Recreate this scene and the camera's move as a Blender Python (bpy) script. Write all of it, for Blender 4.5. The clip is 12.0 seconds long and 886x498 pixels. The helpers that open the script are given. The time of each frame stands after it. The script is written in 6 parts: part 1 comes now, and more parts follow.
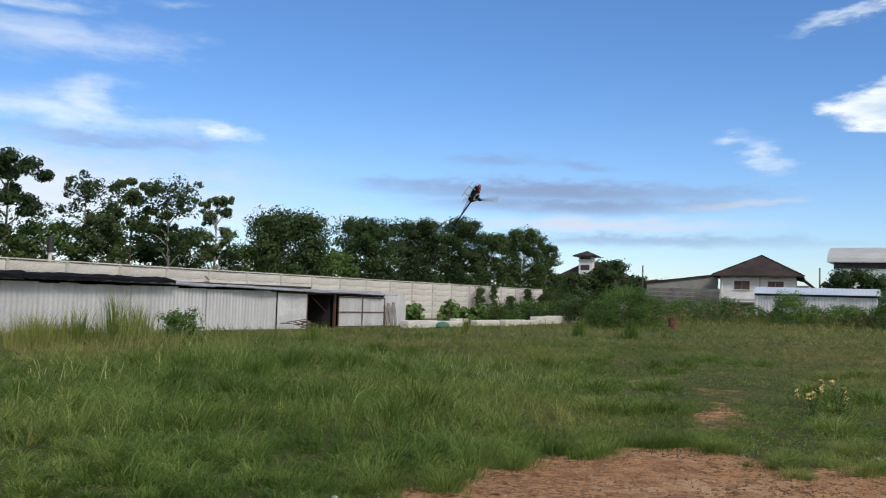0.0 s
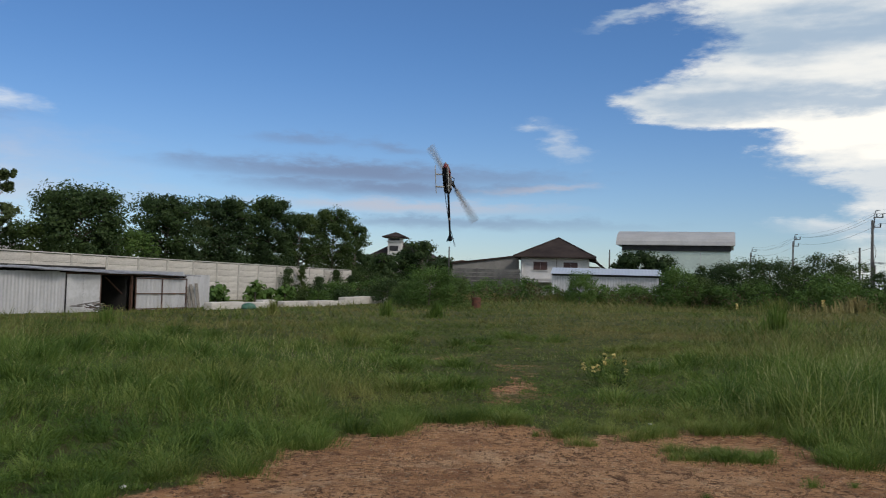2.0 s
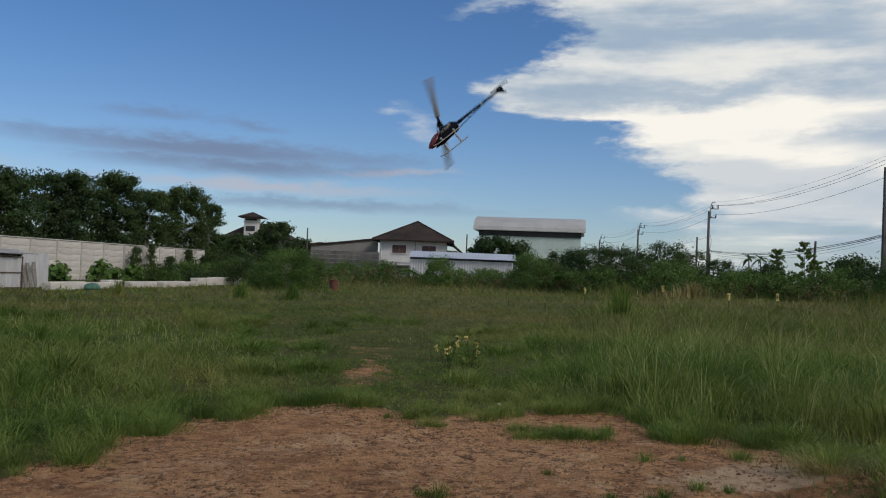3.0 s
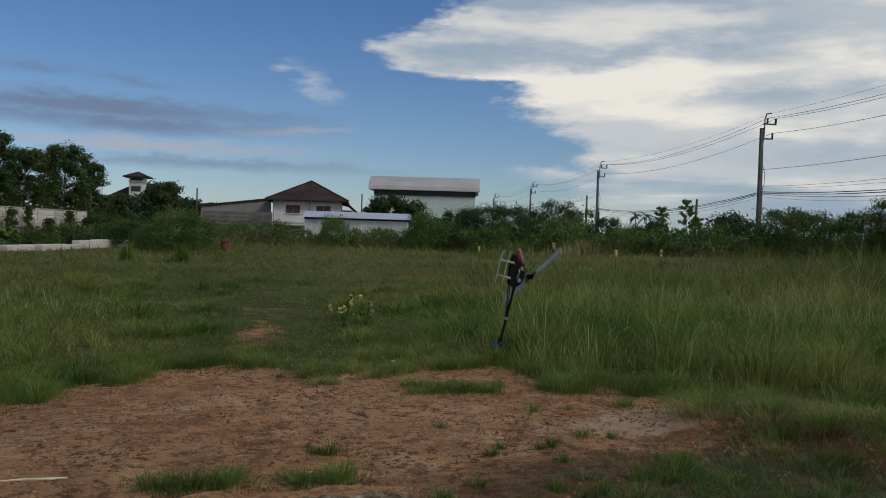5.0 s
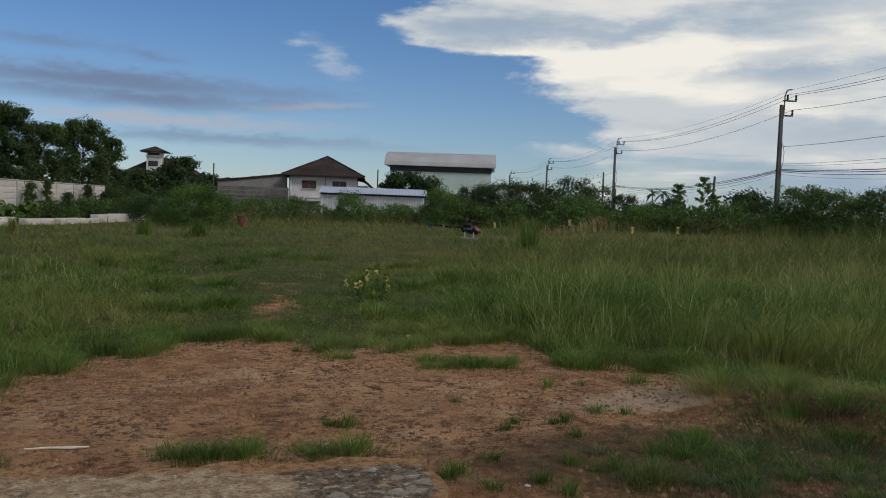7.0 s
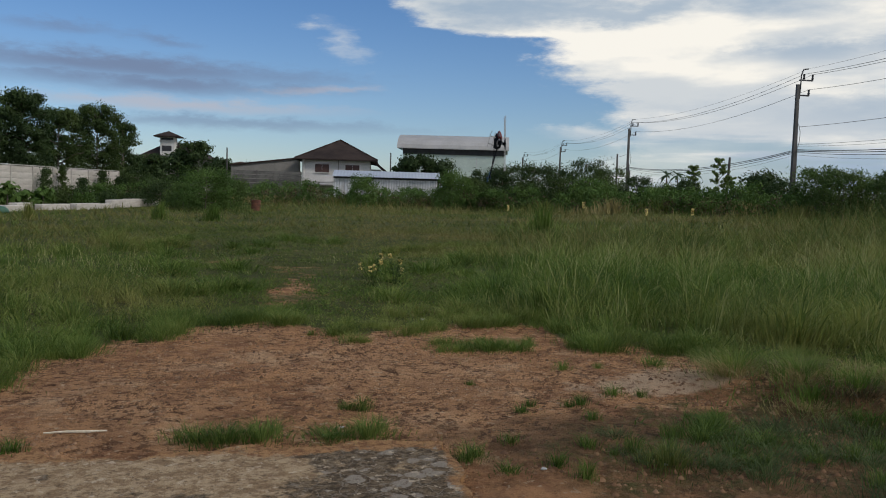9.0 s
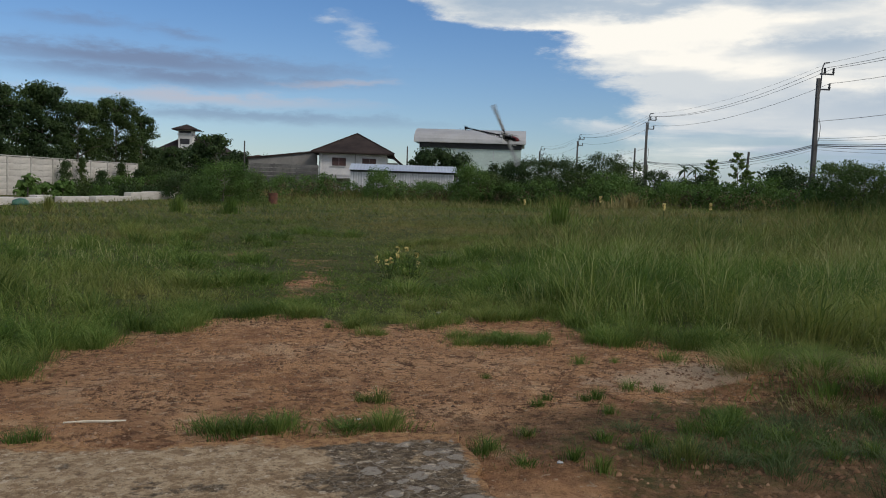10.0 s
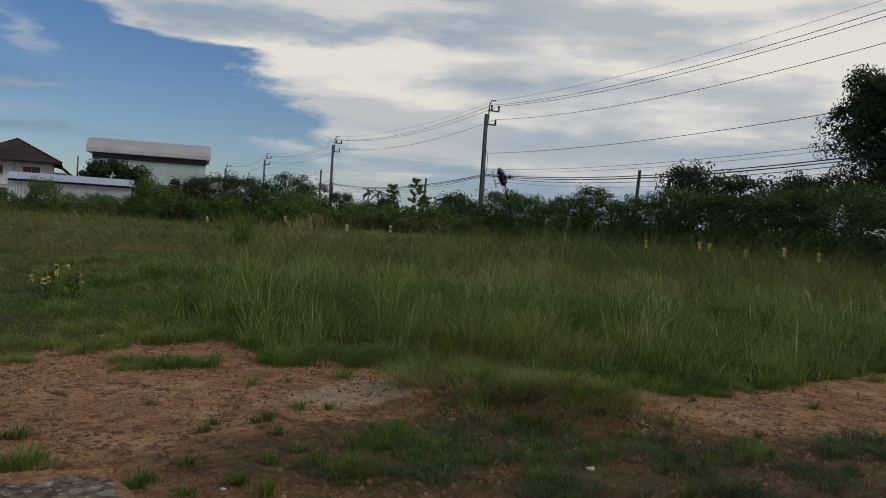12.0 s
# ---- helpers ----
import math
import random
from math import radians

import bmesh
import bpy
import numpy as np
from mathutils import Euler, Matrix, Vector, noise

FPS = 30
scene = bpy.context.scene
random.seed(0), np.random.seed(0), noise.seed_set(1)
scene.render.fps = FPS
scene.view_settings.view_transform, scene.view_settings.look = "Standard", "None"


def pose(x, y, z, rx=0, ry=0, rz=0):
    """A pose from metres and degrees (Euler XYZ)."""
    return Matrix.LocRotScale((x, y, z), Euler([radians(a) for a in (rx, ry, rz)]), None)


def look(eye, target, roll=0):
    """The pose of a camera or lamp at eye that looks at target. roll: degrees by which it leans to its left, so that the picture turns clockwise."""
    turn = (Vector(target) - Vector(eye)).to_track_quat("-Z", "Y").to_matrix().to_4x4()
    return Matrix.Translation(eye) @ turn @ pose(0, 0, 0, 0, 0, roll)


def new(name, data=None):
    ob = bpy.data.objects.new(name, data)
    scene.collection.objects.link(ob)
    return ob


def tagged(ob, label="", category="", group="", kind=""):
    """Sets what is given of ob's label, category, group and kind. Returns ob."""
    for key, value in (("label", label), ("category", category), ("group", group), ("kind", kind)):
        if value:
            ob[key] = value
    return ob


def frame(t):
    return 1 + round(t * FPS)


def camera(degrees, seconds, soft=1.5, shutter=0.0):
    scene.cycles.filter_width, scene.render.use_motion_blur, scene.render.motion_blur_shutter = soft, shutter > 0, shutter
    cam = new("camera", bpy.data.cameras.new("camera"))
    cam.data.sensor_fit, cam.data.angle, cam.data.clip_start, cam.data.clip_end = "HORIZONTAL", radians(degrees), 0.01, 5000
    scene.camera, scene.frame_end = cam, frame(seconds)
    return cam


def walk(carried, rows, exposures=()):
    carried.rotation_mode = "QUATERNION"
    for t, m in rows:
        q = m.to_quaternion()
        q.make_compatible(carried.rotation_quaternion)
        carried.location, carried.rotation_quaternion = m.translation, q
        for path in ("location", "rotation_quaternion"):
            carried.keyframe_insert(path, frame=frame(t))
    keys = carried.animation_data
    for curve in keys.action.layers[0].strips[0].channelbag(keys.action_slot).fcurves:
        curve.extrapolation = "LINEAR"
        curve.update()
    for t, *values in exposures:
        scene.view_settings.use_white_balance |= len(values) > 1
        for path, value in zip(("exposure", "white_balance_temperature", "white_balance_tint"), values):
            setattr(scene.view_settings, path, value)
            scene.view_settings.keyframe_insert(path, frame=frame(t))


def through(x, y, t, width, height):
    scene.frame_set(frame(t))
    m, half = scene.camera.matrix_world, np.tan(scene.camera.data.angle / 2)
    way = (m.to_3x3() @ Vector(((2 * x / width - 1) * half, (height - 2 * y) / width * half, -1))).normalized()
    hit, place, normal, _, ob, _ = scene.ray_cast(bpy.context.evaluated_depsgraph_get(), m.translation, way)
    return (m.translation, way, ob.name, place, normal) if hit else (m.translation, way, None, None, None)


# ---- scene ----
cam = camera(55.14, 12.0, soft=1.0, shutter=0.13)
# seconds, place, pitch, roll, yaw
PATH = [
    (0.0, -0.119, 0.050, 1.605, 3.35, -1.76, 0.83),
    (0.3, -0.080, 0.016, 1.616, 4.90, -1.69, -2.29),
    (0.5, -0.086, -0.015, 1.625, 5.68, -1.47, -3.68),
    (0.7, -0.069, 0.007, 1.626, 5.82, -1.29, -3.85),
    (1.0, -0.108, -0.000, 1.623, 4.47, -1.25, -3.07),
    (1.2, -0.091, 0.021, 1.601, 3.06, -1.36, -3.22),
    (1.3, -0.108, 0.018, 1.590, 2.52, -1.36, -3.71),
    (1.5, -0.093, 0.026, 1.587, 1.84, -1.50, -5.52),
    (1.7, -0.064, 0.025, 1.605, 2.11, -1.61, -7.95),
    (2.0, -0.047, 0.009, 1.606, 2.41, -1.57, -11.97),
    (2.2, -0.025, 0.007, 1.602, 1.70, -1.66, -14.49),
    (2.5, -0.006, 0.043, 1.583, 0.62, -2.18, -17.59),
    (2.8, -0.000, 0.008, 1.592, 0.76, -2.36, -20.13),
    (3.0, 0.008, 0.002, 1.606, 1.56, -2.26, -21.47),
    (3.2, 0.014, 0.003, 1.604, 2.24, -2.18, -22.59),
    (4.8, 0.030, -0.017, 1.590, -0.84, -1.82, -27.90),
    (5.0, 0.046, -0.008, 1.586, -0.92, -1.71, -28.50),
    (5.3, 0.040, 0.010, 1.589, -0.57, -1.76, -28.17),
    (5.5, 0.051, 0.016, 1.588, 0.87, -1.78, -26.80),
    (5.7, 0.019, 0.004, 1.609, 3.30, -1.73, -24.93),
    (6.0, -0.003, -0.016, 1.648, 6.03, -1.87, -23.24),
    (6.2, 0.006, -0.010, 1.637, 5.59, -1.86, -23.69),
    (6.5, 0.014, -0.022, 1.607, 1.94, -2.05, -25.66),
    (6.8, 0.021, -0.016, 1.588, -1.50, -2.14, -27.15),
    (7.0, 0.034, -0.032, 1.582, -2.56, -2.03, -27.44),
    (7.2, 0.035, -0.020, 1.576, -2.87, -1.85, -27.45),
    (8.8, 0.040, -0.002, 1.577, -3.82, -1.66, -27.03),
    (9.0, 0.035, -0.008, 1.581, -3.73, -1.67, -26.56),
    (9.5, 0.035, -0.010, 1.579, -3.82, -1.76, -26.00),
    (10.0, 0.030, -0.006, 1.576, -4.18, -1.86, -25.45),
    (10.5, 0.024, -0.003, 1.572, -4.53, -1.92, -25.07),
    (11.0, 0.022, -0.010, 1.576, -4.26, -2.25, -26.97),
    (11.3, 0.031, -0.009, 1.582, -3.33, -3.17, -33.02),
    (11.4, 0.064, -0.038, 1.589, -3.01, -3.41, -35.77),
    (11.5, 0.075, -0.025, 1.584, -2.70, -3.70, -38.94),
    (11.7, 0.124, -0.023, 1.573, -2.11, -3.93, -44.18),
    (12.0, 0.148, -0.027, 1.573, -1.84, -3.64, -46.33),
]
EXPOSURES = [(0.0, 0.38), (0.5, 0.02), (1.0, -0.05), (1.5, -0.02), (2.0, -0.12), (3.0, -0.3), (5.5, -0.55), (6.5, -0.58), (7.2, -0.35), (9.0, -0.3), (9.5, -0.22), (11.0, -0.22), (11.5, -0.25), (12.0, -0.62)]
walk(cam, [(t, pose(x, y, z, 90 + p, r, yaw)) for t, x, y, z, p, r, yaw in PATH], EXPOSURES)

# ---- light ----
SUN_AZ, SUN_EL = 152.0, 40.0    # clockwise from +y, above the horizon
sun_data = bpy.data.lights.new("sun", "SUN")
sun_data.energy, sun_data.angle, sun_data.color = 1.6, radians(12), (1.0, 0.93, 0.84)
sun = new("sun", sun_data)
a, e = radians(SUN_AZ), radians(SUN_EL)
sun.matrix_world = look((math.sin(a) * math.cos(e) * 50, math.cos(a) * math.cos(e) * 50, math.sin(e) * 50), (0, 0, 0))


class Nodes:
    """Short hand for building a node tree."""

    def __init__(self, tree):
        self.tree = tree
        tree.nodes.clear()

    def add(self, kind):
        return self.tree.nodes.new(kind)

    def put(self, socket, value):
        if isinstance(value, bpy.types.NodeSocket):
            self.tree.links.new(value, socket)
        elif value is not None:
            socket.default_value = value

    def math(self, op, a, b=None, c=None, clamp=False):
        node = self.add("ShaderNodeMath")
        node.operation, node.use_clamp = op, clamp
        for n, value in enumerate((a, b, c)):
            self.put(node.inputs[n], value)
        return node.outputs[0]

    def vec(self, op, a, b=None, scale=None):
        node = self.add("ShaderNodeVectorMath")
        node.operation = op
        self.put(node.inputs[0], a)
        self.put(node.inputs[1], b)
        if scale is not None:
            self.put(node.inputs["Scale"], scale)
        return node.outputs["Value" if op in ("LENGTH", "DOT_PRODUCT") else 0]

    def noise(self, vector, scale, detail=4.0, rough=0.55, color=False, distortion=0.0):
        node = self.add("ShaderNodeTexNoise")
        self.put(node.inputs["Vector"], vector)
        node.inputs["Scale"].default_value, node.inputs["Detail"].default_value = scale, detail
        node.inputs["Roughness"].default_value, node.inputs["Distortion"].default_value = rough, distortion
        return node.outputs["Color" if color else "Fac"]

    def ramp(self, fac, *stops):
        node = self.add("ShaderNodeValToRGB")
        els = node.color_ramp.elements
        while len(els) < len(stops):
            els.new(0.5)
        for el, (pos, col) in zip(els, stops):
            el.position = pos
            el.color = (col, col, col, 1) if isinstance(col, (int, float)) else (*col, 1)
        self.put(node.inputs[0], fac)
        return node.outputs[0]

    def smooth(self, value, lo, hi, out0=0.0, out1=1.0):
        node = self.add("ShaderNodeMapRange")
        node.interpolation_type = "SMOOTHSTEP"
        for n, v in enumerate((value, lo, hi, out0, out1)):
            self.put(node.inputs[n], v)
        return node.outputs[0]

    def mix(self, fac, a, b, blend="MIX"):
        node = self.add("ShaderNodeMix")
        node.data_type, node.blend_type = "RGBA", blend
        self.put(node.inputs[0], fac)
        for socket, value in ((node.inputs[6], a), (node.inputs[7], b)):
            self.put(socket, (*value, 1) if isinstance(value, tuple) else value)
        return node.outputs[2]


def make_world():
    world = bpy.data.worlds.new("sky")
    world.use_nodes = True
    scene.world = world
    n = Nodes(world.node_tree)
    sky = n.add("ShaderNodeTexSky")
    sky.sky_type, sky.sun_disc, sky.sun_elevation, sky.sun_rotation = "NISHITA", False, radians(SUN_EL), radians(SUN_AZ)
    sky.air_density, sky.dust_density, sky.ozone_density = 1.0, 0.25, 4.0
    way = n.add("ShaderNodeTexCoord").outputs["Generated"]
    flat = n.vec("MULTIPLY", way, (1.0, 1.0, 3.2))
    xyz = n.add("ShaderNodeSeparateXYZ")
    n.put(xyz.inputs[0], way)
    x, y, z = xyz.outputs
    az = n.math("MULTIPLY", n.math("ARCTAN2", x, y), 180 / math.pi)
    el = n.math("MULTIPLY", n.math("ARCSINE", z), 180 / math.pi)
    wob = n.noise(flat, 7.0, 6.0, 0.6, color=True)
    wobx = n.add("ShaderNodeSeparateXYZ")
    n.put(wobx.inputs[0], wob)
    az2 = n.math("ADD", az, n.math("MULTIPLY", n.math("SUBTRACT", wobx.outputs[0], 0.5), 11.0))
    el2 = n.math("ADD", el, n.math("MULTIPLY", n.math("SUBTRACT", wobx.outputs[1], 0.5), 4.5))
    fine = n.noise(flat, 22.0, 7.0, 0.65)

    calm = n.math("ADD", el, n.math("MULTIPLY", n.math("SUBTRACT", fine, 0.5), 1.3))

    def blob(a0, e0, w, h, tilt=0.0, soft=0.5, amount=1.0, wisp=0.5, level=False):
        """A cloud round (a0, e0), w by h degrees to its edge."""
        da = n.math("SUBTRACT", az2, a0)
        de = n.math("SUBTRACT", n.math("SUBTRACT", calm if level else el2, e0), n.math("MULTIPLY", da, tilt))
        u, v = n.math("MULTIPLY", da, 1.0 / w), n.math("MULTIPLY", de, 1.0 / h)
        d = n.math("SQRT", n.math("ADD", n.math("MULTIPLY", u, u), n.math("MULTIPLY", v, v)))
        d = n.math("ADD", d, n.math("MULTIPLY", n.math("SUBTRACT", fine, 0.5), wisp))
        return n.smooth(d, 1.0 + soft * 0.5, 1.0 - soft, 0.0, amount)

    def union(items):
        total = items[0]
        for item in items[1:]:
            total = n.math("MAXIMUM", total, item)
        return total

    # the great cloud bank: the azimuth of its edge by elevation
    edge = n.math("MULTIPLY", n.ramp(n.math("MULTIPLY", el, 1 / 30), (0.0, 0.37), (2 / 30, 0.37), (5 / 30, 0.375), (7 / 30, 0.352), (9.3 / 30, 0.328), (10.3 / 30, 0.31), (10.9 / 30, 0.245), (12.3 / 30, 0.226),
                                            (13.3 / 30, 0.248), (15.2 / 30, 0.295), (17.4 / 30, 0.268), (19.5 / 30, 0.283), (22.5 / 30, 0.285), (27 / 30, 0.31), (1.0, 0.34)), 100.0)
    fray = n.math("ADD", n.math("MULTIPLY", n.math("SUBTRACT", wobx.outputs[2], 0.5), 9.0), n.math("MULTIPLY", n.math("SUBTRACT", fine, 0.5), 6.5))
    inside = n.math("SUBTRACT", n.math("ADD", az, fray), edge)
    streaks = n.smooth(n.math("ADD", n.noise(n.vec("MULTIPLY", way, (1.0, 1.0, 14.0)), 4.0, 5.0, 0.55), n.smooth(el, 3.4, 5.2, 0.0, 0.4)), 0.42, 0.62, 0.35, 1.0)
    bank = n.math("MULTIPLY", n.math("MULTIPLY", n.smooth(inside, -0.9, 2.6), n.smooth(az, 128.0, 100.0)), streaks)
    white = union([
        bank, blob(24.5, 17.3, 2.5, 0.35, 0.1, 1.2, 0.7, 1.4), blob(36.5, 4.2, 3.0, 0.5, 0.0, 1.1, 0.8, 1.2, True), blob(19.9, 9.6, 1.3, 0.7, -0.35, 1.4, 0.48, 2.0), blob(18.2, 10.3, 1.0, 0.35, -0.1, 1.3, 0.5, 1.5), blob(-25, 10.9, 7.5, 0.9, -0.03, 1.4, 0.42, 2.0),
        blob(-28, 15, 8, 1.2, 0.05, 1.2, 0.45, 1.6), blob(-15.5, 10.2, 1.8, 0.7, -0.1, 1.4, 0.65, 1.8), blob(-22.5, 11.4, 2.6, 0.9, -0.1, 1.3, 0.7, 1.4), blob(-27.0, 17.3, 3.0, 0.6, 0.0, 1.3, 0.6, 1.6), blob(-19.0, 18.2, 2.2, 0.35, 0.0, 1.4, 0.4, 1.8), blob(-33, 4, 14, 3.5, 0, 1.2, 0.6, 0.8),
    ])
    away = n.smooth(n.math("ABSOLUTE", n.math("SUBTRACT", az, 20.0)), 62.0, 95.0)
    broken = n.smooth(n.noise(flat, 2.4, 6.0, 0.6), 0.36, 0.56)
    white = n.math("MAXIMUM", white, n.math("MULTIPLY", n.math("MULTIPLY", away, broken), 0.9))
    dark = union([
        blob(6, 7.4, 13, 0.75, -0.01, 0.9, 0.85, 0.9, True), blob(8, 6.5, 10, 0.7, 0.0, 0.9, 0.8, 0.9, True), blob(2.5, 9.4, 3.5, 0.35, 0.0, 1.2, 0.5, 1.3, True), blob(8.5, 9.0, 2.5, 0.25, -0.05, 1.2, 0.5, 1.3, True), blob(12, 4.2, 13, 0.45, 0.0, 1.0, 0.5, 1.0, True),
        blob(-22, 9.4, 7, 0.5, -0.03, 1.0, 0.45, 1.2),
    ])
    pink = union([blob(9, 5.2, 10, 0.45, 0.0, 1.0, 0.7, 1.0, True), blob(18, 6.9, 3.5, 0.35, 0.0, 1.0, 0.6, 0.8), blob(-20, 5.0, 14, 1.0, 0, 1.2, 0.5, 1.0), blob(-27, 6.0, 14, 3.0, 0.0, 1.3, 0.7, 0.9)])
    bands = n.noise(n.vec("MULTIPLY", way, (1.0, 1.0, 5.5)), 3.6, 4.0, 0.5)
    shade = n.smooth(n.math("ADD", n.math("MULTIPLY", bands, 0.85), n.math("MULTIPLY", fine, 0.15)), 0.42, 0.64)
    lit = n.math("SUBTRACT", n.smooth(el2, 12.2, 10.4, 0.0, 0.46), n.smooth(el2, 5.0, 2.5, 0.0, 0.35))
    lit = n.math("ADD", lit, n.math("MULTIPLY", n.smooth(az, 44.0, 56.0), n.smooth(el2, 9.8, 11.2, -0.12, 0.32)))
    shade = n.math("ADD", n.math("MULTIPLY", shade, 0.75), lit, clamp=True)
    belly = union([blob(37, 12.1, 10, 1.0, 0.12, 0.8, 0.8, 0.9), blob(57, 9.5, 12, 0.6, 0.02, 1.0, 0.6, 1.0, True), blob(49, 9.3, 5, 0.7, 0.0, 1.0, 0.75, 1.0, True), blob(60, 5.6, 18, 1.1, 0.0, 1.0, 0.6, 0.9, True), blob(40, 17.5, 8, 1.4, -0.2, 1.1, 0.35, 1.0)])
    shade = n.math("MULTIPLY", shade, n.math("SUBTRACT", 1.0, belly))
    cloud = n.mix(shade, (4.3, 5.5, 6.9), (11.6, 11.2, 10.3))
    color = n.mix(1.0, sky.outputs[0], n.mix(n.smooth(el, 2.0, 17.0), (0.89, 0.97, 1.11), (0.65, 0.88, 1.13)), "MULTIPLY")
    color = n.mix(pink, color, (6.0, 5.8, 6.4))
    color = n.mix(dark, color, (2.1, 2.7, 4.2))
    color = n.mix(white, color, cloud)
    back = n.add("ShaderNodeBackground")
    n.put(back.inputs[0], color)
    back.inputs[1].default_value = 0.1
    n.put(n.add("ShaderNodeOutputWorld").inputs[0], back.outputs[0])


make_world()

# ---- materials ----
def material(name, build):
    mat = bpy.data.materials.new(name)
    mat.use_nodes = True
    n = Nodes(mat.node_tree)
    shader = n.add("ShaderNodeBsdfPrincipled")
    n.put(n.add("ShaderNodeOutputMaterial").inputs[0], shader.outputs[0])
    build(n, shader)
    return mat


def surface(name, base, dark, rough=0.8, metal=0.0, grain=30.0, stain=1.5, bump=0.15, streak=(1, 1, 1), vary=0.0, where="Object", spec=0.5):
    """A material of two tones: stains and grain at two sizes, with fine relief."""
    def build(n, s):
        co = n.add("ShaderNodeTexCoord").outputs[where]
        big = n.noise(n.vec("MULTIPLY", co, streak), stain, 5.0, 0.6)
        small = n.noise(co, grain, 4.0, 0.6)
        fac = n.math("ADD", n.math("MULTIPLY", big, 0.65), n.math("MULTIPLY", small, 0.35))
        col = n.mix(n.smooth(fac, 0.38, 0.62), dark, base)
        if vary:
            rnd = n.add("ShaderNodeObjectInfo").outputs["Random"]
            col = n.mix(1.0, col, n.ramp(rnd, (0.0, 1.0 - vary), (1.0, 1.0)), "MULTIPLY")
        n.put(s.inputs["Base Color"], col)
        n.put(s.inputs["Roughness"], n.smooth(small, 0.2, 0.8, max(rough - 0.12, 0.05), min(rough + 0.1, 1.0)))
        s.inputs["Metallic"].default_value = metal
        s.inputs["Specular IOR Level"].default_value = spec
        if bump:
            b = n.add("ShaderNodeBump")
            b.inputs["Strength"].default_value, b.inputs["Distance"].default_value = bump, 0.02
            n.put(b.inputs["Height"], small)
            n.put(s.inputs["Normal"], b.outputs[0])
    return material(name, build)


def leafy(name, tones, patch=0.25, dry=None, dry_at=(0.55, 0.7), shine=0.35, through=0.3, single=0.42):
    """Leaves: tone by leaf and by patch, some light let through."""
    def build(n, s):
        geo = n.add("ShaderNodeNewGeometry")
        rnd = geo.outputs["Random Per Island"]
        spot = n.math("ADD", n.math("MULTIPLY", n.noise(geo.outputs["Position"], patch, 3.0, 0.6), 0.55), n.math("MULTIPLY", n.noise(geo.outputs["Position"], patch * 0.22, 3.0, 0.6), 0.45))
        fac = n.math("ADD", n.math("MULTIPLY", rnd, single), n.math("MULTIPLY", n.smooth(spot, 0.38, 0.62), 1.0 - single))
        col = n.ramp(fac, (0.0, tones[0]), (0.5, tones[1]), (1.0, tones[2]))
        if dry:
            patchy = n.smooth(n.math("ADD", n.noise(geo.outputs["Position"], 0.12, 4.0, 0.65), n.math("MULTIPLY", rnd, 0.12)), *dry_at)
            col = n.mix(patchy, col, dry)
        n.put(s.inputs["Base Color"], col)
        s.inputs["Roughness"].default_value = 1 - shine
        s.inputs["Specular IOR Level"].default_value = 0.3
        if through:
            glow = n.add("ShaderNodeBsdfTranslucent")
            n.put(glow.inputs[0], col)
            both = n.add("ShaderNodeMixShader")
            both.inputs[0].default_value = through
            out = [o for o in n.tree.nodes if o.type == "OUTPUT_MATERIAL"][0]
            n.put(both.inputs[1], s.outputs[0])
            n.put(both.inputs[2], glow.outputs[0])
            n.put(out.inputs[0], both.outputs[0])
    return material(name, build)


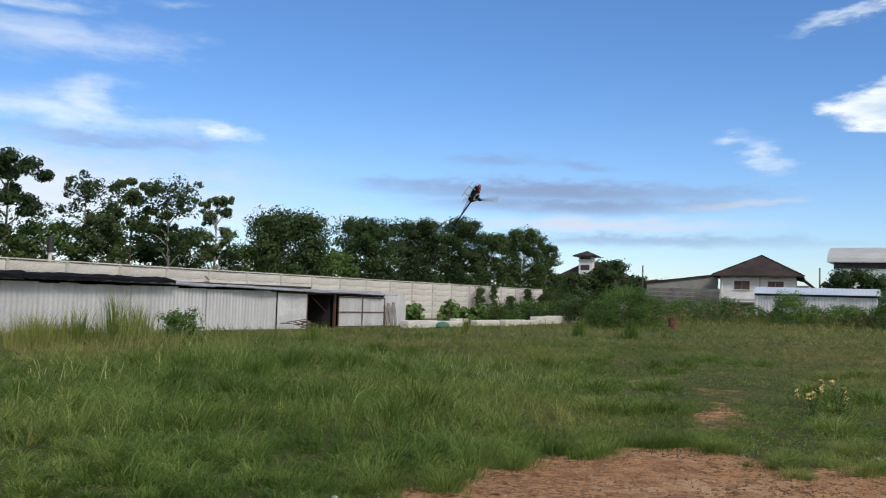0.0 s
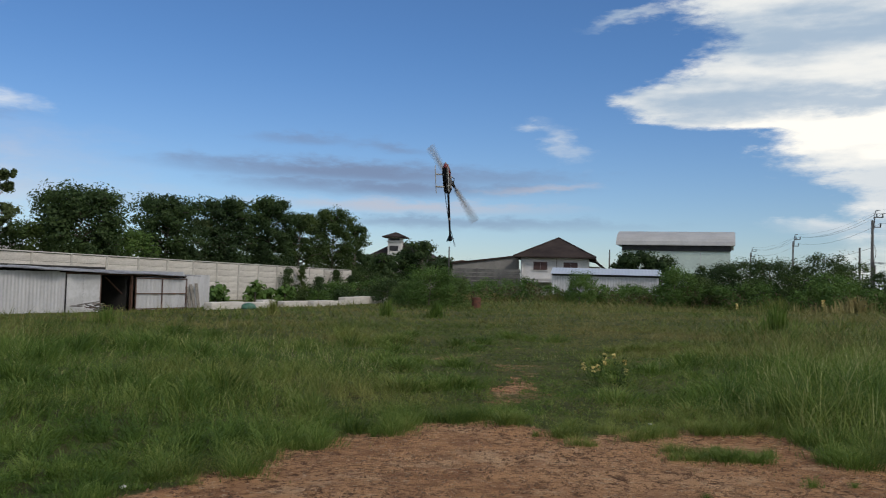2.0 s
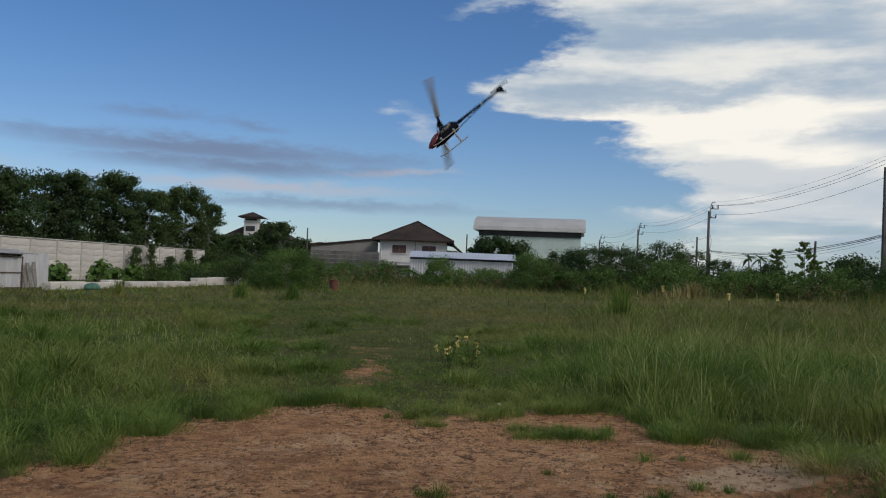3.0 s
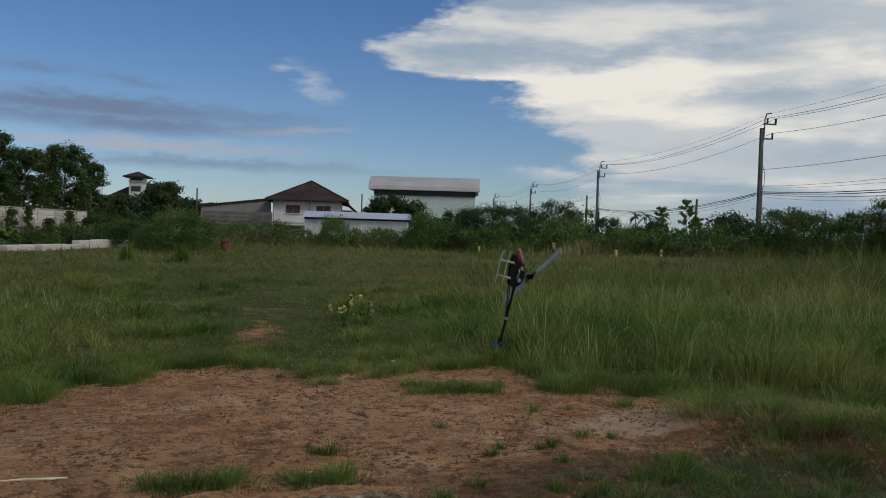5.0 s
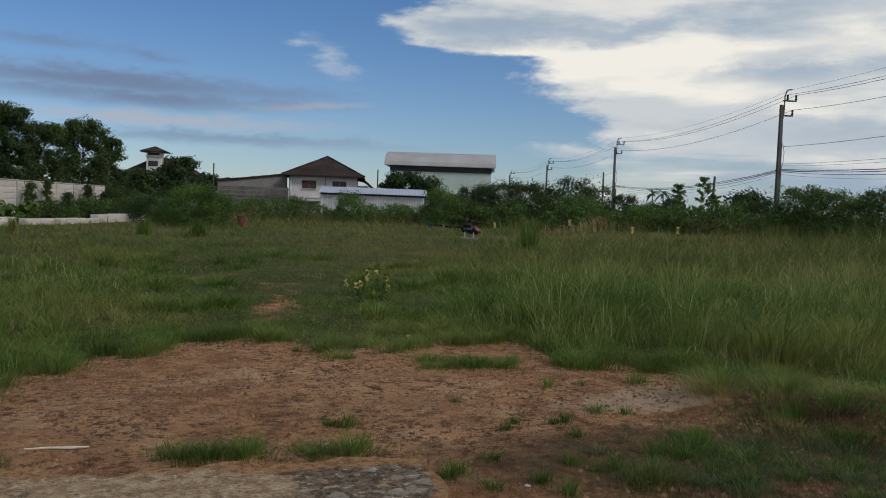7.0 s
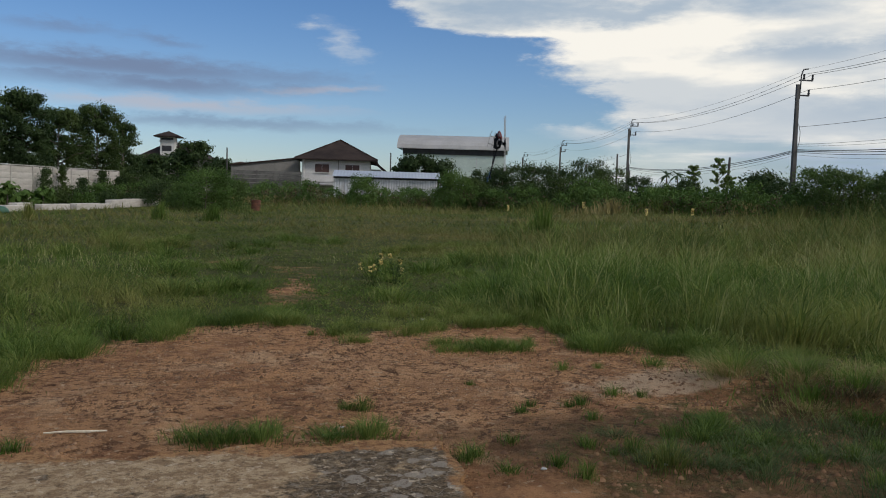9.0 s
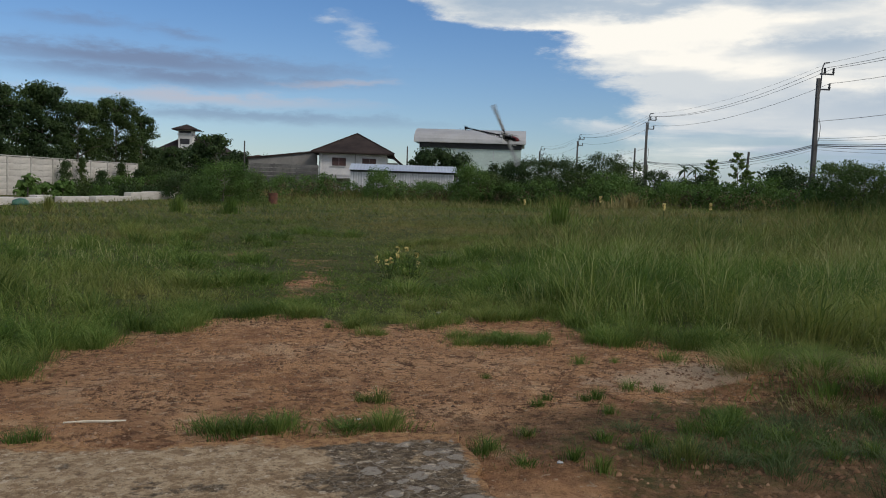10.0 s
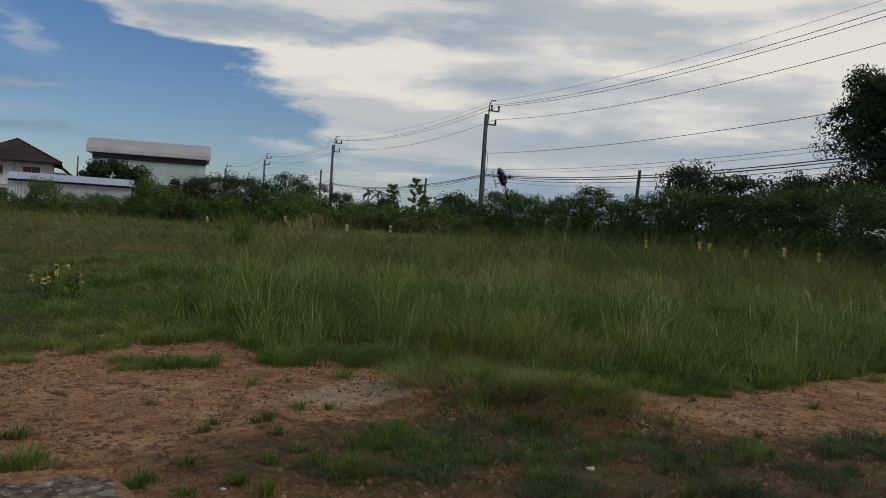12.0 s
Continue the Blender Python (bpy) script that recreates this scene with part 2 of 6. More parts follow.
def ground_material():
    def build(n, s):
        geo = n.add("ShaderNodeNewGeometry")
        pos = geo.outputs["Position"]
        mask_node = n.add("ShaderNodeAttribute")
        mask_node.attribute_name = "bare"
        mask = mask_node.outputs["Fac"]
        edge = n.math("ADD", mask, n.math("MULTIPLY", n.math("SUBTRACT", n.noise(pos, 2.4, 8.0, 0.8), 0.5), 1.0))
        bare = n.smooth(edge, 0.36, 0.62)
        big, mid, small = n.noise(pos, 0.45, 5.0, 0.6), n.noise(pos, 2.6, 8.0, 0.75), n.noise(pos, 40.0, 4.0, 0.6)
        clusters = n.smooth(n.noise(pos, 0.9, 4.0, 0.6), 0.36, 0.60)
        dirt = n.mix(n.smooth(mid, 0.38, 0.60), (0.32, 0.152, 0.072), (0.58, 0.305, 0.142))
        dirt = n.mix(n.smooth(big, 0.42, 0.72), dirt, (0.63, 0.355, 0.18))
        sand = n.smooth(n.noise(n.vec("ADD", pos, (3.0, 9.0, 0.0)), 1.1, 6.0, 0.7), 0.52, 0.66)
        dirt = n.mix(n.math("MULTIPLY", sand, 0.75), dirt, (0.71, 0.45, 0.255))
        # dark specks: earth grain, plus the shade among crumbly clods painted in
        crumbs = n.smooth(n.noise(pos, 6.5, 9.0, 0.82), 0.535, 0.565)
        dirt = n.mix(n.math("MULTIPLY", crumbs, n.math("MULTIPLY_ADD", clusters, 0.6, 0.28)), dirt, (0.105, 0.047, 0.022))
        grit_shade = n.smooth(n.noise(n.vec("ADD", pos, (11.0, 5.0, 0.0)), 13.0, 7.0, 0.8), 0.55, 0.58)
        dirt = n.mix(n.math("MULTIPLY", grit_shade, n.math("MULTIPLY_ADD", clusters, 0.5, 0.35)), dirt, (0.085, 0.038, 0.018))
        chips = n.smooth(n.noise(n.vec("ADD", pos, (7.0, 3.0, 0.0)), 16.0, 5.0, 0.7), 0.60, 0.63)
        dirt = n.mix(n.math("MULTIPLY", chips, 0.7), dirt, (0.68, 0.49, 0.31))
        plates = n.add("ShaderNodeTexVoronoi")
        plates.feature = "DISTANCE_TO_EDGE"
        plates.inputs["Scale"].default_value = 5.5
        n.put(plates.inputs["Vector"], n.vec("ADD", pos, n.vec("SCALE", n.noise(pos, 4.0, 4.0, 0.6, color=True), scale=0.25)))
        dried = n.smooth(n.noise(n.vec("ADD", pos, (1.0, 2.5, 0.0)), 0.55, 3.0, 0.5), 0.50, 0.60)
        cracks = n.math("MULTIPLY", n.smooth(plates.outputs["Distance"], 0.05, 0.015), n.math("MULTIPLY", dried, n.smooth(mid, 0.42, 0.52)))
        dirt = n.mix(n.math("MULTIPLY", cracks, 0.7), dirt, (0.12, 0.055, 0.027))
        damp_node = n.add("ShaderNodeAttribute")
        damp_node.attribute_name = "humus"
        damp = n.smooth(n.math("ADD", damp_node.outputs["Fac"], n.math("MULTIPLY", n.math("SUBTRACT", n.noise(pos, 2.2, 5.0, 0.65), 0.5), 1.3)), 0.25, 0.85)
        silt = n.smooth(n.math("ADD", damp_node.outputs["Fac"], n.math("MULTIPLY", n.math("SUBTRACT", n.noise(pos, 3.0, 6.0, 0.7), 0.5), 1.4)), -0.15, -0.5)
        dirt = n.mix(n.math("MULTIPLY", silt, n.math("SUBTRACT", 0.8, n.math("MULTIPLY", crumbs, 0.55))), dirt, (0.64, 0.46, 0.30))
        rot = n.mix(n.smooth(n.noise(pos, 11.0, 5.0, 0.7), 0.4, 0.65), (0.060, 0.036, 0.018), (0.17, 0.098, 0.048))
        dirt = n.mix(n.math("MULTIPLY", damp, 0.74), dirt, rot)
        turf = n.mix(n.smooth(n.noise(pos, 0.9, 5.0, 0.65), 0.35, 0.65), (0.058, 0.072, 0.019), (0.118, 0.115, 0.037))
        turf = n.mix(n.math("MULTIPLY", n.smooth(n.noise(pos, 7.0, 4.0, 0.6), 0.55, 0.7), 0.5), turf, (0.12, 0.085, 0.045))
        n.put(s.inputs["Base Color"], n.mix(bare, turf, dirt))
        s.inputs["Roughness"].default_value = 0.95
        s.inputs["Specular IOR Level"].default_value = 0.15
        rough = n.math("ADD", n.math("MULTIPLY", mid, 0.4), n.math("ADD", n.math("MULTIPLY", n.noise(pos, 11.0, 7.0, 0.8), 1.0), n.math("MULTIPLY", small, 0.15)))
        rough = n.math("SUBTRACT", rough, n.math("MULTIPLY", n.math("MAXIMUM", cracks, n.math("MULTIPLY", crumbs, 0.5)), 0.2))
        b = n.add("ShaderNodeBump")
        b.inputs["Strength"].default_value, b.inputs["Distance"].default_value = 1.0, 0.075
        n.put(b.inputs["Height"], rough)
        n.put(s.inputs["Normal"], b.outputs[0])
    return material("soil", build)


def slab_material():
    def build(n, s):
        pos = n.add("ShaderNodeNewGeometry").outputs["Position"]
        own = n.add("ShaderNodeSeparateXYZ")
        n.put(own.inputs[0], n.add("ShaderNodeTexCoord").outputs["Object"])
        lx, ly = own.outputs[0], own.outputs[1]
        rim = n.math("MAXIMUM", n.smooth(ly, -0.3, 0.0, 0.0, 0.22), n.smooth(lx, -0.22, 0.0, 0.0, 0.2))
        cells = n.add("ShaderNodeTexVoronoi")
        cells.feature = "DISTANCE_TO_EDGE"
        n.put(cells.inputs["Vector"], n.vec("ADD", pos, n.vec("SCALE", n.noise(pos, 5.0, 4.0, 0.6, color=True), scale=0.18)))
        cells.inputs["Scale"].default_value = 9.0
        crack = n.smooth(cells.outputs["Distance"], 0.0, 0.05)
        zone = n.smooth(n.math("ADD", n.noise(pos, 1.3, 8.0, 0.75), n.smooth(lx, -1.5, -0.4, 0.0, 0.17)), 0.57, 0.63)
        fine = n.noise(pos, 60.0, 4.0, 0.6)
        pale = n.mix(n.smooth(n.noise(pos, 8.0, 8.0, 0.8), 0.42, 0.58), (0.26, 0.168, 0.092), (0.47, 0.34, 0.205))
        moss = n.mix(n.smooth(n.noise(pos, 16.0, 6.0, 0.8), 0.42, 0.6), (0.070, 0.050, 0.030), (0.20, 0.145, 0.090))
        col = n.mix(zone, pale, moss)
        chip = n.add("ShaderNodeTexVoronoi")
        n.put(chip.inputs["Vector"], n.vec("ADD", pos, n.vec("SCALE", n.noise(pos, 6.0, 4.0, 0.6, color=True), scale=0.15)))
        chip.inputs["Scale"].default_value = 9.0
        tone = n.add("ShaderNodeSeparateXYZ")
        n.put(tone.inputs[0], chip.outputs["Color"])
        shown = n.math("MULTIPLY", n.smooth(n.math("ADD", tone.outputs[0], n.smooth(lx, -0.9, -0.05, 0.0, 0.35)), 0.80, 0.86), n.smooth(chip.outputs["Distance"], 0.62, 0.5))
        col = n.mix(n.math("MULTIPLY", shown, n.math("MULTIPLY", zone, 0.75)), col, (0.36, 0.31, 0.25))
        col = n.mix(n.math("MULTIPLY", n.math("MULTIPLY", n.math("SUBTRACT", 1.0, crack), zone), n.noise(pos, 2.5, 3.0)), col, (0.33, 0.28, 0.22))
        col = n.mix(n.math("MULTIPLY", n.smooth(fine, 0.6, 0.7), 0.4), col, (0.4, 0.36, 0.3))
        col = n.mix(n.math("MULTIPLY", n.smooth(n.noise(pos, 13.0, 6.0, 0.75), 0.57, 0.62), 0.75), col, (0.60, 0.48, 0.34))
        col = n.mix(n.math("MULTIPLY", n.smooth(n.noise(pos, 30.0, 5.0, 0.7), 0.56, 0.61), 0.7), col, (0.13, 0.085, 0.05))
        soil = n.smooth(n.math("ADD", n.noise(pos, 1.9, 9.0, 0.8), rim), 0.60, 0.68)
        n.put(s.inputs["Base Color"], n.mix(n.math("MULTIPLY", soil, 0.95), col, n.mix(n.smooth(n.noise(pos, 17.0, 7.0, 0.8), 0.45, 0.58), (0.40, 0.22, 0.098), (0.20, 0.095, 0.045))))
        s.inputs["Roughness"].default_value = 0.95
        s.inputs["Specular IOR Level"].default_value = 0.12
        b = n.add("ShaderNodeBump")
        b.inputs["Strength"].default_value, b.inputs["Distance"].default_value = 0.8, 0.03
        n.put(b.inputs["Height"], n.math("ADD", n.noise(pos, 18.0, 6.0, 0.75), n.math("MULTIPLY", fine, 0.5)))
        n.put(s.inputs["Normal"], b.outputs[0])
    return material("weathered_concrete", build)


SOIL, SLAB = ground_material(), slab_material()
GRASS = leafy("grass", ((0.042, 0.074, 0.013), (0.118, 0.168, 0.030), (0.250, 0.285, 0.076)), 0.7, (0.265, 0.225, 0.080), (0.46, 0.74), 0.4, 0.35, 0.45)
GRASS_NEAR = leafy("lush_grass", ((0.036, 0.078, 0.012), (0.115, 0.190, 0.030), (0.275, 0.345, 0.085)), 1.5, (0.35, 0.335, 0.100), (0.52, 0.78), 0.4, 0.45, 0.46)
WEED_DARK = leafy("dark_weed", ((0.034, 0.056, 0.018), (0.072, 0.110, 0.034), (0.15, 0.190, 0.070)), 2.0, None, shine=0.3, through=0.3, single=0.4)
STRAW_OLD = leafy("rotting_straw", ((0.055, 0.045, 0.020), (0.11, 0.088, 0.042), (0.24, 0.20, 0.10)), 1.0, None, shine=0.3, through=0.2)
STRAW = leafy("straw", ((0.21, 0.165, 0.06), (0.33, 0.27, 0.105), (0.48, 0.41, 0.19)), 1.0, None, shine=0.35, through=0.3)
LEAF_DARK = leafy("leaf_dark", ((0.020, 0.040, 0.012), (0.038, 0.070, 0.019), (0.072, 0.112, 0.031)), 0.5)
LEAF_HEDGE = leafy("leaf_hedge", ((0.050, 0.090, 0.021), (0.098, 0.158, 0.036), (0.170, 0.235, 0.060)), 0.5)
LEAF_MID = leafy("leaf_mid", ((0.028, 0.050, 0.012), (0.052, 0.086, 0.019), (0.098, 0.138, 0.032)), 0.5)
LEAF_OLIVE = leafy("leaf_olive", ((0.040, 0.062, 0.020), (0.072, 0.104, 0.032), (0.120, 0.148, 0.052)), 0.5)
LEAF_LIGHT = leafy("leaf_light", ((0.05, 0.10, 0.018), (0.085, 0.155, 0.03), (0.14, 0.22, 0.05)), 0.5)
BARK = surface("bark", (0.20, 0.165, 0.13), (0.09, 0.07, 0.055), 0.9, grain=25, stain=4, bump=0.5)
BARK_PALE = surface("bark_pale", (0.42, 0.38, 0.32), (0.22, 0.19, 0.155), 0.85, grain=25, stain=4, bump=0.3)
CONCRETE = surface("wall_concrete", (0.74, 0.69, 0.63), (0.46, 0.42, 0.37), 0.85, grain=20, stain=0.7, bump=0.15, streak=(0.5, 0.5, 2.5), vary=0.12)
CONCRETE_POST = surface("post_concrete", (0.60, 0.57, 0.51), (0.38, 0.35, 0.31), 0.85, grain=20, stain=1.2, bump=0.15, vary=0.15)
TIN = surface("grey_tin", (0.56, 0.55, 0.56), (0.46, 0.45, 0.455), 0.6, 0.1, grain=8, stain=1.0, bump=0.05, streak=(2, 2, 0.4), vary=0.10)
TIN_PALE = surface("white_tin", (0.66, 0.65, 0.66), (0.52, 0.51, 0.51), 0.5, 0.15, grain=8, stain=1.0, bump=0.05, vary=0.06)
TIN_ROOF = surface("roof_tin", (0.52, 0.52, 0.54), (0.22, 0.20, 0.19), 0.6, 0.3, grain=10, stain=1.8, bump=0.1, vary=0.3)
TIN_BLUE = surface("blue_white_tin", (0.58, 0.61, 0.65), (0.50, 0.53, 0.57), 0.45, 0.2, grain=6, stain=0.5, bump=0.03)
TARP = surface("black_tarp", (0.009, 0.0085, 0.010), (0.004, 0.004, 0.005), 0.9, grain=9, stain=3, bump=0.4, spec=0.1)
# near-black colour stands in for the shade inside the tin shed
SHED_SHADE = surface("shaded_interior", (0.030, 0.027, 0.025), (0.014, 0.013, 0.012), 0.95, grain=9, stain=2, bump=0.2)
RUST = surface("rusty_steel", (0.15, 0.075, 0.05), (0.07, 0.04, 0.03), 0.8, 0.2, grain=40, stain=5, bump=0.2)
RUST_RED = surface("rusty_drum", (0.17, 0.065, 0.038), (0.08, 0.034, 0.022), 0.8, 0.1, grain=30, stain=4, bump=0.2)
WOOD_GREY = surface("weathered_board", (0.30, 0.27, 0.235), (0.14, 0.125, 0.11), 0.9, grain=30, stain=2, bump=0.3, streak=(1, 1, 4), vary=0.3)
PAINT_WHITE = surface("white_render", (0.72, 0.69, 0.66), (0.56, 0.53, 0.50), 0.8, grain=6, stain=0.35, bump=0.05)
ROOF_TILE = surface("brown_roof_tile", (0.058, 0.042, 0.036), (0.030, 0.022, 0.020), 0.9, grain=6, stain=0.5, bump=0.3, vary=0.1, spec=0.15)
ROOF_PALE = surface("pale_metal_roof", (0.50, 0.48, 0.46), (0.41, 0.39, 0.37), 0.55, 0.1, grain=3, stain=0.25, bump=0.03)
SEED = leafy("seed_stalk", ((0.24, 0.25, 0.08), (0.38, 0.38, 0.14), (0.58, 0.55, 0.27)), 0.8, None, shine=0.35, through=0.4)
BARN_WALL = surface("pale_green_cladding", (0.60, 0.69, 0.62), (0.50, 0.58, 0.53), 0.6, grain=4, stain=0.3, bump=0.04)
# dark vent band of the warehouse; also shade painted into gaps and openings
BARN_DARK = surface("vent_band_and_gap_shade", (0.055, 0.055, 0.06), (0.03, 0.03, 0.034), 0.8, grain=4, stain=0.4, bump=0.05)
SHUTTER = surface("brown_shutter", (0.10, 0.050, 0.042), (0.06, 0.032, 0.028), 0.7, grain=12, stain=1, bump=0.1)
GABLE = surface("grey_gable_render", (0.27, 0.25, 0.225), (0.20, 0.185, 0.165), 0.9, grain=5, stain=0.5, bump=0.08)
SLAT = surface("grey_fibre_sheet", (0.19, 0.18, 0.165), (0.09, 0.085, 0.078), 0.85, grain=6, stain=0.8, bump=0.1, vary=0.3)
POLE = surface("pole_concrete", (0.13, 0.122, 0.115), (0.075, 0.07, 0.066), 0.9, grain=20, stain=2, bump=0.1, streak=(1, 1, 0.2))
IRON = surface("dark_iron", (0.10, 0.098, 0.10), (0.055, 0.054, 0.056), 0.6, 0.4, grain=20, stain=3, bump=0.05)
CABLE = surface("black_cable", (0.035, 0.035, 0.038), (0.022, 0.022, 0.024), 0.6, grain=20, stain=2, bump=0)
PETAL = surface("pale_yellow_flower", (0.75, 0.62, 0.24), (0.62, 0.46, 0.14), 0.7, grain=40, stain=6, bump=0.05)
PAPER = surface("white_litter", (0.50, 0.48, 0.45), (0.36, 0.34, 0.31), 0.7, grain=40, stain=6, bump=0.1)
GREEN_TARP = surface("green_tarp", (0.06, 0.16, 0.105), (0.03, 0.09, 0.06), 0.6, grain=15, stain=4, bump=0.4)
CARBON = surface("black_carbon", (0.012, 0.012, 0.014), (0.007, 0.007, 0.008), 0.55, grain=60, stain=8, bump=0.0, spec=0.08)
HELI_RED = surface("red_canopy_paint", (0.17, 0.010, 0.014), (0.10, 0.007, 0.010), 0.4, grain=40, stain=6, bump=0)
HELI_WHITE = surface("white_canopy_paint", (0.34, 0.32, 0.32), (0.24, 0.22, 0.22), 0.4, grain=40, stain=6, bump=0)
HELI_BLUE = surface("blue_fin_paint", (0.025, 0.10, 0.16), (0.015, 0.06, 0.10), 0.4, grain=40, stain=6, bump=0)
ALLOY = surface("dark_alloy", (0.16, 0.16, 0.17), (0.10, 0.10, 0.11), 0.45, 0.8, grain=60, stain=8, bump=0)
SKID = surface("white_skid_plastic", (0.38, 0.37, 0.34), (0.30, 0.29, 0.27), 0.5, grain=40, stain=6, bump=0)
BLADE = surface("pale_rotor_blade", (0.42, 0.42, 0.43), (0.34, 0.34, 0.35), 0.4, grain=40, stain=5, bump=0)

# ---- building helpers ----
WALL_N = Vector((-math.sin(radians(59.5)), math.cos(radians(59.5)), 0))
WALL_U = Vector((math.sin(radians(30.5)), math.cos(radians(30.5)), 0))
rng = np.random.default_rng(7)


def polar(az, r, z=0.0):
    """A place from its bearing in degrees clockwise from +y and its distance."""
    return Vector((math.sin(radians(az)) * r, math.cos(radians(az)) * r, z))


def thing(name, label, category, m=None, group="", kind=""):
    ob = new(name)
    ob.empty_display_size = 0.2
    if m is not None:
        ob.matrix_basis = m
    return tagged(ob, label, category, group, kind)


def part(name, bm, mat, parent, label="", smooth=False):
    mesh = bpy.data.meshes.new(name)
    bm.to_mesh(mesh)
    bm.free()
    mesh.materials.append(mat)
    if smooth:
        mesh.shade_smooth()
    ob = new(name, mesh)
    ob.parent = parent
    return tagged(ob, label)


def share(name, mesh, parent, m, label=""):
    ob = new(name, mesh)
    ob.parent = parent
    ob.matrix_basis = m
    return tagged(ob, label)


def box(bm, x0, x1, y0, y1, z0, z1, bevel=0.0):
    made = bmesh.ops.create_cube(bm, size=1.0, matrix=Matrix.LocRotScale(((x0 + x1) / 2, (y0 + y1) / 2, (z0 + z1) / 2), None, (x1 - x0, y1 - y0, z1 - z0)))
    if bevel:
        edges = {e for v in made["verts"] for e in v.link_edges}
        bmesh.ops.bevel(bm, geom=list(edges), offset=bevel, segments=1, affect="EDGES")
    return bm


def new_box(*size, bevel=0.0):
    return box(bmesh.new(), *size, bevel=bevel)


def tube(bm, points, radii, sides=8):
    """A tapered pipe through points."""
    rings = []
    for n, p in enumerate(points):
        p = Vector(p)
        way = (Vector(points[min(n + 1, len(points) - 1)]) - Vector(points[max(n - 1, 0)])).normalized()
        side = way.orthogonal().normalized() if n == 0 else (rings[-1][1] - rings[-1][1].project(way)).normalized()
        up = way.cross(side)
        r = radii[n] if isinstance(radii, (list, tuple)) else radii
        rings.append(([bm.verts.new(p + (side * math.cos(k * math.tau / sides) + up * math.sin(k * math.tau / sides)) * r) for k in range(sides)], side))
    for (a, _), (b, _) in zip(rings, rings[1:]):
        for k in range(sides):
            bm.faces.new((a[k], a[(k + 1) % sides], b[(k + 1) % sides], b[k]))
    bm.faces.new(rings[0][0][::-1])
    bm.faces.new(rings[-1][0])
    return bm


def poly_prism(bm, outline, y0, y1):
    """An outline in x and z, drawn out along y."""
    a, b = [bm.verts.new((x, y0, z)) for x, z in outline], [bm.verts.new((x, y1, z)) for x, z in outline]
    bm.faces.new(a)
    bm.faces.new(b[::-1])
    for k in range(len(a)):
        j = (k + 1) % len(a)
        bm.faces.new((a[j], a[k], b[k], b[j]))
    return bm


def ribbed(bm, x0, x1, z0, z1, y=0.0, pitch=0.2, depth=0.025, thick=0.006):
    """A standing ribbed sheet from x0 to x1."""
    n = max(2, round((x1 - x0) / pitch))
    rows = []
    for k in range(n * 4 + 1):
        x = x0 + (x1 - x0) * k / (n * 4)
        d = (0, 0, depth, depth)[k % 4]
        rows.append([bm.verts.new((x, y - d, z0)), bm.verts.new((x, y - d, z1)), bm.verts.new((x, y - d + thick, z1)), bm.verts.new((x, y - d + thick, z0))])
    for a, b in zip(rows, rows[1:]):
        for k in range(4):
            j = (k + 1) % 4
            bm.faces.new((a[k], b[k], b[j], a[j]))
    bm.faces.new(rows[0])
    bm.faces.new(rows[-1][::-1])
    return bm


def from_arrays(name, verts, faces, mat):
    """A mesh from arrays of triangles or quads."""
    mesh = bpy.data.meshes.new(name)
    k = faces.shape[1]
    mesh.vertices.add(len(verts))
    mesh.vertices.foreach_set("co", verts.astype(np.float32).ravel())
    mesh.loops.add(faces.size)
    mesh.loops.foreach_set("vertex_index", faces.astype(np.int32).ravel())
    mesh.polygons.add(len(faces))
    mesh.polygons.foreach_set("loop_start", np.arange(0, faces.size, k, dtype=np.int32))
    mesh.update(calc_edges=True)
    mesh.materials.append(mat)
    return mesh


def smoothstep(x, a, b):
    t = np.clip((np.asarray(x, float) - a) / (b - a), 0, 1)
    return t * t * (3 - 2 * t)


def lumps(x, y, scale, seed=0.0):
    """A smooth uneven field between about -1 and 1."""
    x, y = np.asarray(x) / scale, np.asarray(y) / scale
    return (np.sin(1.7 * x + 0.9 * y + seed) + np.sin(-1.1 * x + 1.9 * y + 2.1 + 1.7 * seed) + np.sin(2.6 * x - 2.3 * y + 0.7 + seed)
            + 0.6 * np.sin(4.1 * x + 3.7 * y + 1.3 * seed) + 0.5 * np.sin(-5.3 * x + 4.6 * y + 0.4)) / 3.2


# ---- ground ----
EDGE_AZ = [-180, -60, -9.5, -6, 0, 2.3, 7.6, 10, 15.5, 18.5, 21.5, 23.8, 29.5, 33.7, 35.5, 39, 43.7, 46.2, 48.4, 55.8, 58, 62.5, 66.5, 69.7, 72.8, 75, 90, 180]
EDGE_R = [5.5, 5.5, 6.8, 7.1, 8.0, 8.95, 9.5, 10.1, 10.2, 9.7, 9.35, 10.1, 10.35, 10.4, 9.4, 9.3, 9.05, 8.5, 8.6, 9.4, 8.95, 8.9, 9.35, 10.4, 11.6, 12.8, 9.0, 5.5]


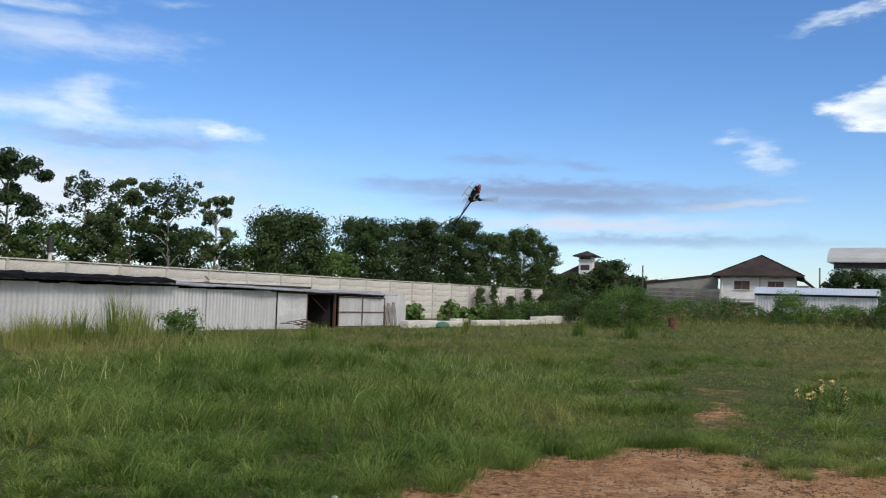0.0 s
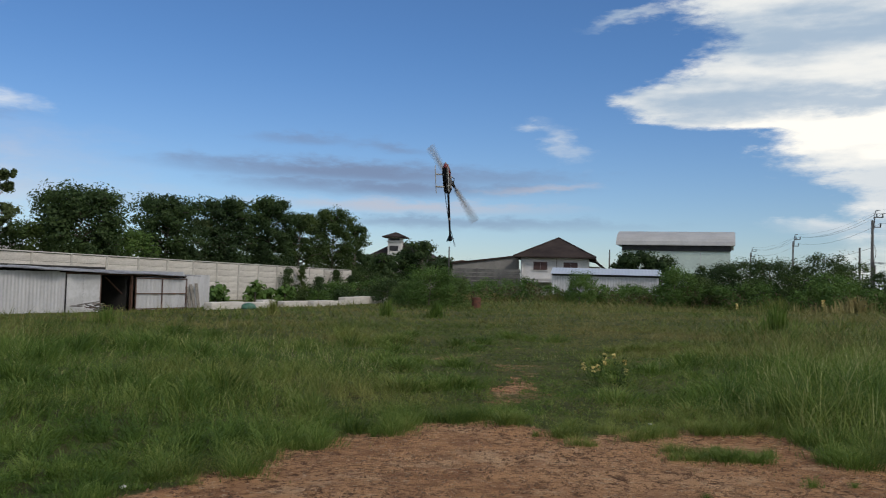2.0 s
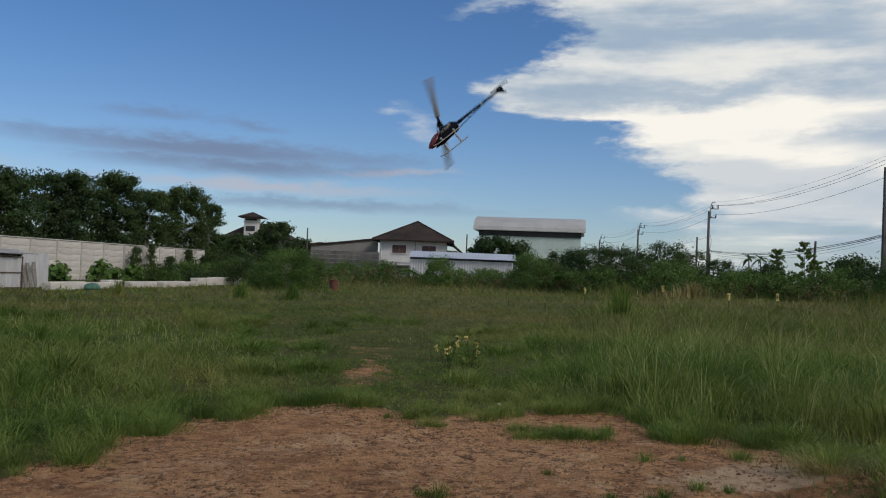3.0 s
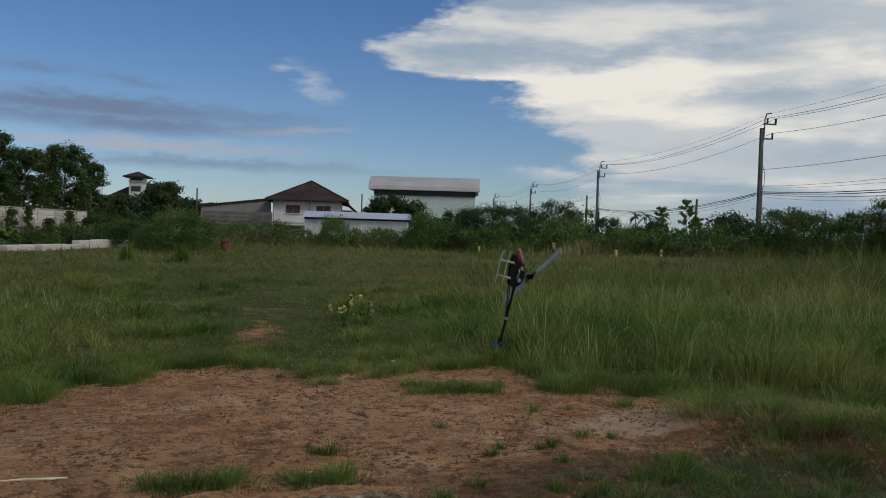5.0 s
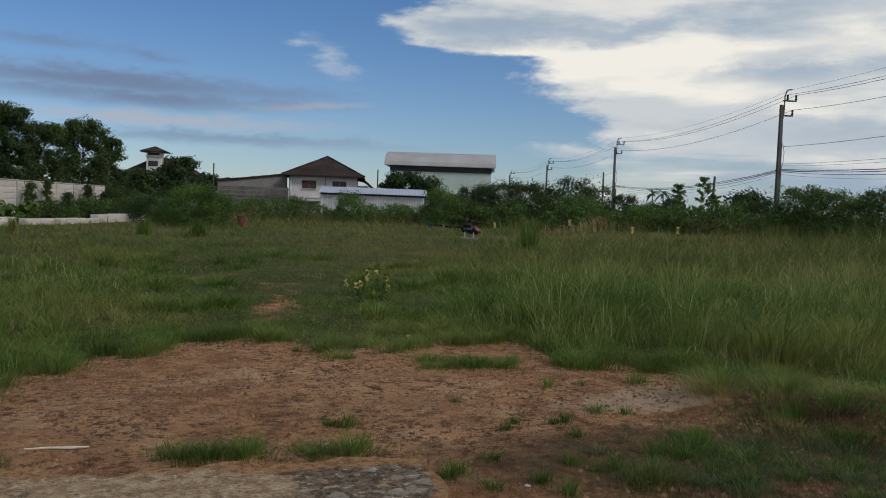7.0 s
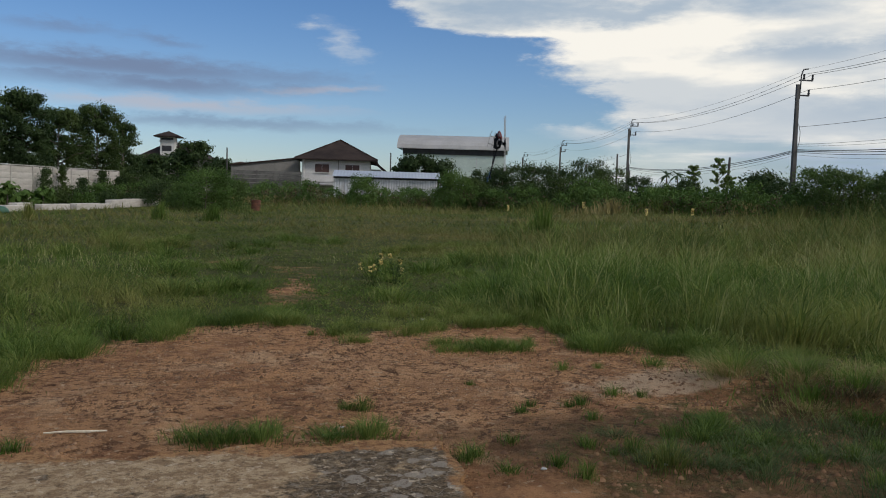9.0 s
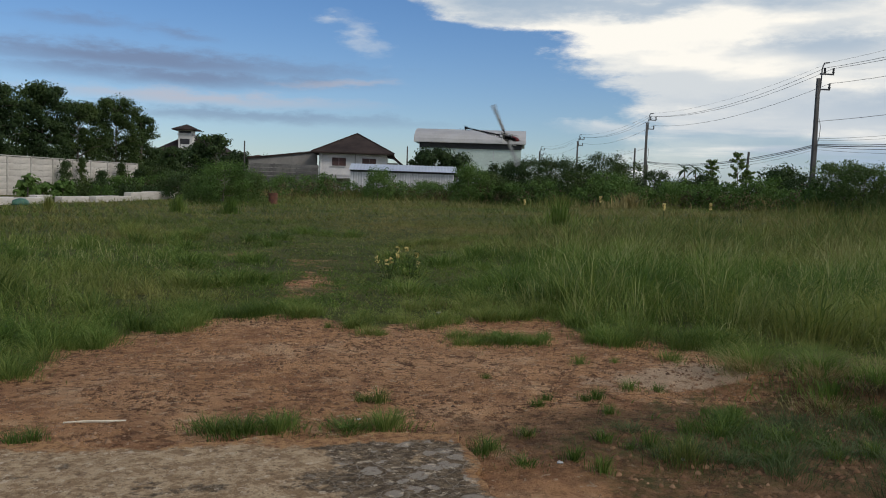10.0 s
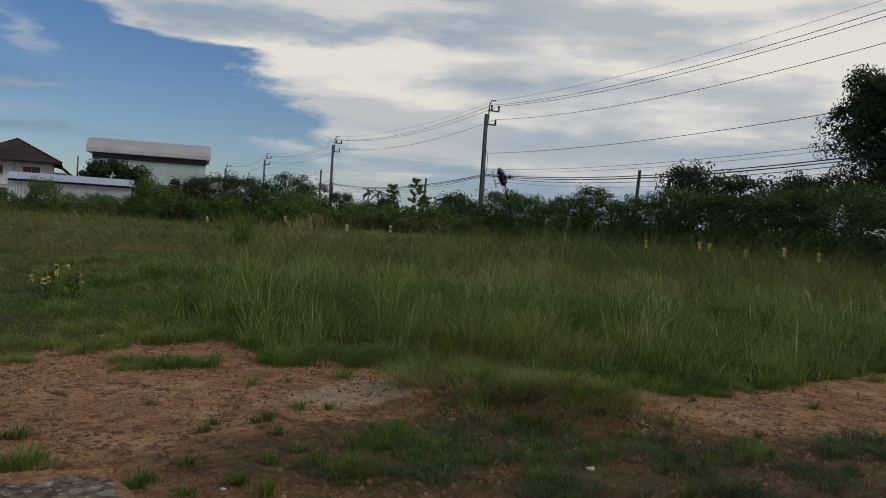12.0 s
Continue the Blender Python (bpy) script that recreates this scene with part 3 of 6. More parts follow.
def bareness(x, y):
    """1 on trodden earth, 0 under grass."""
    az, r = np.degrees(np.arctan2(x, y)), np.hypot(x, y)
    edge = np.interp(az, EDGE_AZ, EDGE_R) + 0.2 * lumps(x, y, 0.6, 3.0)
    bare = smoothstep(edge - r, -0.5, 0.5)
    wander = az - 16.6 + 1.3 * lumps(x, y, 1.3, 2.2)
    path = np.exp(-((wander / 2.3) ** 2 + ((r - 14.1 + 0.8 * lumps(x, y, 0.8, 7.0)) / 2.2) ** 2)) * (0.74 + 0.22 * lumps(x, y, 0.7, 1.0))
    thin = smoothstep(np.abs(az - 18), 13, 6) * smoothstep(r, 36, 22) * smoothstep(r, 9.5, 11) * (0.20 + 0.32 * lumps(x, y, 1.1, 5.0))
    path = np.maximum(np.maximum(path * 0.92, thin), 0.45 * np.exp(-((wander / 1.0) ** 2 + ((r - 17.5) / 3.5) ** 2)))
    weedy = smoothstep(np.hypot((x - 5.0) / 2.6, (y - 3.9) / 1.5), 1.25, 0.75) * 0.45
    return np.clip(np.maximum(bare - weedy, path), 0, 1)


def ground_z(x, y):
    az, r = np.degrees(np.arctan2(x, y)), np.hypot(x, y)
    rise = (0.25 + 0.5 * smoothstep(az, 28, 44)) * smoothstep(r, 14, 60) * smoothstep(az, 4, 24) * smoothstep(-az, -140, -100)
    u, v = (x - 6.1) * 0.6 - (y - 4.5) * 0.8, (x - 6.1) * 0.8 + (y - 4.5) * 0.6
    bank = 0.20 * smoothstep(np.hypot(u / 1.5, v / 0.75), 1.1, 0.2)
    near = smoothstep(r, 120, 60)
    return rise + bank + near * (0.035 * lumps(x, y, 2.3, 1.0) + 0.012 * lumps(x, y, 0.5, 5.0)) - 0.02


def humus_at(x, y):
    """1 on the dark damp earth under the weeds, 0 on the clean pinkish earth."""
    damp = smoothstep(x + 0.5 * y, 3.5, 6.0) * smoothstep(y + 0.1 * x, 6.0, 4.9) - 0.9 * np.exp(-((x - 5.3) / 1.0) ** 2 - ((y - 5.55) / 0.45) ** 2) - 0.7 * np.exp(-((x - 8.2) / 1.6) ** 2 - ((y - 3.1) / 0.7) ** 2)
    return damp * (1 - smoothstep(0.735 * x + 0.678 * y, 6.9, 7.4) * smoothstep(x, 6.5, 7.0))


def make_ground():
    n_az = 300
    radii = np.concatenate([[0.4], np.geomspace(0.9, 30, 120), np.geomspace(31, 2600, 60)])
    ang = np.arange(n_az) * math.tau / n_az
    x, y = np.outer(radii, np.sin(ang)), np.outer(radii, np.cos(ang))
    verts = np.stack([x, y, ground_z(x, y)], -1).reshape(-1, 3)
    verts = np.vstack([verts, [[0, 0, float(ground_z(0.0, 0.1))]]])
    i, j = np.meshgrid(np.arange(len(radii) - 1), np.arange(n_az), indexing="ij")
    a, b = i * n_az + j, i * n_az + (j + 1) % n_az
    quads = np.stack([a, b, b + n_az, a + n_az], -1).reshape(-1, 4)[:, ::-1]
    k = np.arange(n_az)
    fan = np.stack([np.full(n_az, len(verts) - 1), (k + 1) % n_az, k, k], -1)
    mesh = bpy.data.meshes.new("ground")
    faces = [tuple(q) for q in quads.tolist()] + [(f[0], f[1], f[2]) for f in fan.tolist()]
    mesh.from_pydata(verts.tolist(), [], faces)
    mesh.materials.append(SOIL)
    mask = mesh.attributes.new("bare", "FLOAT", "POINT")
    mask.data.foreach_set("value", bareness(verts[:, 0], verts[:, 1]).astype(np.float32))
    humus = mesh.attributes.new("humus", "FLOAT", "POINT")
    humus.data.foreach_set("value", humus_at(verts[:, 0], verts[:, 1]).astype(np.float32))
    mesh.shade_smooth()
    ground = new("ground", mesh)
    tagged(ground, "reddish bare earth running into green grassland", "ground", kind="structure")
    return ground


make_ground()


def make_concrete_pad():
    m = Matrix.Translation((2.45, 4.72, 0)) @ Matrix.Rotation(radians(-14), 4, "Z")
    pad = thing("concrete_pad", "cracked mossy grey concrete pad in bare earth", "concrete pad", m, kind="structure")
    bm = bmesh.new()
    r = random.Random(4)
    outline = [(0.0, 0.0)]
    for k in range(1, 46):
        outline.append((-k * 0.145 + r.uniform(-.05, .05), 0.07 * math.sin(k * 0.37) + 0.05 * math.sin(k * 0.83) + r.uniform(-0.06, 0.06)))
    outline += [(-6.8, -6.0), (-0.1, -6.0)]
    outline += [(0.05 * math.sin(k * 0.5) + r.uniform(-0.06, 0.06), -5.85 + k * 0.15) for k in range(39)]
    top, low = [bm.verts.new((x, y, 0.010)) for x, y in outline], [bm.verts.new((x * 1.003, y, -0.12)) for x, y in outline]
    bm.faces.new(top[::-1])
    for k in range(len(top)):
        j = (k + 1) % len(top)
        bm.faces.new((top[k], top[j], low[j], low[k]))
    bmesh.ops.recalc_face_normals(bm, faces=bm.faces)
    part("slab", bm, SLAB, pad)


make_concrete_pad()


# ---- precast boundary wall ----
def make_wall():
    wall = thing("wall_north", "whitish precast concrete boundary wall of stacked panels and posts", "wall", kind="structure")
    wall.matrix_basis = Matrix.Translation(WALL_N * 36.64) @ Matrix(((WALL_U.x, WALL_N.x, 0, 0), (WALL_U.y, WALL_N.y, 0, 0), (0, 0, 1, 0), (0, 0, 0, 1)))
    panel = new_box(-1.44, 1.44, -0.03, 0.03, 0, 0.455, bevel=0.012)
    mesh = bpy.data.meshes.new("panel")
    panel.to_mesh(mesh)
    panel.free()
    mesh.materials.append(CONCRETE)
    post = new_box(-0.075, 0.075, -0.085, 0.085, -0.3, 2.80, bevel=0.012)
    post_mesh = bpy.data.meshes.new("post")
    post.to_mesh(post_mesh)
    post.free()
    post_mesh.materials.append(CONCRETE_POST)
    cap = new_box(-1.5, 1.5, -0.10, 0.10, 0, 0.07, bevel=0.015)
    cap_mesh = bpy.data.meshes.new("coping")
    cap.to_mesh(cap_mesh)
    cap.free()
    cap_mesh.materials.append(CONCRETE_POST)
    r = random.Random(2)
    first, last = -3, 19
    for i in range(first, last + 1):
        s = 22.26 + 3.0 * i
        share("post", post_mesh, wall, pose(s, 0, 0))
        if i == last:
            break
        for row in range(6):
            share("panel", mesh, wall, pose(s + 1.5, r.uniform(-0.012, 0.012), -0.02 + 0.465 * row, 0, 0, r.uniform(-0.15, 0.15)))
        share("coping", cap_mesh, wall, pose(s + 1.5, 0, 2.79))


make_wall()


# ---- tin shed before the wall ----
SHED = Matrix.Translation(WALL_N * 26.8) @ Matrix(((WALL_U.x, WALL_N.x, 0, 0), (WALL_U.y, WALL_N.y, 0, 0), (0, 0, 1, 0), (0, 0, 0, 1)))


def make_shed():
    shed = thing("tin_shed", "long low grey tin shed with patched roof and open doorway", "shed", SHED)
    r = random.Random(5)
    # front sheets, left of the doorway
    x = 6.0
    k = 0
    while x < 29.1:
        w = min(r.choice((0.75, 0.76, 0.8)), 29.2 - x)
        bm = ribbed(bmesh.new(), x, x + w, -0.1, 1.74 + r.uniform(-0.03, 0.03) - 0.004 * max(0, x - 22), r.uniform(-0.02, 0.02), pitch=0.19)
        part("wall_sheet", bm, TIN, shed)
        x += w - 0.004
        k += 1
    for x0, x1 in ((29.22, 30.2), (30.21, 31.25)):
        part("wall_sheet", ribbed(bmesh.new(), x0, x1, -0.1, 1.63, -0.05, pitch=0.5, depth=0.012), TIN_PALE, shed, "clean white flat sheet")
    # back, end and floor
    # back wall and partition carry the inside shade in their colour
    part("back_wall", new_box(5.9, 38.0, 5.4, 5.5, -0.1, 2.05), SHED_SHADE, shed)
    part("end_wall", new_box(37.6, 37.7, 0.15, 5.4, -0.1, 1.9), TIN, shed)
    part("end_wall", new_box(5.9, 6.0, 0.05, 5.4, -0.1, 1.9), TIN, shed)
    part("partition", new_box(33.38, 33.44, 0.3, 5.3, -0.1, 1.6), SHED_SHADE, shed)
    for px in (31.3, 33.45, 37.55):
        part("door_post", new_box(px - 0.05, px + 0.05, -0.03, 0.08, -0.1, 1.63), RUST, shed, "rusty steel post")
    bm = bmesh.new()
    tube(bm, [(32.3, 0.6, 1.55), (33.4, 0.5, 0.75)], 0.035, 6)
    part("brace", bm, RUST, shed)
    part("lintel", new_box(29.2, 37.7, -0.02, 0.06, 1.63, 1.70), RUST, shed)
    # the gate leaf with its frame
    gate = part("gate", ribbed(bmesh.new(), 33.6, 37.5, 0.0, 1.57, -0.10, pitch=0.28, depth=0.02), TIN, shed, "grey sheet gate leaf")
    for z in (0.05, 0.78, 1.53):
        part("rail", new_box(33.55, 37.55, -0.16, -0.125, z - 0.025, z + 0.025), RUST, gate)
    for px in (33.57, 35.55, 37.53):
        part("stile", new_box(px - 0.025, px + 0.025, -0.165, -0.128, 0.0, 1.56), RUST, gate)
    # roof sheets, lapped and uneven
    x = 5.6
    while x < 38.0:
        w = r.uniform(0.9, 1.5)
        z0 = 1.86 - 0.006 * max(0, x - 21) + r.uniform(-0.03, 0.03)
        if x > 29:
            z0 -= 0.06
        bm = bmesh.new()
        ribbed(bm, -w / 2, w / 2, 0, 5.9, 0, pitch=0.18, depth=0.03)
        sheet = part("roof_sheet", bm, TIN_ROOF, shed)
        sheet.matrix_basis = pose(x + w / 2, -0.35 + r.uniform(-0.12, 0.1), z0 - 0.03, -90 + 2.2 + r.uniform(-0.5, 0.5), r.uniform(-0.6, 0.6), r.uniform(-1.2, 1.2))
        x += w * 0.93
    # black tarpaulin hanging over the eaves, left
    for x0, x1, d in ((5.5, 14.0, 0.09), (13.6, 19.5, 0.07), (19.2, 22.9, 0.05)):
        bm = bmesh.new()
        n = max(8, int((x1 - x0) * 5))
        cols = []
        for q in range(n + 1):
            px = x0 + (x1 - x0) * q / n
            low, up = -d + r.uniform(-0.025, 0.025), 0.06 + r.uniform(-0.03, 0.03)
            cols.append([bm.verts.new((px, 0.6, 0.12 + up)), bm.verts.new((px, -0.02 + r.uniform(-.02, .02), up)), bm.verts.new((px, -0.06 + r.uniform(-.02, .02), low)),
                         bm.verts.new((px, -0.035, low)), bm.verts.new((px, 0.6, 0.08))])
        for ca, cb in zip(cols, cols[1:]):
            for q in range(5):
                bm.faces.new((ca[q], cb[q], cb[(q + 1) % 5], ca[(q + 1) % 5]))
        bm.faces.new(cols[0])
        bm.faces.new(cols[-1][::-1])
        sheet = part("tarpaulin", bm, TARP, shed, "sagging black tarpaulin edge")
        zt = 1.93 - 0.006 * max(0, (x0 + x1) / 2 - 21) - (0.10 if x0 > 29 else 0)
        sheet.matrix_basis = pose(0, -0.45, zt)
    return shed


make_shed()


# ---- buildings across the field ----
def make_house():
    m = Matrix.Translation(polar(19.4, 105, 0.4)) @ Matrix.Rotation(radians(-19.4 - 3), 4, "Z")
    house = thing("house", "white two-storey house with a dark brown hipped roof", "house", m)
    part("wall", new_box(-4.15, 4.1, 0, 9, 0, 5.05), PAINT_WHITE, house)
    bm = bmesh.new()
    for x0, x1, y0, y1, z in ((-5.0, 5.0, -0.9, 9.9, 0),):
        lo = [bm.verts.new(p) for p in ((x0, y0, 5.0), (x1, y0, 5.0), (x1, y1, 4.95), (x0, y1, 4.95))]
        low = [bm.verts.new(p) for p in ((x0, y0, 4.85), (x1, y0, 4.85), (x1, y1, 4.80), (x0, y1, 4.80))]
        top = [bm.verts.new((0.25, 4.0, 7.55)), bm.verts.new((0.25, 5.0, 7.55))]
        bm.faces.new((lo[0], lo[1], top[0]))
        bm.faces.new((lo[1], lo[2], top[1], top[0]))
        bm.faces.new((lo[2], lo[3], top[1]))
        bm.faces.new((lo[3], lo[0], top[0], top[1]))
        for k in range(4):
            bm.faces.new((low[k], low[(k + 1) % 4], lo[(k + 1) % 4], lo[k]))
        bm.faces.new(low[::-1])
    roof = part("roof", bm, ROOF_TILE, house)
    for k in range(4):
        a = [(-5, -0.9, 5.02), (5, -0.9, 5.02), (5, 9.9, 4.97), (-5, 9.9, 4.97)][k]
        part("ridge_tile", tube(bmesh.new(), [a, (0.25, 4.0 if k < 2 else 5.0, 7.58)], 0.09, 6), ROOF_TILE, roof)
    for x in (-1.73, 1.95):
        win = part("window", new_box(x - 0.92, x + 0.92, -0.06, 0.1, 3.35, 4.35), PAINT_WHITE, house, "white frame with dark brown shutters")
        for q in (-0.43, 0.43):
            part("shutter", new_box(x + q - 0.42, x + q + 0.42, -0.10, -0.05, 3.36, 4.34, bevel=0.01), SHUTTER, win)
        part("sill", new_box(x - 1.0, x + 1.0, -0.16, -0.06, 3.28, 3.34), PAINT_WHITE, win)
    part("downpipe", tube(bmesh.new(), [(-3.95, -0.15, 0), (-3.95, -0.15, 4.9)], 0.09, 8), PAINT_WHITE, house)
    part("downpipe", tube(bmesh.new(), [(0.25, -0.08, 2.7), (0.25, -0.08, 4.9)], 0.05, 8), GABLE, house)
    part("floor_band", new_box(-4.3, 4.25, -0.12, 0.05, 2.2, 2.38), PAINT_WHITE, house)
    porch = part("porch_roof", new_box(-4.1, 0.2, -2.2, 0, 1.75, 1.88), SLAT, house, "flat grey porch roof")
    for x in (-4.0, -2.0, 0.1):
        part("porch_post", tube(bmesh.new(), [(x, -2.1, -0.4), (x, -2.1, 1.8)], 0.07, 8), WOOD_GREY, porch)
    # lower rear wing with its own eave
    part("wing", new_box(4.1, 5.5, 4.0, 9.0, 0, 4.0), PAINT_WHITE, house)
    bm = bmesh.new()
    poly_prism(bm, [(3.9, 4.95), (5.0, 4.75), (6.2, 3.75), (6.1, 3.65), (4.9, 4.6), (3.9, 4.8)], 2.5, 9.6)
    part("wing_roof", bm, ROOF_TILE, house)


def make_annex():
    m = Matrix.Translation(polar(15.0, 108, 0.4)) @ Matrix.Rotation(radians(-15 - 3), 4, "Z")
    annex = thing("lean_to_building", "grey rendered lean-to building with a sloping parapet", "outbuilding", m)
    bm = bmesh.new()
    poly_prism(bm, [(-4.6, 0), (3.7, 0), (3.7, 5.0), (-4.6, 3.9)], 0, 7)
    part("wall", bm, GABLE, annex)
    bm = bmesh.new()
    poly_prism(bm, [(-4.8, 3.86), (3.75, 5.0), (3.75, 5.2), (-4.8, 4.06)], -0.2, 7.2)
    part("roof_edge", bm, ROOF_TILE, annex)
    m = Matrix.Translation(polar(15.0, 101, 0.4)) @ Matrix.Rotation(radians(-15 - 3), 4, "Z")
    fence = thing("sheet_fence", "fence of stacked grey fibre-cement sheets", "fence", m)
    for k in range(7):
        part("sheet", new_box(-4.1, 3.75, -0.03 - 0.03 * (k % 2), 0.03, 0.0 + 0.47 * k, 0.40 + 0.47 * k, bevel=0.01), SLAT, fence)
    for x in (-3.9, -1.4, 1.2, 3.6):
        part("post", new_box(x - 0.06, x + 0.06, 0.04, 0.16, -0.4, 3.3), SLAT, fence)


def make_metal_shelter():
    m = Matrix.Translation(polar(22.7, 92, 0.4)) @ Matrix.Rotation(radians(-22.7 - 1), 4, "Z")
    ob = thing("metal_shelter", "long low shelter with a pale blue-white metal roof", "shelter", m)
    bm = ribbed(bmesh.new(), -5.7, 5.9, 0, 3.0, 0, pitch=0.35, depth=0.015)
    roof = part("roof", bm, TIN_BLUE, ob)
    roof.matrix_basis = pose(0, -0.5, 2.72, -90 + 14)
    x = -5.6
    while x < 5.5:
        part("wall_sheet", ribbed(bmesh.new(), x, x + 1.1, -0.5, 2.52, 0, pitch=0.28, depth=0.035), TIN_PALE, ob)
        x += 1.12
    # solid dark strip: shade under the eave, put in as colour
    part("eave_gap", new_box(-5.6, 5.7, 0.05, 0.12, 2.3, 2.75), BARN_DARK, ob)
    part("back_wall", new_box(-5.6, 5.7, 2.3, 2.35, -0.4, 3.2), TIN, ob)


def make_barn():
    m = Matrix.Translation(polar(27.05, 130, 0.4)) @ Matrix.Rotation(radians(-27.05 - 3), 4, "Z")
    ob = thing("warehouse", "pale green warehouse with a curved light grey metal roof", "warehouse", m)
    part("wall", new_box(-7.5, 8.1, 0.6, 13, -0.4, 8.0), BARN_WALL, ob)
    for x in (-4.0, 0.0, 3.9):
        part("cladding_joint", new_box(x - 0.04, x + 0.04, 0.56, 0.6, 0, 7.1), TIN_PALE, ob)
    part("vent_band", new_box(-7.45, 8.15, 0.4, 0.62, 7.15, 8.1), BARN_DARK, ob)
    bm = bmesh.new()
    outer = [(0.2 + 6.8 * (1 - math.cos(a)), 7.95 + 2.3 * math.sin(a)) for a in (radians(d) for d in range(0, 181, 12))]
    cols = []
    for x in (-8.3, 8.75):
        cols.append([bm.verts.new((x, y - 0.4, z + 0.15)) for y, z in outer])
        cols.append([bm.verts.new((x, y - 0.4, z)) for y, z in outer])
    for k in range(len(outer) - 1):
        bm.faces.new((cols[0][k], cols[2][k], cols[2][k + 1], cols[0][k + 1]))
        bm.faces.new((cols[1][k + 1], cols[3][k + 1], cols[3][k], cols[1][k]))
        bm.faces.new((cols[0][k + 1], cols[1][k + 1], cols[1][k], cols[0][k]))
        bm.faces.new((cols[2][k], cols[3][k], cols[3][k + 1], cols[2][k + 1]))
    bm.faces.new((cols[0][0], cols[1][0], cols[3][0], cols[2][0]))
    bm.faces.new((cols[0][-1], cols[2][-1], cols[3][-1], cols[1][-1]))
    part("roof", bm, ROOF_PALE, ob)
    for x in (-8.2, 8.6):
        bm = bmesh.new()
        bm.faces.new([bm.verts.new((x, y - 0.4, z)) for y, z in outer])
        bmesh.ops.solidify(bm, geom=bm.faces[:], thickness=0.08)
        part("gable_end", bm, BARN_WALL, ob)


def make_tower_house():
    m = Matrix.Translation(polar(8.68, 150, 0.3)) @ Matrix.Rotation(radians(-8.68 - 12), 4, "Z")
    ob = thing("tower_house", "house with a small white lookout tower and brown hipped roofs", "house", m)
    tower = part("tower", new_box(-1.15, 1.15, -1.15, 1.15, 4.0, 9.4), PAINT_WHITE, ob)
    for side in (0,):
        # no holes cut: dark plates paint the shade inside the tower's openings
        part("opening", new_box(-0.85, 0.7, -1.2, -1.1, 7.0, 7.9), BARN_DARK, tower)
        part("opening", new_box(-0.95, 0.95, -1.2, -1.1, 8.85, 9.2), BARN_DARK, tower)
    part("cornice", new_box(-1.3, 1.3, -1.3, 1.3, 8.55, 8.7), PAINT_WHITE, tower)

    def hip(name, hw, hd, z0, z1, cx, cy, ridge):
        bm = bmesh.new()
        lo = [bm.verts.new((cx + sx * hw, cy + sy * hd, z0)) for sx, sy in ((-1, -1), (1, -1), (1, 1), (-1, 1))]
        low = [bm.verts.new((v.co.x, v.co.y, z0 - 0.18)) for v in lo]
        top = [bm.verts.new((cx - ridge, cy, z1)), bm.verts.new((cx + ridge, cy, z1))]
        bm.faces.new((lo[0], lo[1], top[1], top[0]))
        bm.faces.new((lo[1], lo[2], top[1]))
        bm.faces.new((lo[2], lo[3], top[0], top[1]))
        bm.faces.new((lo[3], lo[0], top[0]))
        for k in range(4):
            bm.faces.new((low[k], low[(k + 1) % 4], lo[(k + 1) % 4], lo[k]))
        bm.faces.new(low[::-1])
        return part(name, bm, ROOF_TILE, ob)
    hip("tower_roof", 2.05, 2.05, 9.5, 10.35, 0, 0, 0.1)
    hip("roof", 6.0, 5.0, 5.9, 8.6, 1.0, 3.4, 2.0)
    part("wall", new_box(-4.2, 6.2, -0.9, 7.7, -0.3, 5.85), GABLE, ob)


make_house()
make_annex()
make_metal_shelter()
make_barn()
make_tower_house()


def make_far_roofs():
    """Low roofs seen between the house and the tower."""
    m = Matrix.Translation(polar(13.2, 165, 0.3)) @ Matrix.Rotation(radians(-13), 4, "Z")
    ob = thing("far_roof_house", "distant low house with a rust-brown tin roof", "house", m)
    part("wall", new_box(-5, 5, 0, 6, -0.3, 5.2), GABLE, ob)
    bm = bmesh.new()
    poly_prism(bm, [(-5.6, 5.1), (0, 6.2), (5.6, 5.1), (5.6, 4.95), (0, 6.05), (-5.6, 4.95)], -0.5, 6.5)
    part("roof", bm, RUST, ob)


make_far_roofs()


# ---- power line ----
POLES = [(-12.0, -72.0), (28.0, 2.0), (48.7, 42.5), (64.6, 80.5), (80.9, 118.5), (97.5, 157.0)]
ARM = Matrix.Rotation(radians(-20), 4, "Z")


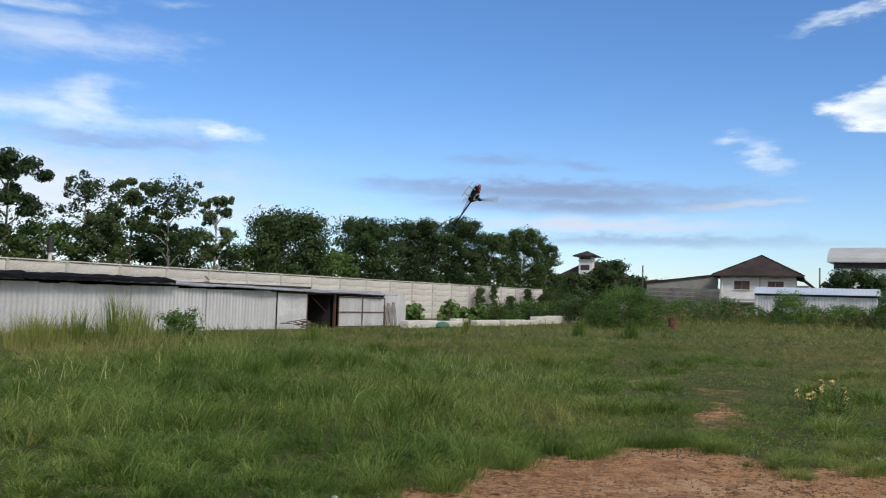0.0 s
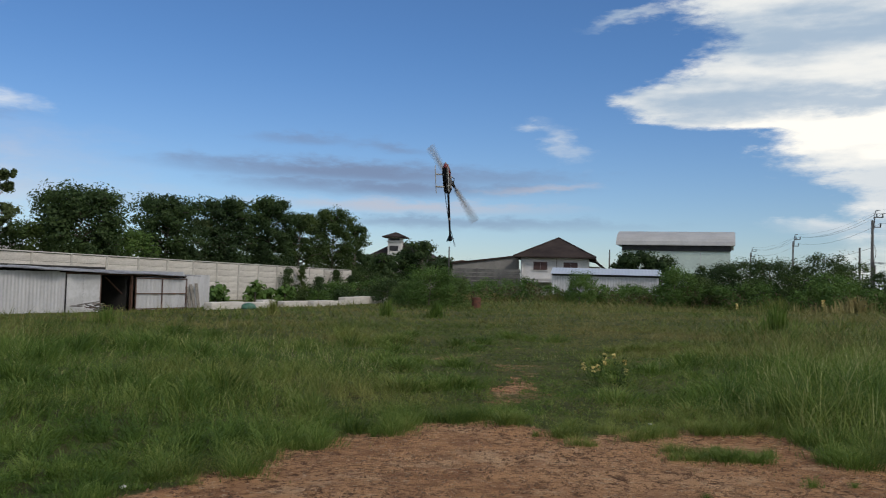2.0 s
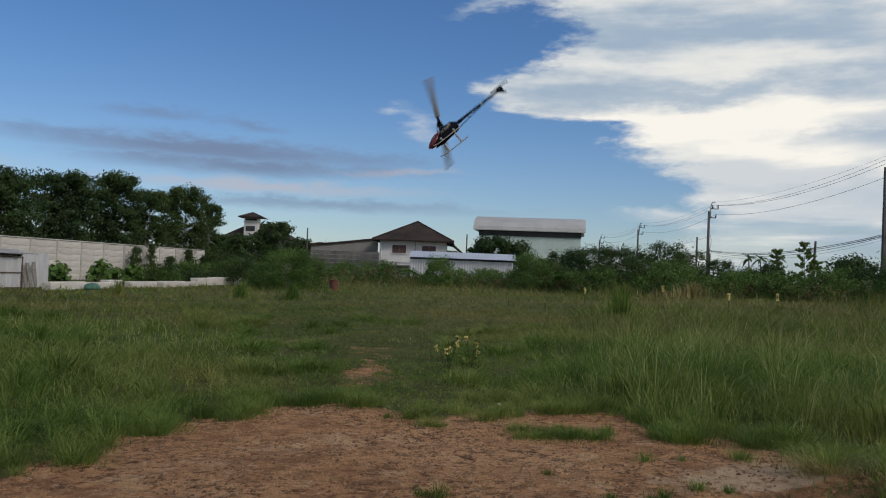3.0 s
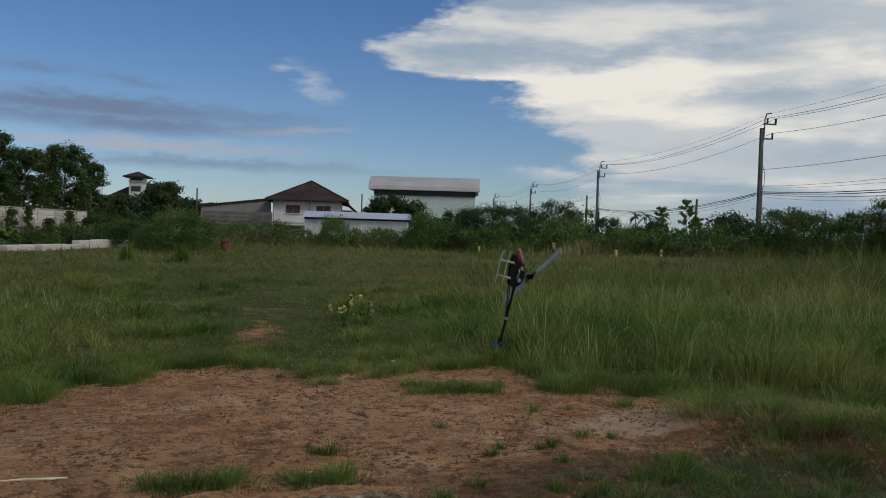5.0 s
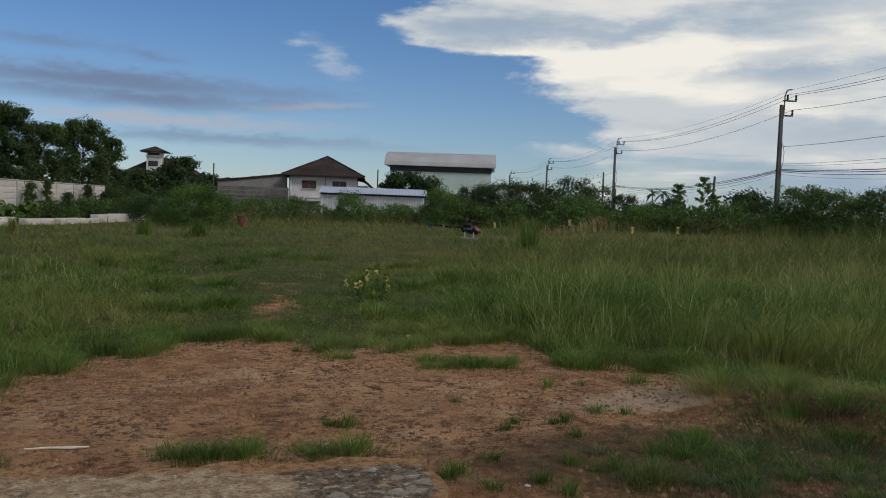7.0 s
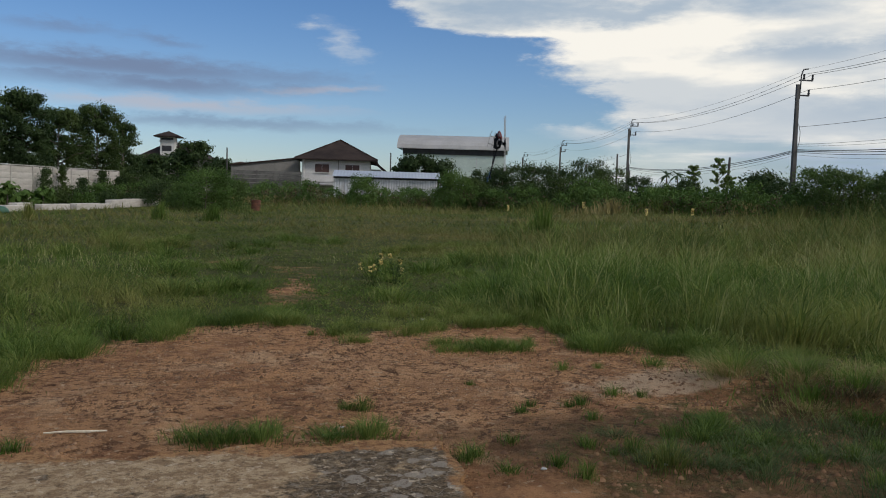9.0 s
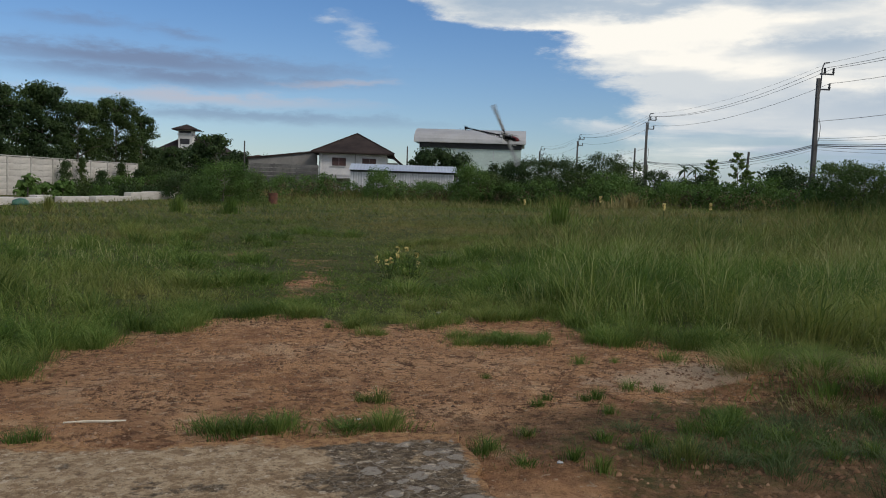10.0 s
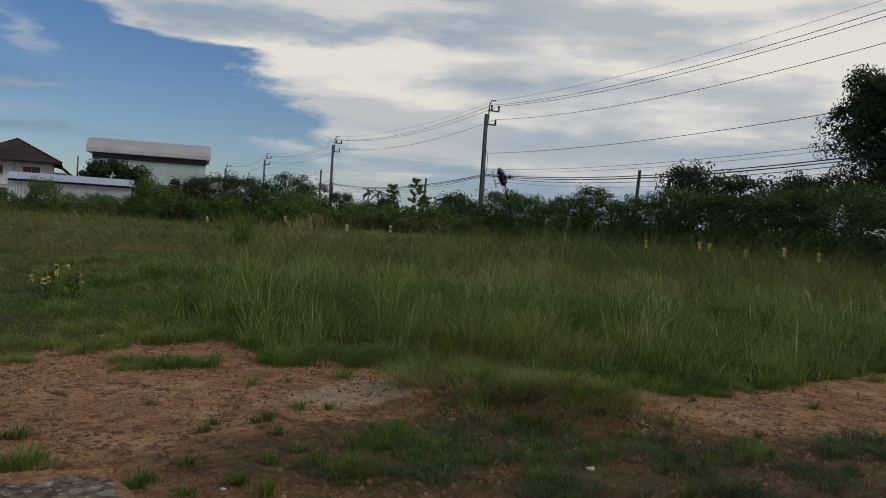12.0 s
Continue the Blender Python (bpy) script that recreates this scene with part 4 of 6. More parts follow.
def make_pole(x, y):
    z = float(ground_z(x, y))
    pole = thing("power_pole", "square concrete power pole with iron brackets and insulators", "power pole", Matrix.Translation((x, y, 0)) @ ARM, "poles of the power line")
    bm = bmesh.new()
    lo = [bm.verts.new((sx * 0.16, sy * 0.16, -0.4)) for sx, sy in ((-1, -1), (1, -1), (1, 1), (-1, 1))]
    hi = [bm.verts.new((sx * 0.10, sy * 0.10, 9.9)) for sx, sy in ((-1, -1), (1, -1), (1, 1), (-1, 1))]
    for k in range(4):
        bm.faces.new((lo[k], lo[(k + 1) % 4], hi[(k + 1) % 4], hi[k]))
    bm.faces.new(hi)
    bm.faces.new(lo[::-1])
    part("shaft", bm, POLE, pole)
    part("mast", tube(bmesh.new(), [(0.14, 0, 8.9), (0.20, 0, 9.6), (0.22, 0, 10.55), (0.36, 0, 10.95), (0.72, 0, 11.0)], 0.045, 6), IRON, pole)
    for z0, reach in ((10.2, 0.95), (9.15, 0.72)):
        arm = part("cross_arm", new_box(0.1, 0.14 + reach, -0.045, 0.045, z0 - 0.05, z0 + 0.05), IRON, pole)
        for px in ((0.42, 1.05) if reach > 0.9 else (0.82,)):
            part("insulator", tube(bmesh.new(), [(px, 0, z0 + 0.05), (px, 0, z0 + 0.15), (px, 0, z0 + 0.2), (px, 0, z0 + 0.42)], [0.05, 0.10, 0.06, 0.085], 8), IRON, arm)
    rack = part("cable_rack", new_box(0.10, 0.2, -0.05, 0.05, 4.2, 5.6), IRON, pole)
    part("drop_wire", tube(bmesh.new(), [(0.17, 0, 5.4), (0.32, 0, 5.9), (0.36, 0, 6.6), (0.2, 0, 7.2)], 0.02, 5), CABLE, rack)
    return pole


def make_power_line():
    for x, y in POLES[1:]:
        make_pole(x, y)
    lines = thing("power_lines", "black overhead power lines and bundled telecom cables", "power lines")

    def at(p, off, z):
        q = ARM @ Vector((off, 0, 0))
        return Vector((p[0] + q.x, p[1] + q.y, z))
    for off, z, sag, rad, bend in ((0.42, 10.62, 0.9, 0.014, 0), (1.05, 10.62, 0.9, 0.014, 0), (0.82, 9.57, 0.9, 0.014, 0), (0.72, 11.0, 0.7, 0.008, 0), (0.1, 6.95, 0.55, 0.014, 1),
                                   (0.16, 5.38, 0.78, 0.024, 0), (0.16, 5.31, 0.84, 0.020, 0), (0.18, 5.26, 0.76, 0.014, 0), (0.16, 5.20, 0.92, 0.016, 0), (0.14, 5.02, 1.0, 0.008, 0), (0.16, 5.75, 0.55, 0.010, 1), (0.16, 5.62, 0.62, 0.008, 1)):
        for p, q in zip(POLES[1:], POLES[2:]):
            if bend and p == POLES[2]:
                continue
            a, b = at(p, off, z), at(q, off, z)
            pts = [a.lerp(b, k / 14) - Vector((0, 0, sag * 4 * (k / 14) * (1 - k / 14))) for k in range(15)]
            part("cable", tube(bmesh.new(), pts, rad, 5), CABLE, lines)
    for (x, y), h, lean in ((polar(44.95, 75).to_2d(), 5.3, 0.3), (polar(58.95, 48).to_2d(), 5.1, 0.5), (polar(38.06, 96).to_2d(), 6.5, 0.0), (polar(38.83, 92).to_2d(), 4.6, 0.1), (polar(23.0, 118).to_2d(), 7.0, 0.0), (polar(12.3, 120).to_2d(), 7.0, 0.0)):
        post = thing("old_post", "weathered leaning wooden post among bushes", "post", Matrix.Translation((x, y, 0)), "old posts")
        part("shaft", tube(bmesh.new(), [(0, 0, -0.3), (lean * 0.5, 0, h * 0.5), (lean, 0, h)], [0.12, 0.11, 0.09], 8), POLE, post)


make_power_line()


# ---- trees and bushes ----
def leaf_mesh(name, centers, spread, count, size, mat, seed, up=0.4, slim=0.5):
    """Leaves round the centres: each one a folded diamond of its own."""
    g = np.random.default_rng(seed)
    centers = np.asarray(centers, float)
    spread = np.broadcast_to(np.asarray(spread, float), (len(centers),))
    pick = g.integers(0, len(centers), count)
    off = g.normal(size=(count, 3))
    off /= np.linalg.norm(off, axis=1)[:, None]
    off *= (g.random(count) ** 0.45)[:, None] * spread[pick][:, None]
    off[:, 2] *= 0.75
    c = centers[pick] + off
    out = off / (np.linalg.norm(off, axis=1)[:, None] + 1e-6)
    axis = g.normal(size=(count, 3))
    axis -= out * (np.sum(axis * out, axis=1) * 0.75)[:, None]
    axis[:, 2] -= 0.35
    axis /= np.linalg.norm(axis, axis=1)[:, None]
    nor = out * 1.1 + g.normal(size=(count, 3)) * 0.45
    nor[:, 2] += up * 1.3
    side = np.cross(axis, nor)
    side /= np.linalg.norm(side, axis=1)[:, None] + 1e-6
    s = size * g.uniform(0.6, 1.35, count)[:, None]
    fold = np.cross(side, axis) * s * 0.12
    verts = np.stack([c - axis * s * 0.5, c + side * s * slim * 0.5 + fold, c + axis * s * 0.5, c - side * s * slim * 0.5 + fold], 1).reshape(-1, 3)
    k = np.arange(count)[:, None] * 4
    return from_arrays(name, verts, np.hstack([k, k + 1, k + 2, k + 3]), mat)


def branchy(h, width, clear, limbs, seed, lean=0.1, base=0.12, airy=False, dome=0.5):
    """Trunk and limbs; returns the wood and the ends that carry leaves, with how wide each spreads."""
    r = random.Random(seed)
    bm = bmesh.new()
    top = Vector((r.uniform(-lean, lean) * h * 0.3, r.uniform(-lean, lean) * h * 0.3, h * 0.88))
    mid = Vector((top.x * 0.3 + r.uniform(-.1, .1), top.y * 0.3 + r.uniform(-.1, .1), h * 0.45))
    trunk = [Vector((0, 0, -0.25)), Vector((0.02, 0.02, h * 0.2)), mid, top]
    tube(bm, trunk, [base, base * 0.8, base * 0.55, base * 0.15], 7)
    ends = []
    for k in range(limbs):
        f = clear + (1 - clear) * (k + 0.5) / limbs * 0.98
        z = h * f
        start = trunk[1].lerp(mid, min(1, max(0, (z / h - 0.2) / 0.25))) if z < h * 0.45 else mid.lerp(top, min(1, (z / h - 0.45) / 0.43))
        a = k * 2.4 + r.uniform(-0.5, 0.5)
        t = (f - clear) / (1 - clear)
        reach = width * (math.sin(math.pi * (0.18 + 0.72 * t)) ** dome) * r.uniform(0.6, 1.05)
        rise = h * 0.10 * r.uniform(0.4, 1.5)
        end = start + Vector((math.cos(a) * reach, math.sin(a) * reach, rise))
        if end.z > h * 0.97:
            end.z = h * 0.97
        elbow = start.lerp(end, 0.5) + Vector((r.uniform(-.1, .1), r.uniform(-.1, .1), rise * 0.25)) * width * 0.5
        tube(bm, [start, elbow, end], [base * 0.38, base * 0.22, base * 0.07], 5)
        ends.append(end)
        ends.append(elbow.lerp(end, 0.45) + Vector((r.uniform(-.2, .2), r.uniform(-.2, .2), r.uniform(-0.1, .25))) * width * 0.4)
        if airy:
            for _ in range(2):
                ends.append(end + Vector((r.uniform(-.5, .5), r.uniform(-.5, .5), r.uniform(-0.35, .3))) * width)
        else:
            ends.append(elbow + Vector((r.uniform(-.3, .3), r.uniform(-.3, .3), r.uniform(-.1, .3))) * width * 0.4)
    ends.append(top)
    return bm, ends


def make_tree(name, label, m, h, width, clear, limbs, leaves, size, mat, seed, bark=None, airy=False, puff=0.3, category="tree", base=None, group="", dome=0.5):
    tree = thing(name, label, category, m, group)
    wood, ends = branchy(h - width * puff * 0.7, width, clear, limbs, seed, base=base or 0.02 * h, airy=airy, dome=dome)
    part("trunk", wood, bark or BARK, tree, smooth=True)
    r = random.Random(seed + 99)
    if category == "bush":
        for k in range(9):
            a = k * 2.4
            ends.append(Vector((math.cos(a) * width * 0.75, math.sin(a) * width * 0.75, h * r.uniform(0.06, 0.22))))
    spread = [width * puff * r.uniform(0.45, 1.4) for _ in ends]
    crown = new("crown", leaf_mesh("crown", [tuple(e) for e in ends], spread, leaves, size, mat, seed))
    crown.parent = tree
    return tree


def wall_far(az):
    return 36.64 / math.cos(radians(az + 59.5))


def stand(az, d):
    p = polar(az, d)
    p.z = float(ground_z(p.x, p.y)) if d < 110 else 0.3
    return Matrix.Translation(p) @ Matrix.Rotation(radians((az * 37) % 360), 4, "Z")


def make_left_trees():
    airy = "tall airy tree with loose clusters of green leaves"
    for k, (az, back, el, w, leaves, bark) in enumerate(((-28.4, 4, 8.2, 1.5, 7000, BARK), (-31.5, 5, 7.0, 2.0, 2600, BARK), (-24.0, 5, 7.0, 1.7, 1700, BARK_PALE), (-21.4, 6, 7.2, 1.25, 5200, BARK),
                                                        (-18.95, 2.5, 7.15, 1.55, 1900, BARK_PALE), (-16.2, 6, 6.5, 1.15, 2600, BARK_PALE))):
        d = wall_far(az) + back
        make_tree("tree", airy, stand(az, d), 1.6 + d * math.tan(radians(el)), w, 0.36 if bark is BARK_PALE else 0.08, 16, int(leaves * 1.7), 0.22, LEAF_OLIVE if k % 2 else LEAF_DARK, 10 + k, bark, True, 0.30, group="trees behind the wall", base=0.13)
    dense = "dense leafy green tree behind the wall"
    for k, (az, back, el, w, leaves, mat, clear) in enumerate(((-11.3, 6, 5.65, 2.8, 7000, LEAF_DARK, 0.15), (-6.3, 6, 5.5, 2.3, 6000, LEAF_DARK, 0.1), (-2.6, 6, 5.5, 1.7, 5000, LEAF_DARK, 0.1),
                                                              (0.2, 6, 5.6, 1.9, 5600, LEAF_DARK, 0.08), (2.3, 8, 4.75, 1.8, 4600, LEAF_MID, 0.1), (4.5, 7, 5.05, 2.0, 5600, LEAF_MID, 0.08), (5.9, 7, 4.0, 1.3, 3000, LEAF_DARK, 0.1))):
        d = wall_far(az) + back
        make_tree("tree", dense, stand(az, d), 1.6 + d * math.tan(radians(el)), w * (1.22 + 0.12 * (k % 3)), clear, 46, int(leaves * 3.3), 0.23, mat, 30 + k, None, False, 0.35, group="trees behind the wall", base=0.16)
    low = "low bushy tree filling the gap behind the wall"
    for k, (az, back, el, w, mat) in enumerate(((-30.2, 4, 5.0, 2.0, LEAF_MID), (-26.2, 6, 4.3, 2.0, LEAF_LIGHT), (-22.8, 4, 4.9, 1.6, LEAF_OLIVE), (-20.0, 5, 4.6, 1.5, LEAF_DARK), (-18.0, 7, 4.2, 1.9, LEAF_MID), (-14.6, 8, 3.3, 1.6, LEAF_MID), (-8.6, 5, 3.2, 2.0, LEAF_LIGHT), (-4.2, 9, 4.2, 1.6, LEAF_OLIVE),
                                                (-1.2, 9, 4.2, 1.6, LEAF_DARK))):
        d = wall_far(az) + back
        make_tree("tree", low, stand(az, d), 1.6 + d * math.tan(radians(el)), w * 1.1, 0.08, 26, 6500, 0.20, mat, 50 + k, None, False, 0.34, group="trees behind the wall", base=0.10)


def make_bushes():
    shrub = "bushy green shrub at the edge of the field"
    for k, (az, d, el, w, leaves, size, mat) in enumerate((
            (11.0, 57, 1.75, 2.0, 4600, 0.20, LEAF_LIGHT), (12.6, 58, 1.0, 1.4, 2600, 0.20, LEAF_HEDGE), (9.6, 60, 0.7, 1.5, 2600, 0.2, LEAF_HEDGE), (8.2, 66, 0.9, 1.6, 2400, 0.22, LEAF_DARK),
            (21.1, 74, 1.25, 1.4, 2400, 0.24, LEAF_LIGHT), (27.2, 72, 1.75, 1.7, 3400, 0.24, LEAF_LIGHT), (28.6, 76, 1.3, 1.5, 2400, 0.24, LEAF_MID),
            (6.9, 84, 1.3, 2.2, 2400, 0.25, LEAF_MID), (14.6, 92, 0.5, 1.5, 1500, 0.25, LEAF_LIGHT), (17.5, 88, 0.45, 1.5, 1500, 0.25, LEAF_LIGHT), (24.3, 84, 0.6, 1.6, 1500, 0.25, LEAF_LIGHT))):
        make_tree("bush", shrub, stand(az, d), 1.6 + d * math.tan(radians(el)) - 0.3, w, 0.04, 16, int(leaves * 2.0), size * 0.58, mat, 70 + k, None, False, 0.45, "bush", 0.05, "bushes along the field")
    far = "dark dense tree among the far houses"
    for k, (az, d, el, w, leaves) in enumerate(((8.0, 112, 2.15, 2.2, 2600), (6.9, 112, 2.0, 2.2, 2200), (10.5, 118, 3.1, 2.3, 3000), (9.2, 120, 2.5, 2.6, 3000), (11.9, 122, 2.0, 2.0, 2200), (24.9, 108, 2.8, 2.6, 3400), (26.4, 108, 2.4, 2.4, 2200), (23.9, 108, 2.3, 1.7, 1600), (47.2, 112, 2.05, 3.0, 3400), (13.6, 190, 1.75, 3.0, 1500), (15.2, 195, 1.7, 3.0, 1500))):
        make_tree("tree", far, stand(az, d), 1.3 + d * math.tan(radians(el)), w, 0.15, 12, leaves, 0.42, LEAF_DARK, 90 + k, None, False, 0.45, "tree", 0.15, "trees among the houses", dome=0.8)
    hedge = "dark green bush of the overgrown field border"
    k = 0
    for az, d, el, w, leaves, mat in (
            (28.4, 90, 1.5, 1.8, 3000, LEAF_DARK), (29.5, 86, 2.0, 2.0, 3600, LEAF_DARK), (30.6, 82, 2.2, 2.0, 3600, LEAF_DARK), (31.5, 84, 2.5, 2.4, 3600, LEAF_DARK), (33.0, 84, 2.45, 2.3, 3400, LEAF_DARK), (34.6, 82, 2.2, 2.2, 3200, LEAF_DARK), (36.3, 80, 2.75, 2.2, 3600, LEAF_DARK),
            (37.6, 76, 2.1, 1.9, 3000, LEAF_MID), (29.4, 72, 0.9, 1.4, 2400, LEAF_MID), (32.3, 70, 1.2, 1.7, 2400, LEAF_MID), (34.6, 66, 1.6, 1.7, 2800, LEAF_MID), (36.6, 64, 1.5, 1.6, 2800, LEAF_LIGHT), (39.4, 62, 1.55, 1.2, 2200, LEAF_DARK),
            (41.0, 64, 1.0, 1.5, 2200, LEAF_MID), (42.6, 66, 1.3, 1.3, 2200, LEAF_DARK), (46.0, 62, 0.9, 1.6, 2200, LEAF_MID), (48.6, 58, 1.2, 1.4, 2200, LEAF_DARK),
            (50.3, 52, 2.3, 1.5, 3000, LEAF_MID), (51.8, 50, 2.15, 1.4, 3000, LEAF_DARK), (53.4, 50, 1.7, 1.4, 2600, LEAF_DARK), (55.0, 48, 2.2, 1.3, 2800, LEAF_DARK), (56.5, 48, 3.0, 1.2, 2800, LEAF_DARK), (58.2, 47, 2.2, 1.4, 2800, LEAF_DARK),
            (60.0, 46, 2.6, 1.4, 3000, LEAF_MID), (61.6, 45, 3.2, 1.4, 3200, LEAF_MID), (63.5, 44, 3.0, 1.5, 3200, LEAF_DARK), (65.4, 43, 3.2, 1.5, 3200, LEAF_DARK), (67.4, 42, 3.5, 1.5, 3200, LEAF_DARK), (69.4, 41, 3.9, 1.6, 3400, LEAF_MID), (71.6, 39, 4.2, 1.7, 3600, LEAF_MID), (74.2, 37, 4.0, 1.8, 3600, LEAF_DARK), (77, 36, 4.0, 1.9, 3000, LEAF_DARK), (80.5, 35, 4.0, 2.0, 2600, LEAF_DARK)):
        make_tree("bush", hedge, stand(az, d), 1.5 + d * math.tan(radians(el)) - 0.4, w * 1.1, 0.03, 26, int(leaves * (2.6 if d < 55 else 1.8)), max(0.12, 0.0019 * d + 0.015), LEAF_HEDGE if d < 55 else mat, 120 + k, None, False, 0.34, "bush", 0.06, "bushes of the field border")
        k += 1
    crown = "tall dark tree rising over the hedge"
    for az, d, el, w, leaves in ((62.6, 60, 4.6, 2.7, 4600), (65.2, 62, 4.0, 2.2, 3200), (69.5, 60, 4.2, 2.2, 3200), (68.2, 64, 3.9, 2.2, 2600)):
        make_tree("tree", crown, stand(az, d), 1.3 + d * math.tan(radians(el)), w, 0.2, 14, leaves, 0.26, LEAF_DARK, 160 + int(az), None, False, 0.42, "tree", 0.14, "trees over the hedge", dome=0.8)
    make_tree("tree", "large feathery dark green tree at the field edge", stand(74.6, 44), 1.6 + 44 * math.tan(radians(10.1)), 3.1, 0.08, 70, 66000, 0.16, LEAF_OLIVE, 181, None, False, 0.27, "tree", 0.2)
    # slim spire-like trees beside the power line
    for az, d, el, s in ((42.9, 68, 2.15, 5), (44.5, 68, 2.6, 6), (45.1, 68, 1.5, 7)):
        h = 1.2 + d * math.tan(radians(el))
        make_tree("tree", "slim young spire-shaped green tree", stand(az, d), h, 0.62, 0.04, 24, 2600, 0.16, LEAF_HEDGE, 200 + s, None, False, 0.26, "tree", 0.05, "slim trees", dome=0.9)
    # far palms
    for az, d in ((42.0, 150), (43.0, 155), (41.3, 152)):
        h = 1.3 + d * math.tan(radians(2.0))
        palm = thing("palm", "far slender palm tree with drooping fronds", "palm", stand(az, d), "far palms")
        part("trunk", tube(bmesh.new(), [(0, 0, -0.3), (0.1, 0, h * 0.5), (0.2, 0, h * 0.85)], [0.16, 0.13, 0.10], 7), BARK, palm)
        for f in range(11):
            a = f * 2.4
            pts = [(0.2 + math.cos(a) * q, math.sin(a) * q, h * 0.85 + (1.6 * ((f * 0.37) % 1.0) - 0.2) * q - 0.45 * q * q) for q in (0.05, 0.55, 1.1, 1.6)]
            bm = bmesh.new()
            rows = []
            for n, p in enumerate(pts):
                w = (0.06, 0.2, 0.2, 0.05)[n]
                rows.append([bm.verts.new(Vector(p) + Vector((-math.sin(a), math.cos(a), 0)) * w * q + Vector((0, 0, -abs(q) * w * 0.5))) for q in (-1, 0, 1)])
            for ra, rb in zip(rows, rows[1:]):
                for q in range(2):
                    bm.faces.new((ra[q], ra[q + 1], rb[q + 1], rb[q]))
            part("frond", bm, LEAF_DARK, palm)


def make_wall_plants():
    for k, (s, h, w) in enumerate(((64.5, 2.9, 0.42), (67.3, 3.2, 0.36), (70.4, 2.3, 0.5), (74.2, 3.0, 0.42), (77.6, 2.5, 0.45), (24.9 + 9.0, 2.6, 0.12))):
        p = WALL_N * (35.7 if k < 5 else 36.4) + WALL_U * s
        make_tree("climbing_shrub", "tall narrow green shrub climbing the concrete wall", Matrix.Translation(p), h, w, 0.02, 16, 2400 if k < 5 else 120, 0.15, LEAF_MID if k % 2 else LEAF_DARK, 220 + k, None, False, 1.0, "bush", 0.03, "shrubs along the wall", dome=1.4)
    r = random.Random(8)
    for k in range(34):
        s, off = 58 + k * 0.85 + r.uniform(-.5, .5), r.uniform(29.5, 34.5)
        h = r.uniform(0.9, 1.9)
        make_tree("weed_bush", "mixed low green weeds before the wall", Matrix.Translation(WALL_N * off + WALL_U * s), h, 0.9, 0.02, 9, 900, 0.18, (LEAF_MID, LEAF_LIGHT, LEAF_DARK)[k % 3], 240 + k, None, False, 0.55, "bush", 0.02, "weeds before the wall")
    # broad-leaved vegetable plants by the slabs
    for k, (s, off) in enumerate(((44.5, 29.5), (46.2, 30.5), (49.0, 29.5), (51.5, 30.0), (53.5, 29.8), (42.2, 31.0))):
        h = 0.7 + 0.2 * (k % 3)
        plant = thing("broadleaf_plant", "broad-leaved garden plant with large pale green leaves", "plant", Matrix.Translation(WALL_N * off + WALL_U * s), "garden plants")
        part("stem", tube(bmesh.new(), [(0, 0, -0.1), (0.03, 0, h * 0.6), (0, 0.03, h)], [0.05, 0.04, 0.02], 6), BARK, plant)
        ob = new("foliage", leaf_mesh("foliage", [(0.3, 0, h), (-0.3, 0.1, h * 0.9), (0, 0.3, h * 0.8), (0, -0.3, h), (0.1, 0, h * 1.15), (0.4, 0.2, h * 0.4), (-0.4, -0.2, h * 0.35), (0, 0.5, h * 0.3)], 0.42, 190, 0.34, LEAF_LIGHT, 270 + k, up=1.0, slim=0.8))
        ob.parent = plant


def make_far_woods():
    g = np.random.default_rng(55)
    n = 420
    az, d = g.uniform(-48, 96, n), g.uniform(240, 420, n)
    h = 2.0 + 3.2 * (0.5 + 0.5 * lumps(az * 3.0, d * 0.01, 2.0, 3.0)) + g.uniform(0, 1.5, n)
    c = np.stack([np.sin(np.radians(az)) * d, np.cos(np.radians(az)) * d, h * 0.55], -1)
    ob = new("far_woods", leaf_mesh("far_woods", c, h * 0.95, 26000, 1.5, LEAF_DARK, 56, slim=0.8))
    tagged(ob, "low dark line of distant woods", "woods", kind="stuff")


make_far_woods()
make_left_trees()
make_bushes()
make_wall_plants()


# ---- grass ----
def grass_height(x, y):
    az, r = np.degrees(np.arctan2(x, y)), np.hypot(x, y)
    tuft = 0.5 + 0.5 * lumps(x, y, 0.45, 4.0)
    h = 0.14 + 0.08 * lumps(x, y, 2.6, 2.0) + 0.13 * tuft
    tall = smoothstep(az, 27, 36) * smoothstep(r, 9.3, 11.5)
    h = h + tall * (0.30 + 0.12 * lumps(x, y, 2.2, 6.0)) * smoothstep(r, 60, 25)
    left = smoothstep(-az, -6, 4) * smoothstep(r, 8, 10)
    h = h + left * 0.05
    low = smoothstep(np.abs(az - 17), 12, 5) * smoothstep(r, 40, 24)
    h = h * (1 - 0.6 * low)
    h = h + 0.45 * smoothstep(r, 48, 75) * smoothstep(az, 6, 16) + 0.75 * smoothstep(az, 44, 56) * smoothstep(r, 20, 34)
    h = h * (0.72 + 0.5 * lumps(x, y, 0.9, 11.0))
    h = h * smoothstep(r, 5.0, 10.0) ** 0.5
    shed = smoothstep(-az, 11, 14) * smoothstep(np.abs(r - 26 + (az + 22) * 0.6), 6, 2)
    h = h + 0.25 * shed
    return np.clip(h, 0.04, 1.6)


